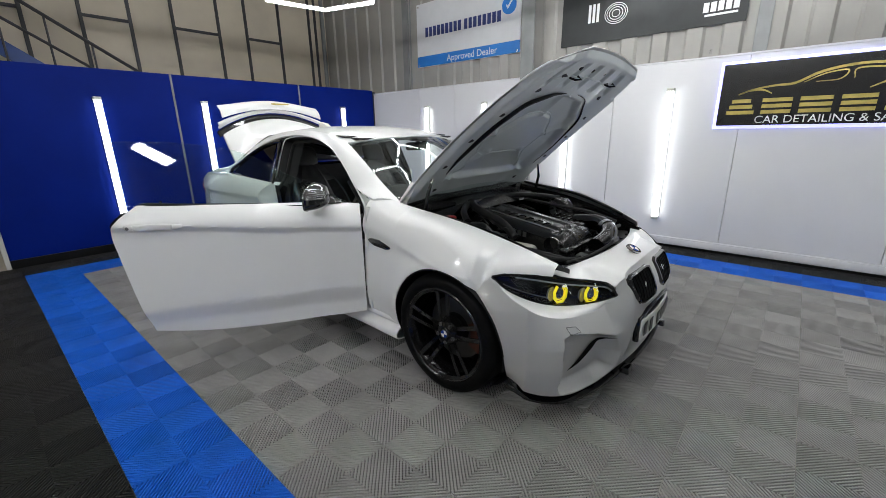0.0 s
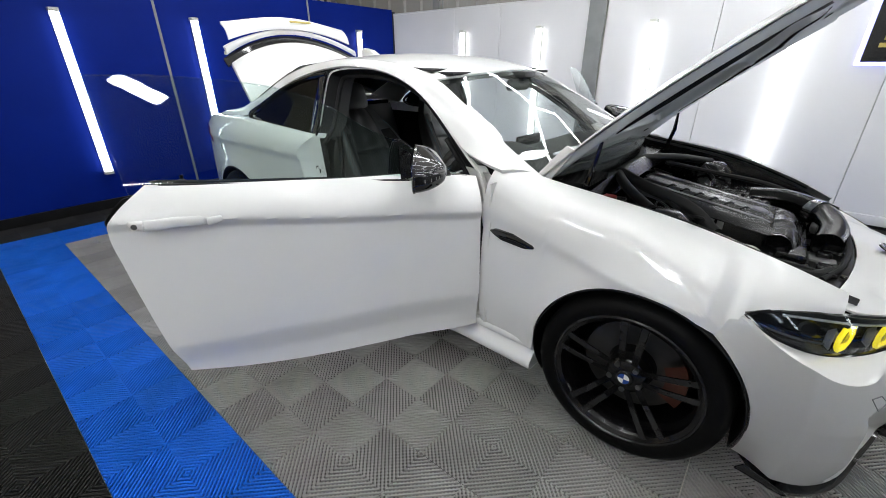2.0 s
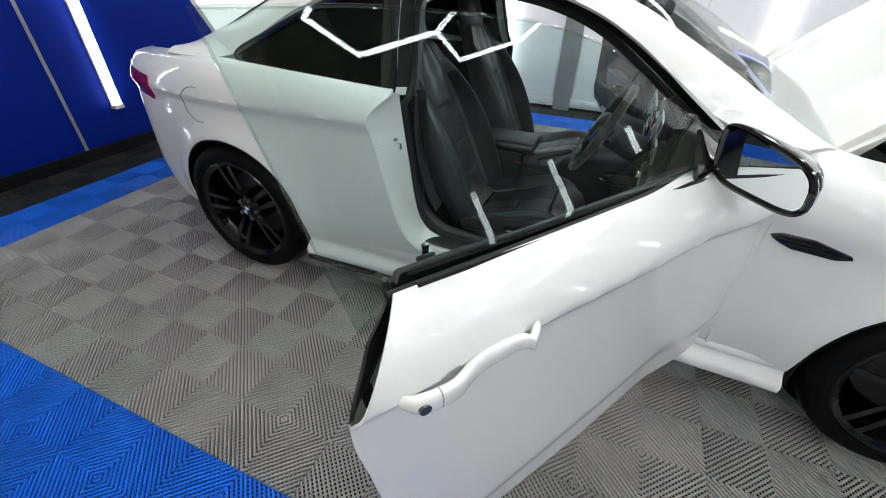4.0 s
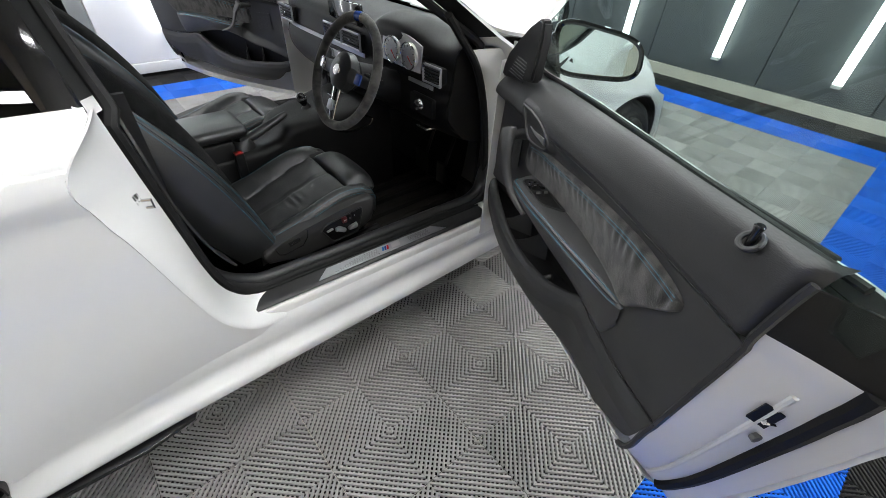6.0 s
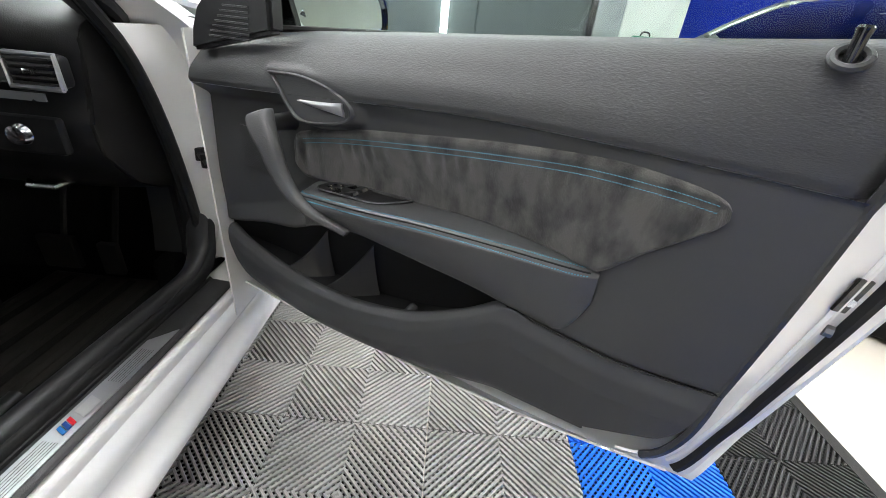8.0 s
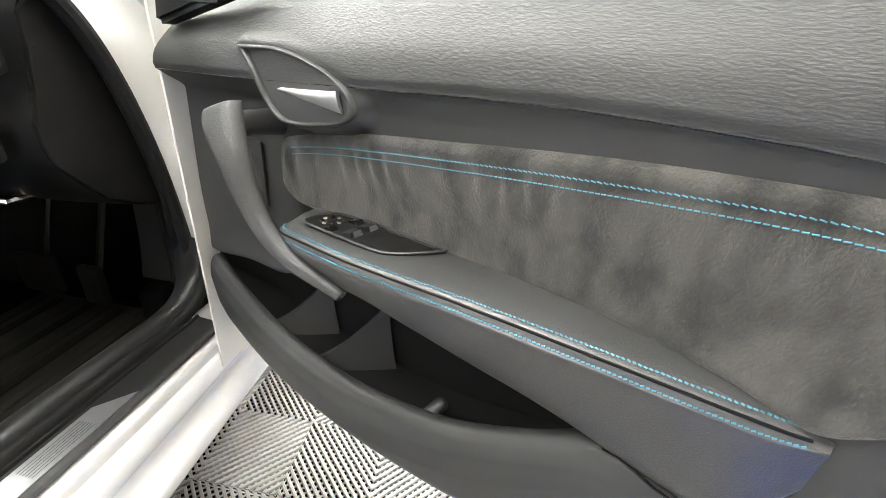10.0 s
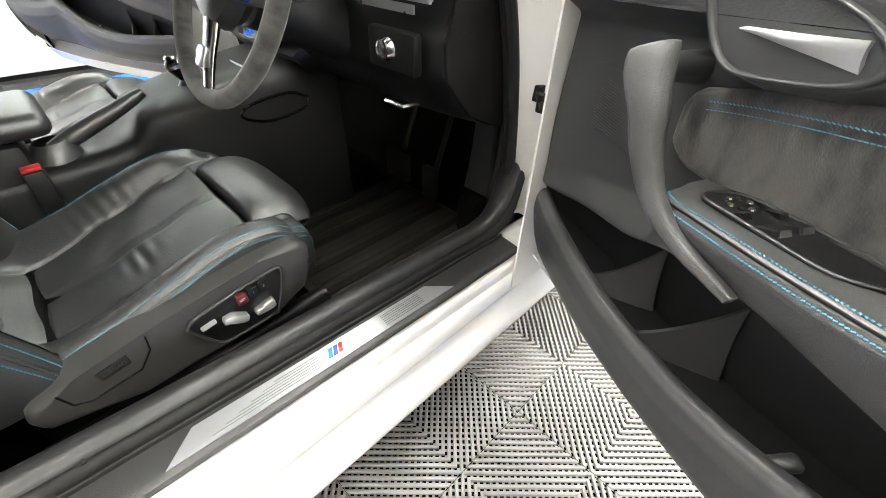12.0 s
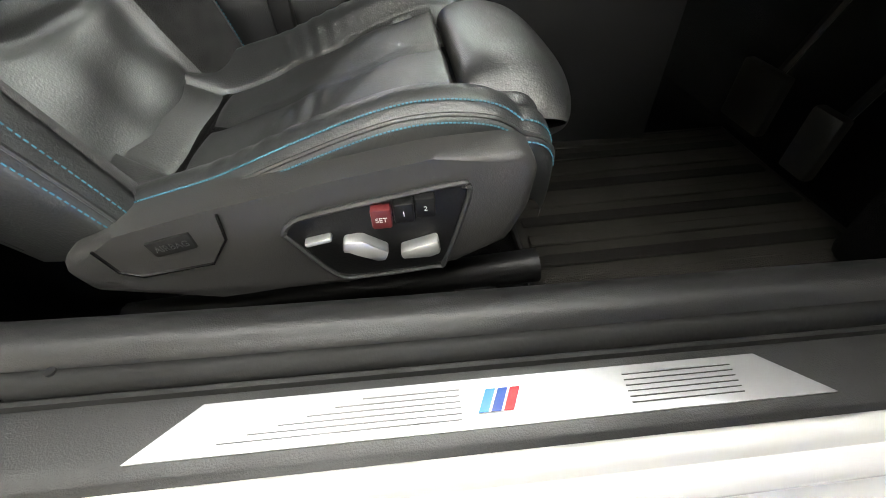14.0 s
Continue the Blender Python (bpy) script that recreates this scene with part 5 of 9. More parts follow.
# headlamps: dark housing, two ring units, clear lens
HL = [(0.262, 0.830, 0.692), (0.33, 0.800, 0.632), (0.42, 0.735, 0.582), (0.50, 0.665, 0.558), (0.58, 0.575, 0.552), (0.65, 0.475, 0.558), (0.698, 0.400, 0.571), (0.665, 0.425, 0.628), (0.62, 0.49, 0.652), (0.53, 0.60, 0.676), (0.42, 0.70, 0.700), (0.33, 0.775, 0.707)]
for sgn in (1, -1):
    c = Vector((0.52, -0.63 * sgn, 0.655))
    lo = spline([(p[0], -p[1] * sgn, p[2]) for p in HL[:7]], 24)
    hi = spline([(p[0], -p[1] * sgn, p[2]) for p in [HL[0]] + HL[:6:-1] + [HL[6]]], 24)
    out = Vector((0.6, -0.62 * sgn, 0.25)).normalized()

    def lens_fn(u, v, push=0.0):
        k = round(u * 24)
        m = Vector(lo[k]).lerp(Vector(hi[k]), v)
        return m + out * (0.012 * math.sin(math.pi * u) * math.sin(math.pi * v) + push)
    def surround(u, v):
        """Painted skin from the top of the bumper up to the lamp."""
        uu = 0.655 * u
        a = nose_pt(uu, ease(TOPZ, uu) - 0.003)
        a = Vector((a[0], a[1] * sgn, a[2]))
        m = a.lerp(Vector(lo[round(u * 24)]), v)
        return m + Vector((0.5, -0.5 * sgn, 0.4)).normalized() * (0.014 * math.sin(math.pi * v) * math.sin(math.pi * u))
    part("lamp_surround", b_grid(surround, 24, 6, 0.003), WHITE_PAINT, car, "", angle=60)
    lamp = part("headlamp", b_grid(lambda u, v: lens_fn(u, v, -0.055 if 0 < u < 1 and 0 < v < 1 else 0.0), 24, 8), BLACK_GLOSS, car, "dark headlamp with lit yellow rings")
    cov = part("lens", b_grid(lambda u, v: lens_fn(u, v, 0.003), 24, 8, 0.003), LENS, lamp, "clear headlamp lens")
    cov.visible_shadow = False
    part("lamp_border", b_tube([lens_fn(k / 24, 0, 0.004) for k in range(25)], 0.005, 6), BLACK_GLOSS, lamp)
    part("lamp_border", b_tube([lens_fn(k / 24, 1, 0.004) for k in range(25)], 0.007, 6), BLACK_GLOSS, lamp)
    part("lamp_brow", b_grid(lambda u, v: lens_fn(0.05 + 0.9 * u, 0.80 + 0.18 * v, -0.012), 20, 2, 0.004), BLACK_PLASTIC, lamp)
    for uc, col in ((0.50, 0), (0.72, 1)):
        ctr = lens_fn(round(uc * 24) / 24, 0.46, -0.032)
        fwd = Vector((0.85, -0.45 * sgn, 0.0)).normalized()
        side = Vector((-fwd.y, fwd.x, 0))
        up = Vector((0, 0, 1))
        part("lamp_barrel", b_tube([ctr - fwd * 0.04, ctr + fwd * 0.012], 0.030, 16), CHROME, lamp, "chrome lamp barrel")
        part("lamp_bulb", b_tube([ctr + fwd * 0.012, ctr + fwd * 0.020], [0.024, 0.015], 16), LENS, lamp)
        part("lamp_bowl", b_tube([ctr - fwd * 0.010 - side * 0.046 * sgn, ctr + fwd * 0.004 - side * 0.040 * sgn], [0.020, 0.030], 16, flat=1.2), SATIN, lamp, "silver side reflector")
        # each running light is a tall angular ring, open at the top
        ring = [(-0.019, 0.040), (-0.034, 0.012), (-0.031, -0.020), (-0.014, -0.040), (0.014, -0.040), (0.031, -0.020), (0.034, 0.012), (0.019, 0.040)]
        part("light_ring", b_tube([ctr + fwd * 0.016 + side * x + up * z for x, z in ring], 0.0068, 8), YELLOW_GLOW, lamp, "glowing yellow ring")
        part("ring_core", b_tube([ctr + fwd * 0.012 + side * 0.72 * x + up * 0.72 * z for x, z in ring], 0.0026, 6), YELLOW_GLOW, lamp)
        part("light_bar", b_tube([ctr + fwd * 0.018 + side * 0.03 * sgn + up * 0.034, ctr + fwd * 0.018 + side * 0.012 * sgn + up * 0.036], 0.005, 6), WHITE_GLOW, lamp)
    part("brow_strip", b_tube([lens_fn(k / 24, 0.80, -0.004) for k in range(5, 23)], 0.0042, 8), SATIN, lamp, "bright strip under the lamp brow")
    part("inner_strip", b_tube([lens_fn(k / 24, 0.24, -0.016) for k in range(3, 12)], 0.003, 6), STEEL, lamp)

# washer cap joint, fender vent
for sgn in (1, -1):
    q = [(0.315, 0.50), (0.37, 0.495), (0.395, 0.47), (0.335, 0.465), (0.315, 0.50)]
    pp = [nose_pt(u, z, -0.0015) for u, z in q]
    part("washer_cap", b_tube([(x, y * sgn, z) for x, y, z in pp], 0.0016, 5), COLUMN, car, "washer cap joint")
    vent = part("fender_vent", b_prism([(-0.605, 0.742), (-0.58, 0.752), (-0.50, 0.752), (-0.405, 0.726), (-0.40, 0.715), (-0.44, 0.705), (-0.545, 0.712), (-0.585, 0.728)], -0.010, 0.012, "y", 0.004), BLACK_GLOSS, car, "gloss black fender vent")
    vent.matrix_basis = pose(0.0, -0.872 * sgn, 0, 0, 0, -2 * sgn)
    part("vent_slot", b_prism([(-0.56, 0.728), (-0.48, 0.728), (-0.43, 0.718), (-0.46, 0.713), (-0.54, 0.718)], -0.0125 * sgn - 0.002, -0.0125 * sgn + 0.002, "y"), BLACK_PLASTIC, vent, smooth=False)

# open bonnet, hinged at the screen
HOOD_ROOT, HOOD_TURN = (-0.50, 0.93), 49
HW = [(0, 0.700), (0.25, 0.700), (0.55, 0.680), (0.80, 0.630), (0.92, 0.56), (1.0, 0.42)]
HL_LEN = 1.185


def hood_pt(u, v, h=0.0, grow=1.0):
    """u from the hinge to the nose, v from side to side, before it is swung up."""
    s = 2 * v - 1
    w = ease(HW, u) * grow
    x = HL_LEN * u + 0.05 * (1 - s * s) * (u - 0.4) - 0.08 * (1 - u) * s * s * 0
    z = -0.21 * u ** 1.5 - 0.035 * u * u * 0 + 0.045 * (1 - abs(s) ** 2.4) + 0.012 * math.exp(-((abs(s) - 0.55) / 0.10) ** 2) * (1 - 0.4 * u) + h
    return Vector((x, -w * s, z))


hood_m = pose(HOOD_ROOT[0], 0, HOOD_ROOT[1]) @ pose(0, 0, 0, 0, -HOOD_TURN, 0)
bonnet = part("bonnet", b_grid(lambda u, v: hood_pt(u, v), 40, 40, 0.004), WHITE_PAINT, car, "raised white bonnet")
bonnet.matrix_basis = hood_m
# pressed inner frame: deep ribs round a recessed centre
PAN = [(0.16, 0.17), (0.20, 0.80), (0.36, 0.86), (0.64, 0.80), (0.80, 0.66), (0.82, 0.5), (0.80, 0.34), (0.64, 0.20), (0.36, 0.14), (0.20, 0.20)]
PAN = [(0.17, 0.16), (0.16, 0.5), (0.17, 0.84), (0.40, 0.87), (0.62, 0.82), (0.74, 0.68), (0.77, 0.5), (0.74, 0.32), (0.62, 0.18), (0.40, 0.13)]
MID = [(0.34, 0.30), (0.33, 0.5), (0.34, 0.70), (0.48, 0.72), (0.60, 0.62), (0.63, 0.5), (0.60, 0.38), (0.48, 0.28)]
HOLES = [(0.10, 0.16, 0.02), (0.10, 0.84, 0.02), (0.30, 0.075, 0.018), (0.48, 0.08, 0.018), (0.64, 0.11, 0.018), (0.78, 0.18, 0.022), (0.86, 0.27, 0.02), (0.90, 0.36, 0.016), (0.90, 0.5, 0.016), (0.90, 0.64, 0.016), (0.86, 0.73, 0.02), (0.78, 0.82, 0.022), (0.64, 0.89, 0.018), (0.48, 0.92, 0.018), (0.30, 0.925, 0.018)]


def smooth_step(x):
    x = max(0.0, min(1.0, x))
    return x * x * (3 - 2 * x)


def pan_h(u, v):
    h = -0.040
    e = min(u, 1 - u, v, 1 - v)
    h += 0.030 * max(0, 1 - e / 0.03)
    if inside(PAN, u, v):
        h += 0.032 * smooth_step(edge_dist(PAN, u, v) / 0.022)
        if inside(MID, u, v):
            h -= 0.012 * smooth_step(edge_dist(MID, u, v) / 0.014)
        for (ax, ay), (bx, by) in (((0.17, 0.20), (0.34, 0.36)), ((0.17, 0.80), (0.34, 0.64)), ((0.48, 0.72), (0.55, 0.85)), ((0.48, 0.28), (0.55, 0.15)), ((0.63, 0.5), (0.78, 0.5))):
            dx, dy = bx - ax, by - ay
            t = max(0, min(1, ((u - ax) * dx + (v - ay) * dy) / (dx * dx + dy * dy)))
            h -= 0.022 * math.exp(-(math.hypot(u - ax - t * dx, v - ay - t * dy) / 0.018) ** 2)
    else:
        h -= 0.006 * math.exp(-(edge_dist(PAN, u, v) / 0.03) ** 2)
    if u > 0.80:
        h += 0.016 * smooth_step((math.sin(v * 40) - 0.2) / 0.4) * smooth_step((u - 0.80) / 0.03) * smooth_step((0.955 - u) / 0.02)
    return h


frame_in = part("bonnet_frame", b_grid(lambda u, v: hood_pt(0.012 + 0.976 * u, 0.012 + 0.976 * v, pan_h(u, v)), 150, 150), UNDER_PAINT, bonnet, "pale grey pressed bonnet frame", angle=60)
for (u, v, r) in HOLES:
    c = hood_pt(u, v, pan_h(u, v) - 0.001)
    part("frame_hole", b_lathe([(0, 0), (r, 0), (r, 0.003), (0, 0.003)], 14, axis="z"), BLACK_PLASTIC, frame_in).matrix_basis = pose(*c, 0, 8, 0) @ Matrix.Diagonal((0.7, 1.4, 1, 1))
# dark gap along the edge of the pressing, on both sides
for flip in (0, 1):
    pts = [(0.24, 0.135), (0.40, 0.125), (0.62, 0.165), (0.745, 0.30), (0.775, 0.44)]
    pts = [(u, 1 - v if flip else v) for u, v in pts]
    line = spline(pts, 24)
    part("frame_gap", b_tube([hood_pt(u, v, pan_h(u, v) - 0.004) for u, v in line], [0.002 + (0.013 if flip else 0.005) * math.sin(math.pi * k / 24) ** (1 if flip else 3) for k in range(25)], 6), BLACK_PLASTIC, frame_in)
for pts in (MID + MID[:1], [(0.19, 0.24), (0.25, 0.27), (0.34, 0.30)], [(0.19, 0.76), (0.25, 0.73), (0.34, 0.70)], [(0.17, 0.24), (0.165, 0.5), (0.17, 0.76)], [(0.84, 0.20), (0.86, 0.35), (0.865, 0.5), (0.86, 0.65), (0.84, 0.80)]):
    part("frame_bead", b_tube([hood_pt(u, v, pan_h(u, v) - 0.002) for u, v in spline(pts, 40)], 0.0045, 6), UNDER_PAINT, frame_in)
part("bonnet_seal", b_tube([hood_pt(0.035, 0.06 + 0.88 * k / 20, -0.035) for k in range(21)], 0.011, 6), RUBBER, bonnet, "black rubber bonnet seal")
for v in (0.30, 0.70):
    c = hood_pt(0.86, v, -0.05)
    part("bonnet_catch", b_tube([c, c + Vector((0.01, 0, -0.03)), c + Vector((0.03, 0, -0.055)), c + Vector((0.03, 0, -0.03))], 0.006, 6), BLACK_PLASTIC, bonnet, "black bonnet catch")
for sgn in (1, -1):
    top = hood_m @ hood_pt(0.22, 0.5 + 0.44 * sgn * -1 if False else (0.94 if sgn == 1 else 0.06), -0.04)
    part("bonnet_hinge", b_prism([(-0.55, 0.85), (-0.52, 0.84), (-0.44, 0.95), (-0.36, 1.06), (-0.40, 1.075), (-0.50, 0.96)], -0.675 * sgn - 0.006, -0.675 * sgn + 0.006, "y", 0.003), JAMB, car, "white bonnet hinge arm")
    part("gas_strut", b_tube([(-0.33, -0.655 * sgn, 0.86), (-0.30, -0.652 * sgn, 1.0), top], [0.011, 0.011, 0.006], 8), BLACK_GLOSS, car, "black bonnet gas strut")

# ---- engine bay ----
part("bay_floor", b_box((-0.42, -0.68, 0.46), (0.60, 0.68, 0.50)), BLACK_PLASTIC, car, "dark engine bay floor")
part("bulkhead", b_grid(lambda u, v: (-0.44 - 0.05 * v, -0.70 + 1.4 * u, 0.50 + 0.37 * v), 20, 6, 0.02), ENGINE_PLASTIC, car)
for sgn in (1, -1):
    part("inner_wing", b_grid(lambda u, v: (-0.46 + 0.98 * u, -(0.66 - 0.10 * u - 0.05 * v + (0.0 if v < 0.9 else -0.01)) * sgn, ease(CREST, -0.46 + 0.98 * u) - 0.02 - 0.36 * v), 20, 6, 0.008), ENGINE_PLASTIC, car)
    part("gap_seal", b_tube([(x, -(ease(GAP_Y, x) - 0.012) * sgn, ease(CREST, x) - 0.008) for x in [-0.46 + 0.042 * k for k in range(21)]], 0.009, 6), RUBBER, car, "black bonnet gap seal")
    part("strut_tower", b_lathe([(0, 0.06), (0.05, 0.06), (0.07, 0.045), (0.10, 0.02), (0.13, -0.05), (0.14, -0.14)], 24, axis="z"), ENGINE_PLASTIC, car, "black strut tower cap").location = (-0.05, -0.54 * sgn, 0.80)
# cowl tray and pollen filter cover
cowl = part("cowl_cover", b_grid(lambda u, v: (-0.50 + 0.22 * v, -0.66 + 1.32 * u, 0.905 - 0.03 * v + 0.03 * (1 - (2 * u - 1) ** 2) - 0.05 * max(0, v - 0.8) * 5), 30, 10, 0.01), ENGINE_PLASTIC, car, "black cowl cover")
for k in range(14):
    y = -0.60 + 0.018 * k
    part("cowl_slot", b_box((-0.45, y, 0.905), (-0.33, y + 0.008, 0.922), 0.002), RUBBER, cowl)
# engine cover
def ecover(u, v):
    x = -0.27 + 0.68 * u
    q = 2 * v - 1
    w = 0.225 - 0.02 * u
    t = math.copysign(min(1.0, abs(q) / 0.8), q)
    side = max(0.0, (abs(q) - 0.8) / 0.2)
    z = 0.868 - 0.105 * u - 0.030 * abs(t) ** 4 - 0.15 * side
    z += 0.008 * math.exp(-((t - 0.30) / 0.07) ** 2) + 0.008 * math.exp(-((t + 0.30) / 0.07) ** 2)
    z -= 0.012 * math.exp(-((u - 0.80) / 0.02) ** 2) * (abs(t) < 0.75)
    z -= 0.13 * max(0, (u - 0.86) / 0.14) ** 2 + 0.03 * max(0, (0.08 - u) / 0.08) ** 2
    return (x, -0.05 - w * t * (1 + 0.06 * side), z)


engine = part("engine_cover", b_grid(ecover, 60, 50, 0.006), COVER_BLACK, car, "black ribbed engine cover", angle=50)


def on_cover(u, v, h=0.003):
    x, y, z = ecover(u, v)
    return Vector((x, y, z + h))


for k in range(6):
    u = 0.20 + 0.085 * k
    part("cover_rib", b_tube([on_cover(u + 0.020 * j, 0.66 - 0.055 * j, 0.002) for j in (0, 1, 2)], [0.003, 0.007, 0.003], 6), COVER_BLACK, engine)
part("cover_bar", b_tube([on_cover(0.12 + 0.06 * k, 0.70 + 0.002 * k, 0.001) for k in range(12)], 0.005, 6), STEEL, engine, "silver cover bar")
part("cover_roundel", b_lathe([(0, 0.006), (0.026, 0.006), (0.032, 0)], 24, axis="z"), STEEL, engine).matrix_basis = Matrix.Translation(on_cover(0.72, 0.52, 0.0)) @ pose(0, 0, 0, 0, 9, 0)
for k in range(3):
    part("cover_mark", b_grid(lambda u, v, k=k: on_cover(0.44 + 0.05 * k + 0.035 * u, 0.905 + 0.02 * v, 0.004), 1, 1, 0.002), STEEL, engine, smooth=False)
part("engine_block", b_box((-0.25, -0.24, 0.50), (0.40, 0.20, 0.72), 0.03), ENGINE_PLASTIC, car)
# front side panel of the motor with a round cap
part("cap_housing", b_box((0.30, -0.30, 0.52), (0.40, -0.12, 0.72), 0.02), ENGINE_PLASTIC, car)
part("filler_cap", b_lathe([(0, 0.02), (0.035, 0.02), (0.045, 0.0), (0.045, -0.02)], 20, axis="y"), BLACK_GLOSS, car, "black filler cap").matrix_basis = pose(0.30, -0.287, 0.735, 0, 0, 0)
# intake pipe and air box
part("intake_pipe", b_tube(spline([(0.16, 0.34, 0.74), (0.30, 0.33, 0.755), (0.42, 0.22, 0.75), (0.47, 0.08, 0.73), (0.46, -0.06, 0.70)], 24), 0.052, 14), ENGINE_PLASTIC, car, "black air intake pipe")
part("pipe_clamp", b_tube(spline([(0.40, 0.235, 0.75), (0.43, 0.205, 0.75)], 2), 0.056, 14), CHROME, car, "chrome pipe clamp")
part("intake_duct", b_prism([(0.40, 0.06), (0.47, 0.00), (0.53, 0.03), (0.53, 0.12), (0.46, 0.20), (0.41, 0.17)], 0.700, 0.735, "z", 0.014, seg=3), STEEL, car, "grey intake duct")
part("air_box", b_box((-0.02, 0.26, 0.55), (0.26, 0.56, 0.76), 0.03), ENGINE_PLASTIC, car, "black air filter box")
for k in range(6):
    part("box_rib", b_box((0.0 + 0.042 * k, 0.28, 0.755), (0.015 + 0.042 * k, 0.54, 0.768), 0.003), ENGINE_PLASTIC, car)
# bracing bars and seal hoses arching round the engine
part("brace", b_tube(spline([(-0.10, -0.54, 0.855), (-0.22, -0.42, 0.885), (-0.32, -0.22, 0.895), (-0.34, 0.05, 0.895), (-0.32, 0.25, 0.89), (-0.20, 0.45, 0.875), (-0.06, 0.54, 0.855)], 40), 0.020, 10), BLACK_PLASTIC, car, "black strut brace")
part("hose", b_tube(spline([(-0.33, -0.20, 0.90), (-0.20, -0.30, 0.88), (0.0, -0.34, 0.83), (0.10, -0.36, 0.76)], 20), 0.024, 10), RUBBER, car, "black rubber hose")
part("hose", b_tube(spline([(0.10, -0.58, 0.745), (0.25, -0.50, 0.735), (0.40, -0.44, 0.71), (0.47, -0.30, 0.69)], 20), 0.013, 8), RUBBER, car)
part("hose", b_tube(spline([(0.08, -0.55, 0.75), (0.22, -0.47, 0.745), (0.36, -0.42, 0.72), (0.48, -0.36, 0.69)], 20), 0.008, 8), RUBBER, car)
part("hose", b_tube(spline([(0.42, 0.45, 0.73), (0.46, 0.25, 0.75), (0.52, 0.0, 0.72), (0.50, -0.25, 0.70), (0.44, -0.42, 0.69)], 24), 0.010, 8), RUBBER, car)
part("hose", b_tube(spline([(-0.25, 0.35, 0.86), (0.0, 0.42, 0.82), (0.2, 0.48, 0.79), (0.38, 0.5, 0.74)], 20), 0.012, 8), RUBBER, car)
part("jump_terminal", b_box((-0.31, -0.53, 0.83), (-0.25, -0.45, 0.86), 0.008), RED_PLASTIC, car, "red jump terminal cap")
part("fuse_box", b_box((-0.40, -0.60, 0.70), (-0.14, -0.40, 0.83), 0.02), ENGINE_PLASTIC, car)
part("coolant_bottle", b_box((0.06, -0.53, 0.60), (0.27, -0.37, 0.752), 0.04, 4), BOTTLE, car, "milky coolant bottle")
part("bottle_cap", b_lathe([(0, 0.03), (0.03, 0.03), (0.034, 0.02), (0.034, 0)], 20, axis="z"), BLACK_PLASTIC, car, "black bottle cap").location = (0.05, -0.42, 0.752)
part("pump", b_lathe([(0, 0.03), (0.04, 0.03), (0.05, 0.01), (0.05, -0.05)], 20, axis="z"), STEEL, car).location = (0.0, -0.44, 0.76)
# radiator panel with dark plastic shroud following the nose
def shroud(u, v):
    w = 1.3 * u - 0.65
    x1 = 0.545 - 0.10 * (abs(w) / 0.6) ** 2
    x0 = 0.46 - 0.22 * (abs(w) / 0.65) ** 2.5
    z1 = 0.700 - 0.02 * (abs(w) / 0.6) ** 2
    return (x0 + (x1 - x0) * v, -w * 0.93, z1 - 0.045 * (1 - v) ** 2 - 0.006)


part("radiator_shroud", b_grid(shroud, 40, 8, 0.02), BLACK_PLASTIC, car, "black radiator shroud")
for k in range(7):
    y = -0.36 + 0.12 * k
    part("shroud_clip", b_lathe([(0, 0.008), (0.011, 0.006), (0.013, 0)], 12, axis="z"), ENGINE_PLASTIC, car).location = (0.50, y, 0.692)
rng = random.Random(4)
for k in range(46):
    x, y = rng.uniform(0.28, 0.50), rng.uniform(-0.42, 0.46)
    a, b = rng.uniform(0.015, 0.05), rng.uniform(0.01, 0.035)
    z = 0.64 + rng.uniform(0, 0.06)
    part("bay_fitting", b_box((x - a, y - b, z - 0.06), (x + a, y + b, z), 0.006, 1), rng.choice([ENGINE_PLASTIC, ENGINE_PLASTIC, BLACK_GLOSS, STEEL]), car)
for k in range(16):
    x, y = rng.uniform(-0.40, 0.0), rng.choice([-1, 1]) * rng.uniform(0.28, 0.6)
    z = 0.80 + rng.uniform(-0.05, 0.03)
    p = [(x, y, z), (x + rng.uniform(-0.1, 0.1), y + rng.uniform(-0.08, 0.08), z + 0.02), (x + rng.uniform(-0.15, 0.15), y + rng.uniform(-0.1, 0.1), z - 0.03)]
    part("cable", b_tube(spline(p, 8), rng.uniform(0.004, 0.009), 6), RUBBER, car)

# ---- wheels ----


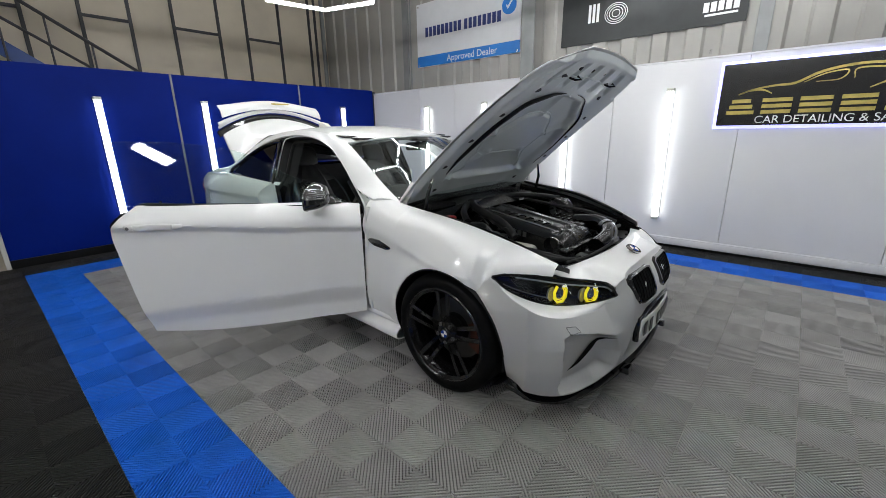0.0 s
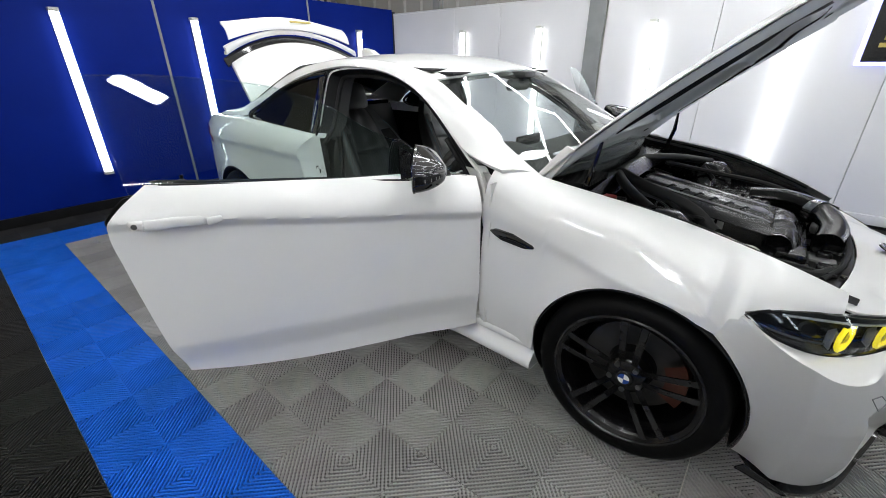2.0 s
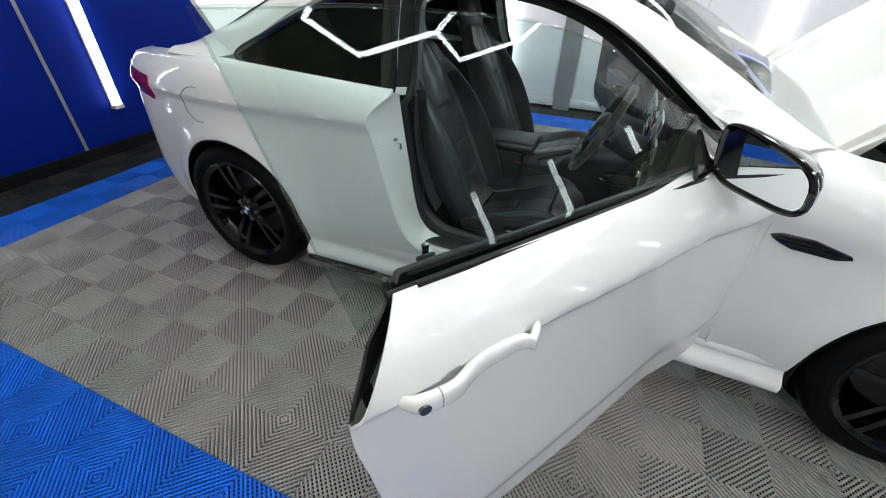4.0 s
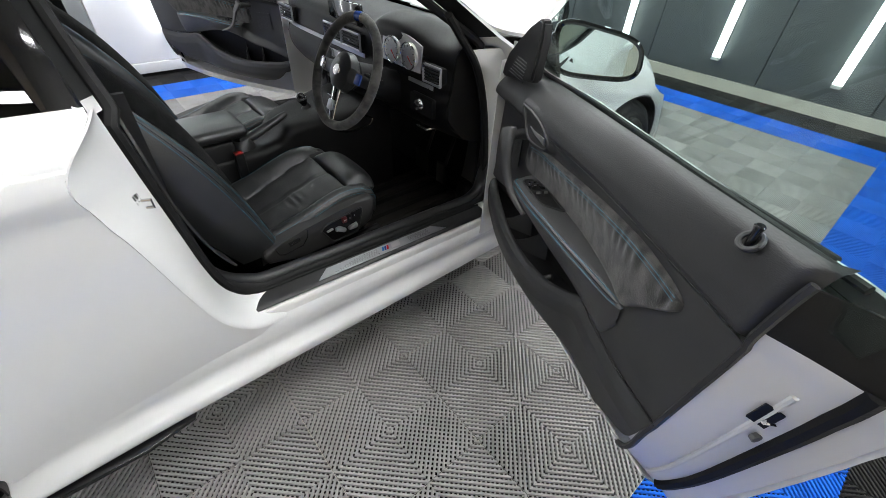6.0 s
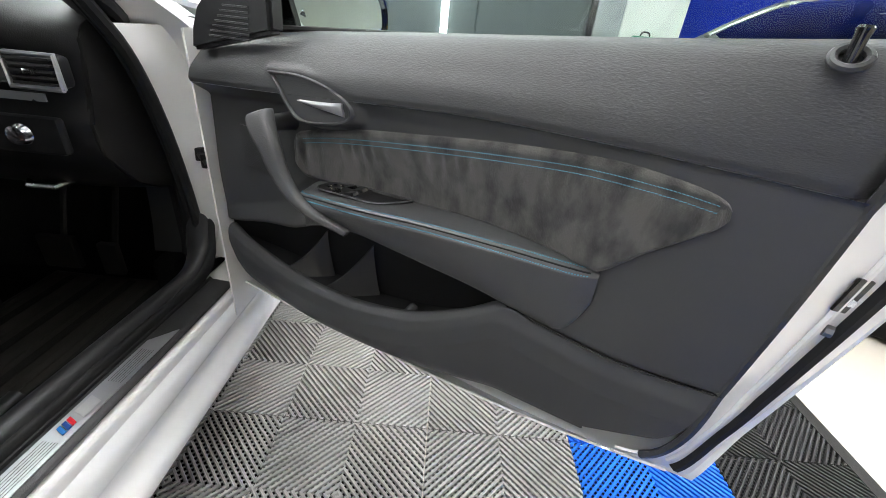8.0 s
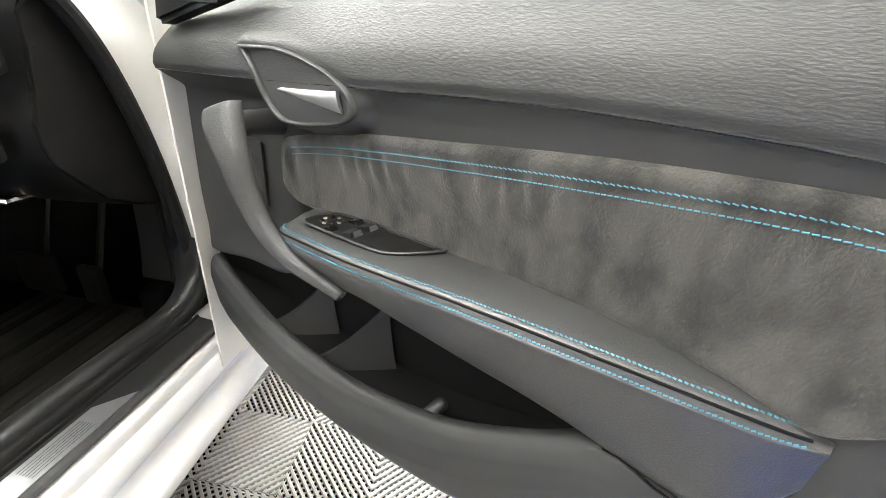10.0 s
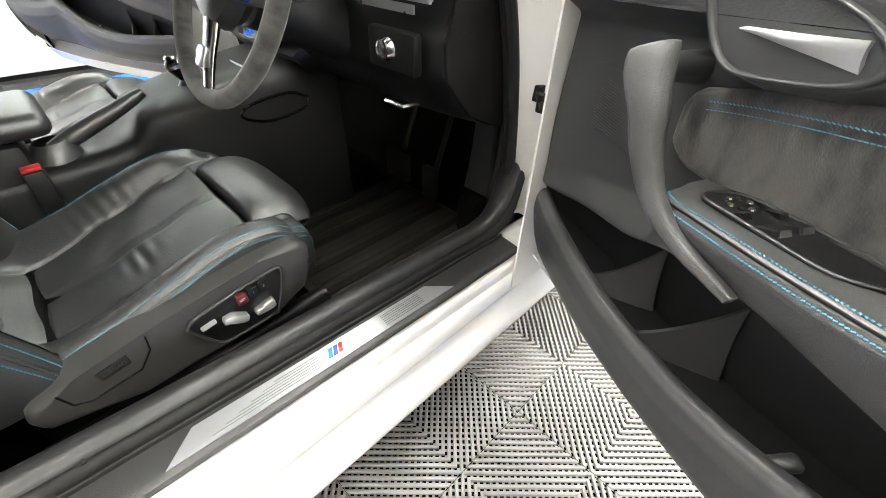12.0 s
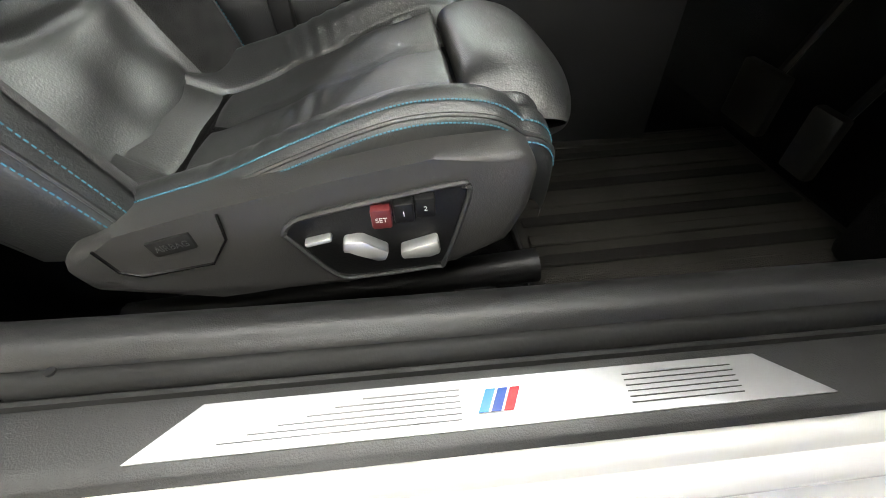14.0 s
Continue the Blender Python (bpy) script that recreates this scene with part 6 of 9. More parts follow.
def make_wheel(radius, width):
    """Five double spokes, black with machined faces, built round the y axis with its face towards -y."""
    w = part("wheel", b_lathe([(0.232, -width / 2 + 0.012), (0.246, -width / 2 + 0.002), (0.252, -width / 2 + 0.006), (0.243, -width / 2 + 0.03), (0.228, -width / 2 + 0.05), (0.222, 0.02), (0.24, width / 2 - 0.01), (0.250, width / 2)], 64), RIM_BLACK, car, "black alloy wheel with double spokes")
    s = width / 2
    part("tyre", b_lathe([(0.246, s - 0.01), (0.262, s), (radius - 0.03, s + 0.004), (radius - 0.008, s - 0.012), (radius, s - 0.035), (radius, 0), (radius, -s + 0.035), (radius - 0.008, -s + 0.012), (radius - 0.03, -s - 0.004), (0.275, -s - 0.006), (0.262, -s), (0.246, -s + 0.01)], 64), TYRE, w, "low-profile black tyre")
    part("rim_edge", b_lathe([(0.247, -s + 0.0), (0.252, -s - 0.004), (0.258, -s + 0.001), (0.252, -s + 0.008)], 64), RIM_GREY, w, "machined rim edge")
    part("brake_disc", b_lathe([(0.08, 0.0), (0.175, 0.0), (0.175, 0.028), (0.08, 0.028)], 48), DISC, w, "iron brake disc")
    part("disc_bell", b_lathe([(0.0, -0.03), (0.08, -0.03), (0.085, 0.0)], 32), RIM_BLACK, w)
    part("caliper", b_lathe([(0.12, -0.03), (0.19, -0.03), (0.19, 0.05), (0.12, 0.05)], 10, arc=0.16), ORANGE, w, "orange brake caliper").matrix_basis = pose(0, 0, 0, 0, 28, 0)
    for k in range(5):
        for sd in (1, -1):
            a = radians(90 + 72 * k)
            r0, r1 = 0.045, 0.243
            n0, n1 = 0.019, 0.034

            def sp(u, v, h):
                r = r0 + (r1 - r0) * u
                mid = (n0 + (n1 - n0) * u ** 0.8) * sd
                half = 0.0105 + 0.0035 * u
                t = mid + half * (2 * v - 1)
                rr = r if u < 0.99 else math.sqrt(max(0.0, r1 * r1 - t * t))
                x = rr * math.cos(a) - t * math.sin(a)
                z = rr * math.sin(a) + t * math.cos(a)
                y = -s + 0.010 + 0.030 * (1 - u) ** 1.5 + h
                return (x, y, z)
            bm = b_grid(lambda u, v: sp(u, v, 0.0), 10, 3, 0.0)
            bmesh.ops.solidify(bm, geom=bm.faces[:], thickness=0.030)
            part("spoke", bm, RIM_BLACK, w)
            part("spoke_face", b_grid(lambda u, v: sp(0.34 + 0.66 * u, 0.10 + 0.80 * v, -0.0025), 10, 2, 0.0015), RIM_GREY, w, "machined spoke face")
    part("hub", b_lathe([(0, -s + 0.030), (0.05, -s + 0.030), (0.07, -s + 0.045), (0.075, -s + 0.10)], 32), RIM_BLACK, w)
    for k in range(5):
        a = radians(54 + 72 * k)
        part("wheel_bolt", b_tube([(0.053 * math.cos(a), -s + 0.024, 0.053 * math.sin(a)), (0.053 * math.cos(a), -s + 0.045, 0.053 * math.sin(a))], 0.010, 6), STEEL, w)
    part("cap", b_lathe([(0, -s + 0.020), (0.026, -s + 0.021), (0.031, -s + 0.026), (0.032, -s + 0.035)], 32), BLACK_GLOSS, w, "wheel cap with enamel quarters")
    for k, m_ in enumerate((WHITE_MARK, BLUE_MARK, WHITE_MARK, BLUE_MARK)):
        seg = [(0, 0)] + [(0.02 * math.cos(math.pi / 2 * k + q * math.pi / 12), 0.02 * math.sin(math.pi / 2 * k + q * math.pi / 12)) for q in range(7)]
        part("cap_field", b_prism(seg, -s + 0.0185, -s + 0.0202, "y"), m_, w, smooth=False)
    return w


fw = make_wheel(0.327, 0.245)
fw.matrix_basis = pose(0, -0.772, 0.327, 0, 0, 0)
rw = make_wheel(0.334, 0.265)
rw.matrix_basis = pose(-2.693, -0.765, 0.334, 0, -14, 0)
for w, m_ in ((fw, pose(0, 0.772, 0.327, 0, 33, 180)), (rw, pose(-2.693, 0.765, 0.334, 0, 61, 180))):
    c = copy_thing(w, m_)
    c.parent = car
# ---- doors, standing open ----
DH = Vector((-0.636, -0.88))
SEAM = [(0.36, 0.786), (0.41, 0.797), (0.50, 0.813), (0.64, 0.832), (0.768, 0.846), (0.86, 0.853), (0.95, 0.851), (1.0, 0.846)]
OPEN = radians(54.3)
DD, DN = Vector((-math.cos(OPEN), -math.sin(OPEN))), Vector((-math.sin(OPEN), math.cos(OPEN)))


def dp(s, w, z):
    """Door point: s back from the hinge, w inwards from the outer skin, z up."""
    p = DH + DD * s + DN * w
    return (p.x, p.y, z)


def trim_w(s):
    return 0.227 - 0.1386 * s


def door_rear(z):
    return ease([(0.330, 1.126), (0.38, 1.138), (0.505, 1.168), (0.671, 1.200), (0.795, 1.221), (0.914, 1.234), (0.966, 1.197), (1.023, 1.132)], z)


def door_low(s):
    return ease([(0, 0.274), (0.3, 0.266), (0.54, 0.268), (0.75, 0.276), (0.94, 0.294), (1.13, 0.326)], s)


def door_top(s):
    return ease([(0, 0.938), (0.15, 0.951), (0.496, 0.967), (0.88, 0.985), (1.138, 1.000)], s)


def glass_w(s):
    return 0.125 - 0.085 * s


def skin_w(s, z):
    """How far the outer skin lies inwards: a shoulder crease, then a long soft swell towards the foot."""
    c = ease([(0, 0.815), (0.496, 0.848), (0.976, 0.900), (1.257, 0.914)], s)
    w = -0.090 * max(0, s) + 0.031 * smooth01((s - 0.02) / 0.30)
    k = max(0.0, min(1.0, (0.768 - z) / 0.36))
    w -= 0.012 * min(1, max(0, s) / 0.6) ** 0.8 * k * k * (3 - 2 * k) - 0.022 * smooth01((0.46 - z) / 0.12)
    if z >= c:
        t, top = (z - c) / 0.13, (door_top(s) - c) / 0.13
        mix = smooth01((s - 0.15) / 0.4)
        roll = (glass_w(s) - 0.012 - w - 0.018 * top) / top ** 1.9
        return w + 0.018 * t + ((0.080 + 0.095 * max(0, s)) * (1 - mix) + roll * mix) * t ** 1.9
    d = c - z
    w += 0.020 * math.exp(-((s - 1.010) / 0.065) ** 4 - ((z - 0.902) / 0.026) ** 2)
    return w + 0.022 * min(1, d / 0.03) * math.exp(-d * 7.0)


def trim_front(z):
    return ease([(0.40, 0.32), (0.425, 0.24), (0.47, 0.18), (0.53, 0.135), (0.60, 0.112), (0.70, 0.10), (0.80, 0.108), (0.92, 0.12)], z)


def trim_rear(z):
    return ease([(0.40, 0.95), (0.435, 1.01), (0.46, 1.045), (0.52, 1.068), (0.62, 1.08), (0.78, 1.098), (0.91, 1.11), (1.02, 1.12)], z)


def trim_top(s):
    return ease([(0.1, 0.925), (0.25, 0.948), (0.5, 0.968), (0.9, 0.994), (1.12, 1.012)], s)


REC = [(0.08, -0.030), (0.33, -0.030), (0.45, -0.038), (0.60, -0.038), (0.80, -0.022), (0.92, -0.004), (1.0, 0.004), (1.14, 0.004)]
CREASE = [(0.08, 0.848), (0.34, 0.862), (0.52, 0.874), (0.70, 0.885), (0.90, 0.884), (1.14, 0.876)]
LIP = [(0.08, 0.550), (0.12, 0.535), (0.18, 0.520), (0.26, 0.513), (0.38, 0.506), (0.50, 0.508), (0.60, 0.524), (0.66, 0.543), (0.73, 0.578), (0.792, 0.617), (0.84, 0.610), (0.95, 0.602), (1.02, 0.606), (1.09, 0.615)]
LOW = [(0.08, 0.553), (0.12, 0.552), (0.25, 0.588), (0.35, 0.612), (0.44, 0.650), (0.525, 0.666), (0.61, 0.657), (0.70, 0.641), (0.76, 0.627), (0.792, 0.619), (0.84, 0.6125), (0.95, 0.6045), (1.02, 0.6085), (1.09, 0.6175)]
LIP_H = [(0.08, -0.027), (0.20, -0.005), (0.35, 0.015), (0.50, 0.019), (0.65, 0.010), (0.792, -0.007), (0.95, -0.003), (1.09, 0.0)]
LOW_H = [(0.08, -0.032), (0.30, -0.012), (0.45, 0.016), (0.53, 0.022), (0.65, 0.012), (0.792, -0.009), (0.95, -0.004), (1.09, 0.001)]
BEZEL = [(0.333, 0.896), (0.40, 0.898), (0.452, 0.890), (0.492, 0.876), (0.511, 0.860), (0.509, 0.846), (0.484, 0.834), (0.42, 0.824), (0.390, 0.828), (0.368, 0.848), (0.350, 0.876)]


LEAN_TOP = [(0.34, 1.0), (0.42, 0.7), (0.50, 0.35), (0.60, 0.22), (1.1, 0.22)]


def smooth01(x):
    x = max(0.0, min(1.0, x))
    return x * x * (3 - 2 * x)


def scoop_h(s, z):
    """Depth of the leaning scoop that holds the suede insert."""
    zc = ease(CREASE, s)
    f = smooth01((z - 0.735) / max(0.05, zc - 0.02 - 0.735))
    return ease(REC, s) * (1 + (lerp(LEAN_TOP, s) - 1) * f)


def top_lean(s, f):
    """Share of the way to the glass at a share f of the height of the grained top."""
    soft = ease([(0, 0.0), (0.3, 0.08), (0.55, 0.26), (0.78, 0.48), (0.94, 0.74), (1.0, 1.0)], f)
    box = ease([(0, 0.0), (0.3, 0.04), (0.55, 0.11), (0.78, 0.24), (0.94, 0.50), (1.0, 1.0)], f)
    k = smooth01((s - 0.80) / 0.25)
    return soft + (box - soft) * k


def relief(s, z):
    """How far the trim stands out from its plane towards the cabin."""
    zc, zl = ease(CREASE, s), ease(LOW, s)
    lip = ease(LIP, s)
    if z >= zc:
        k = smooth01((z - zc) / 0.012)
        deep = trim_w(s) - glass_w(s) - 0.012
        f = (z - zc) / max(0.03, trim_top(s) - zc)
        h = 0.003 * k - deep * top_lean(s, f)
    elif z >= zl:
        h = scoop_h(s, z) * smooth01((zc - z) / 0.026) - 0.004 * smooth01((zc - z) / 0.006)
        k = 1 - smooth01((z - zl) / 0.05)
        h += (ease(LOW_H, s) - h) * k
    else:
        t = max(0.0, (lip - z) / 0.06)
        h = ease(LIP_H, s) + 0.006 * smooth01(t * 2) - 0.010 * max(0.0, t - 1)
        if z < 0.45:
            h -= 0.03 * ((0.45 - z) / 0.05) ** 2
    near = 1.0 if inside(BEZEL, s, z) else max(0.0, 1 - edge_dist(BEZEL, s, z) / 0.014)
    if near and z > 0.78:
        h += (-0.001 - h) * smooth01(near)
    return h


def tp(s, z, h=0.0):
    return dp(s, trim_w(s) + relief(s, z) + h, z)


def skin_fn(u, v):
    z = 0.367 + 0.656 * v
    s = door_rear(min(z, 1.023)) * u - 0.005
    z0 = door_low(s)
    zz = z0 + (door_top(s) - z0) * v
    return dp(s, skin_w(s, zz), zz)


def door_parts(flip):
    def p(name, bm, material, parent, label="", smooth=True, angle=40):
        return part(name, mirrored(bm) if flip else bm, material, parent, label, smooth, angle)
    door = p("door", b_grid(skin_fn, 110, 90, 0.004), WHITE_PAINT, car, "white open front door")
    # rear shut face, foot and front edge
    def shut(u, v):
        z = 0.334 + (0.972 - 0.334) * v
        so, wo = door_rear(z) - 0.006, skin_w(1.17, z) + 0.004
        zi = 0.43 + (0.985 - 0.43) * v
        si = trim_rear(zi)
        wi = trim_w(si) + relief(si, zi) - 0.004
        s = so + (si - so) * (u ** 1.2) - 0.012 * math.sin(math.pi * u)
        return dp(s, wo + (wi - wo) * u, z + (zi - z) * u)
    p("shut_face", b_grid(shut, 24, 90, 0.004, mats=lambda u, v: 1 if v > 0.86 else 0), [JAMB, BLACK_PLASTIC], door, "white door end face")
    p("shut_seal", b_tube([Vector(shut(0.27, 0.02 + 0.84 * k / 40)) + Vector((*(DD * -0.002), 0)) for k in range(41)], 0.012, 8), RUBBER, door, "black rubber seal")
    p("shut_step", b_tube([Vector(shut(0.52, 0.04 + 0.70 * k / 30)) + Vector((*(DD * 0.001), 0)) for k in range(31)], 0.005, 8), JAMB, door)
    p("foot", b_grid(lambda u, v: (lambda s: dp(s, skin_w(s, 0.34) + 0.008 + (trim_w(s) - 0.07 - skin_w(s, 0.34)) * v, door_low(s) + 0.004 + 0.07 * v))(0.01 + 1.07 * u), 20, 3, 0.004), JAMB, door)
    p("hinge_face", b_grid(lambda u, v: dp(-0.004 + 0.11 * u, skin_w(0, 0.28 + 0.66 * v) + (trim_w(0.1) - 0.01 - skin_w(0, 0.28 + 0.66 * v)) * u, 0.28 + 0.66 * v), 4, 12, 0.004), JAMB, door)
    # latch
    lc = Vector(shut(0.50, 0.64))
    ax = Vector((DD.x, DD.y, 0))
    bx = Vector((DN.x, DN.y, 0))
    bm = b_grid(lambda u, v: Vector(shut(0.47 + 0.15 * u, 0.600 + 0.075 * v)) + ax * 0.0065, 3, 3, 0.003)
    latch = p("latch", bm, BLACK_PLASTIC, door, "black door latch")
    p("latch_fork", b_tube([lc + ax * 0.003 + bx * 0.004 + Vector((0, 0, -0.008)), lc + ax * 0.006 - bx * 0.020 + Vector((0, 0, -0.014))], 0.005, 8), CHROME, door)
    for dz, db in ((0.06, -0.02), (-0.055, -0.01), (0.0, -0.05)):
        q = lc + bx * db + Vector((0, 0, dz))
        p("screw", b_tube([q + ax * 0.0, q + ax * 0.008], 0.008, 8), STEEL, door)
    # trim: grained top, smooth middle, pocket wall below
    def upper(u, v):
        s = 0.112 + 1.005 * u
        zc = ease(CREASE, s)
        f = ease([(0, 0.0), (0.25, 0.3), (0.45, 0.55), (0.62, 0.78), (0.78, 0.94), (1, 1.0)], v)
        z = zc + (trim_top(s) - zc) * f
        fh = top_lean(s, f)
        end = 0.02 * max(0.0, (u - 0.985) / 0.015)
        base = trim_w(s) + 0.003 * smooth01(v / 0.08)
        deep = trim_w(s) - glass_w(s) - 0.012
        near = 1.0 if inside(BEZEL, s, z) else max(0.0, 1 - edge_dist(BEZEL, s, z) / 0.014)
        w = base - deep * fh
        w += (trim_w(s) - 0.001 - w) * smooth01(near)
        return dp(s + (trim_rear(z) - 1.117) * smooth01((u - 0.8) / 0.2), w - end, z)
    panel = p("door_trim", b_grid(upper, 160, 50, 0.004), DOOR_SKIN, door, "charcoal grained vinyl door trim", angle=60)

    def middle(u, v):
        zn = 0.60 + 0.27 * v
        s0, s1 = trim_front(zn), trim_rear(zn)
        s = s0 + (s1 - s0) * u
        zl, zc = ease(LOW, s), ease(CREASE, s)
        if v < 0.06:
            return dp(s, trim_w(s) + relief(s, zl + 0.0005) - 0.05 * (1 - v / 0.06), zl + 0.012 * (1 - v / 0.06) ** 2)
        z = zl + 0.0005 + (zc - zl - 0.001) * (v - 0.06) / 0.94
        return tp(s, z)
    p("trim_middle", b_grid(middle, 160, 70, 0.0), DOOR_LOW, door, "charcoal door trim middle", angle=60)

    def wall(u, v):
        zn = 0.392 + 0.20 * min(1, v / 0.8)
        s0, s1 = trim_front(zn), trim_rear(zn)
        s = s0 + (s1 - s0) * u
        lip = ease(LIP, s)
        low = 0.392 + 0.062 * smooth01((s - 0.45) / 0.62)
        k = smooth01((s - 0.09) / 0.03) * smooth01((0.80 - s) / 0.03)
        if v < 0.8:
            z = low + (lip - low) * (v / 0.8)
            r = 0.010 * k * max(0.0, v / 0.8 - 0.93) / 0.07
            return dp(s, trim_w(s) + relief(s, min(z, lip - 0.0005)) - r * r * 60, z)
        t = (v - 0.8) / 0.2
        a = min(1.0, t / 0.35) * math.pi
        hh = ease(LIP_H, s) - 0.006 - (0.016 * k + 0.002) * (1 - math.cos(a)) / 2
        zz = lip + 0.005 * k * math.sin(a)
        if t > 0.35:
            zz -= (0.055 * k + 0.004) * (t - 0.35) / 0.65
        return dp(s, trim_w(s) + hh, zz)
    p("pocket_wall", b_grid(wall, 140, 64, 0.0), DOOR_LOW, door, "charcoal door pocket wall", angle=60)
    p("trim_edge", b_tube([Vector(dp(trim_rear(z) + 0.001, trim_w(trim_rear(z)) + relief(trim_rear(z) - 0.004, z) - 0.004, z)) for z in [0.45 + 0.54 * k / 40 for k in range(41)]], 0.006, 6), TRIM_HARD, door)
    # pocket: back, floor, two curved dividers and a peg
    # back and floor carry the pocket's shade in their colour
    p("pocket_back", b_grid(lambda u, v: (lambda s: dp(s, trim_w(s) - 0.092 + 0.045 * abs(2 * u - 1) ** 6, ease(LIP, s) - 0.06 + (ease(LOW, s) + 0.075 - ease(LIP, s)) * v))(0.10 + 0.70 * u), 40, 6, 0.003), POCKET_SHADE, door, "pocket back with shade painted in")
    p("pocket_floor", b_grid(lambda u, v: (lambda s: dp(s, trim_w(s) - 0.095 + (0.085 + ease(LIP_H, s)) * v, ease(LIP, s) - 0.034 + 0.012 * v * v))(0.11 + 0.67 * u), 40, 4, 0.003), POCKET_SHADE, door)
    for s0, lean, tall in ((0.315, 0.035, 0.072), (0.425, 0.05, 0.085)):
        def div(u, v, s0=s0, lean=lean, tall=tall):
            lip = ease(LIP, s0)
            front = trim_w(s0) + ease(LIP_H, s0) - 0.014
            t = 2 * abs(v - 0.5)
            top = lip - 0.002 + tall * u ** 2.0
            z = lip - 0.04 + (top - lip + 0.04) * (1 - t ** 1.3)
            side = math.copysign(1, v - 0.5) * (0.003 + (0.008 + 0.016 * (v > 0.5)) * t ** 2.2)
            return dp(s0 + lean * u ** 1.4 + side, front - (front - trim_w(s0) + 0.090) * u, z)
        p("pocket_divider", b_grid(div, 16, 24, 0.0), DOOR_LOW, door, "curved pocket divider", angle=70)
    p("pocket_peg", b_tube([dp(0.600, trim_w(0.6) - 0.004, 0.488), dp(0.606, trim_w(0.6) - 0.022, 0.506), dp(0.613, trim_w(0.6) - 0.040, 0.520), dp(0.614, trim_w(0.6) - 0.043, 0.523)], [0.009, 0.009, 0.0095, 0.006], 12), DOOR_LOW, door)
    p("trim_seam", b_tube([Vector(tp(s, ease(LIP, s) + 0.0012, 0.0006)) for s in [0.795 + 0.288 * k / 20 for k in range(21)]], 0.0014, 5), BLACK_GLOSS, door)
    # suede insert in its scoop, gathered along the double seam
    def pad(u, v):
        s = 0.340 + 0.672 * u
        top = ease([(0.34, 0.776), (0.348, 0.789), (0.362, 0.799), (0.49, 0.827), (0.63, 0.846), (0.73, 0.858), (0.80, 0.864), (0.89, 0.868), (0.95, 0.863), (0.985, 0.857), (1.005, 0.849), (1.014, 0.837)], s)
        low = ease([(0.34, 0.74), (0.37, 0.715), (0.45, 0.716), (0.60, 0.722), (0.75, 0.730), (0.85, 0.727), (0.90, 0.722), (0.95, 0.770), (1.0, 0.815), (1.014, 0.832)], s)
        z = low + (top - low) * v
        zs = ease(SEAM, s)
        gather = math.exp(-((z - zs + 0.004) / 0.007) ** 2)
        soft = 0.0016 * math.sin(s * 210 + 2.2 * math.sin(s * 37)) * math.exp(-((z - zs + 0.018) / 0.018) ** 2)
        rim = min(1.0, min(u, 1 - u) / 0.02, min(v, 1 - v) / 0.08)
        return dp(s, trim_w(s) + scoop_h(s, z) - 0.002 + 0.007 * math.sqrt(max(0, rim)) - 0.0022 * gather + soft, z)
    p("suede_pad", b_grid(pad, 220, 40, 0.003), SUEDE, door, "charcoal suede door insert", angle=70)

    def seam_row(off, n, slant):
        bm = bmesh.new()
        for k in range(n):
            s = 0.372 + 0.628 * k / n
            z = ease(SEAM, s) + off
            w = trim_w(s) + scoop_h(s, z) + 0.0050
            b_tube([dp(s, w, z), dp(s + 0.0031, w, z + slant)], 0.00055, 4, bm)
        return bm
    p("stitching", seam_row(0.0, 150, -0.0005), THREAD, door, "teal double stitching")
    p("stitching", seam_row(-0.0085, 150, 0.0005), THREAD, door, "teal double stitching")
    # armrest: flat top with a stitched edge, then a tall face falling to the pocket
    def arm(u, v):
        s = 0.400 + 0.508 * u
        out = ease([(0.40, 0.006), (0.408, 0.022), (0.425, 0.034), (0.45, 0.038), (0.55, 0.043), (0.68, 0.037), (0.77, 0.026), (0.845, 0.013), (0.89, 0.003), (0.908, -0.004)], s)
        back = ease(REC, s) - 0.002
        zt = ease([(0.40, 0.716), (0.45, 0.722), (0.58, 0.727), (0.70, 0.735), (0.80, 0.733), (0.90, 0.724)], s)
        ze = ease([(0.40, 0.704), (0.43, 0.710), (0.57, 0.722), (0.68, 0.729), (0.78, 0.728), (0.85, 0.724), (0.908, 0.720)], s)
        zl = ease(LOW, s) - 0.002
        hl = ease(LOW_H, s) - 0.002
        m = math.sin(math.pi / 2 * min(1, (1 - u) / 0.10 + 0.25)) if u > 0.92 else 1.0
        sec = [(back, zt), (back + (out - back) * 0.5, zt + (ze - zt) * 0.35 + 0.001), (out - 0.012, ze + 0.0035), (out - 0.004, ze + 0.0010), (out, ze - 0.006), (out + 0.001, ze - 0.014), (out - 0.35 * (out - hl), ze + (zl - ze) * 0.55), (hl + 0.001, zl + 0.004), (hl - 0.02, zl + 0.003)]
        a = v * (len(sec) - 1)
        h, z = [ease([(i, q[j]) for i, q in enumerate(sec)], a) for j in (0, 1)]
        return dp(s, trim_w(s) + h, ze + (z - ze) * m)
    p("armrest", b_grid(arm, 80, 48, 0.0), LEATHER_ARM, door, "black leather armrest with teal stitching", angle=70)
    for v0, sl in ((0.285, 0.006), (0.50, -0.006)):
        bm = bmesh.new()
        for k in range(140):
            a, b = Vector(arm(0.015 + 0.965 * k / 140, v0 - sl)), Vector(arm(0.015 + 0.965 * (k + 0.6) / 140, v0 + sl))
            o = Vector((DN.x * 0.7, DN.y * 0.7, 0.7)) * 0.0008
            b_tube([a + o, b + o], 0.0009, 4, bm)
        p("stitching", bm, THREAD, door)
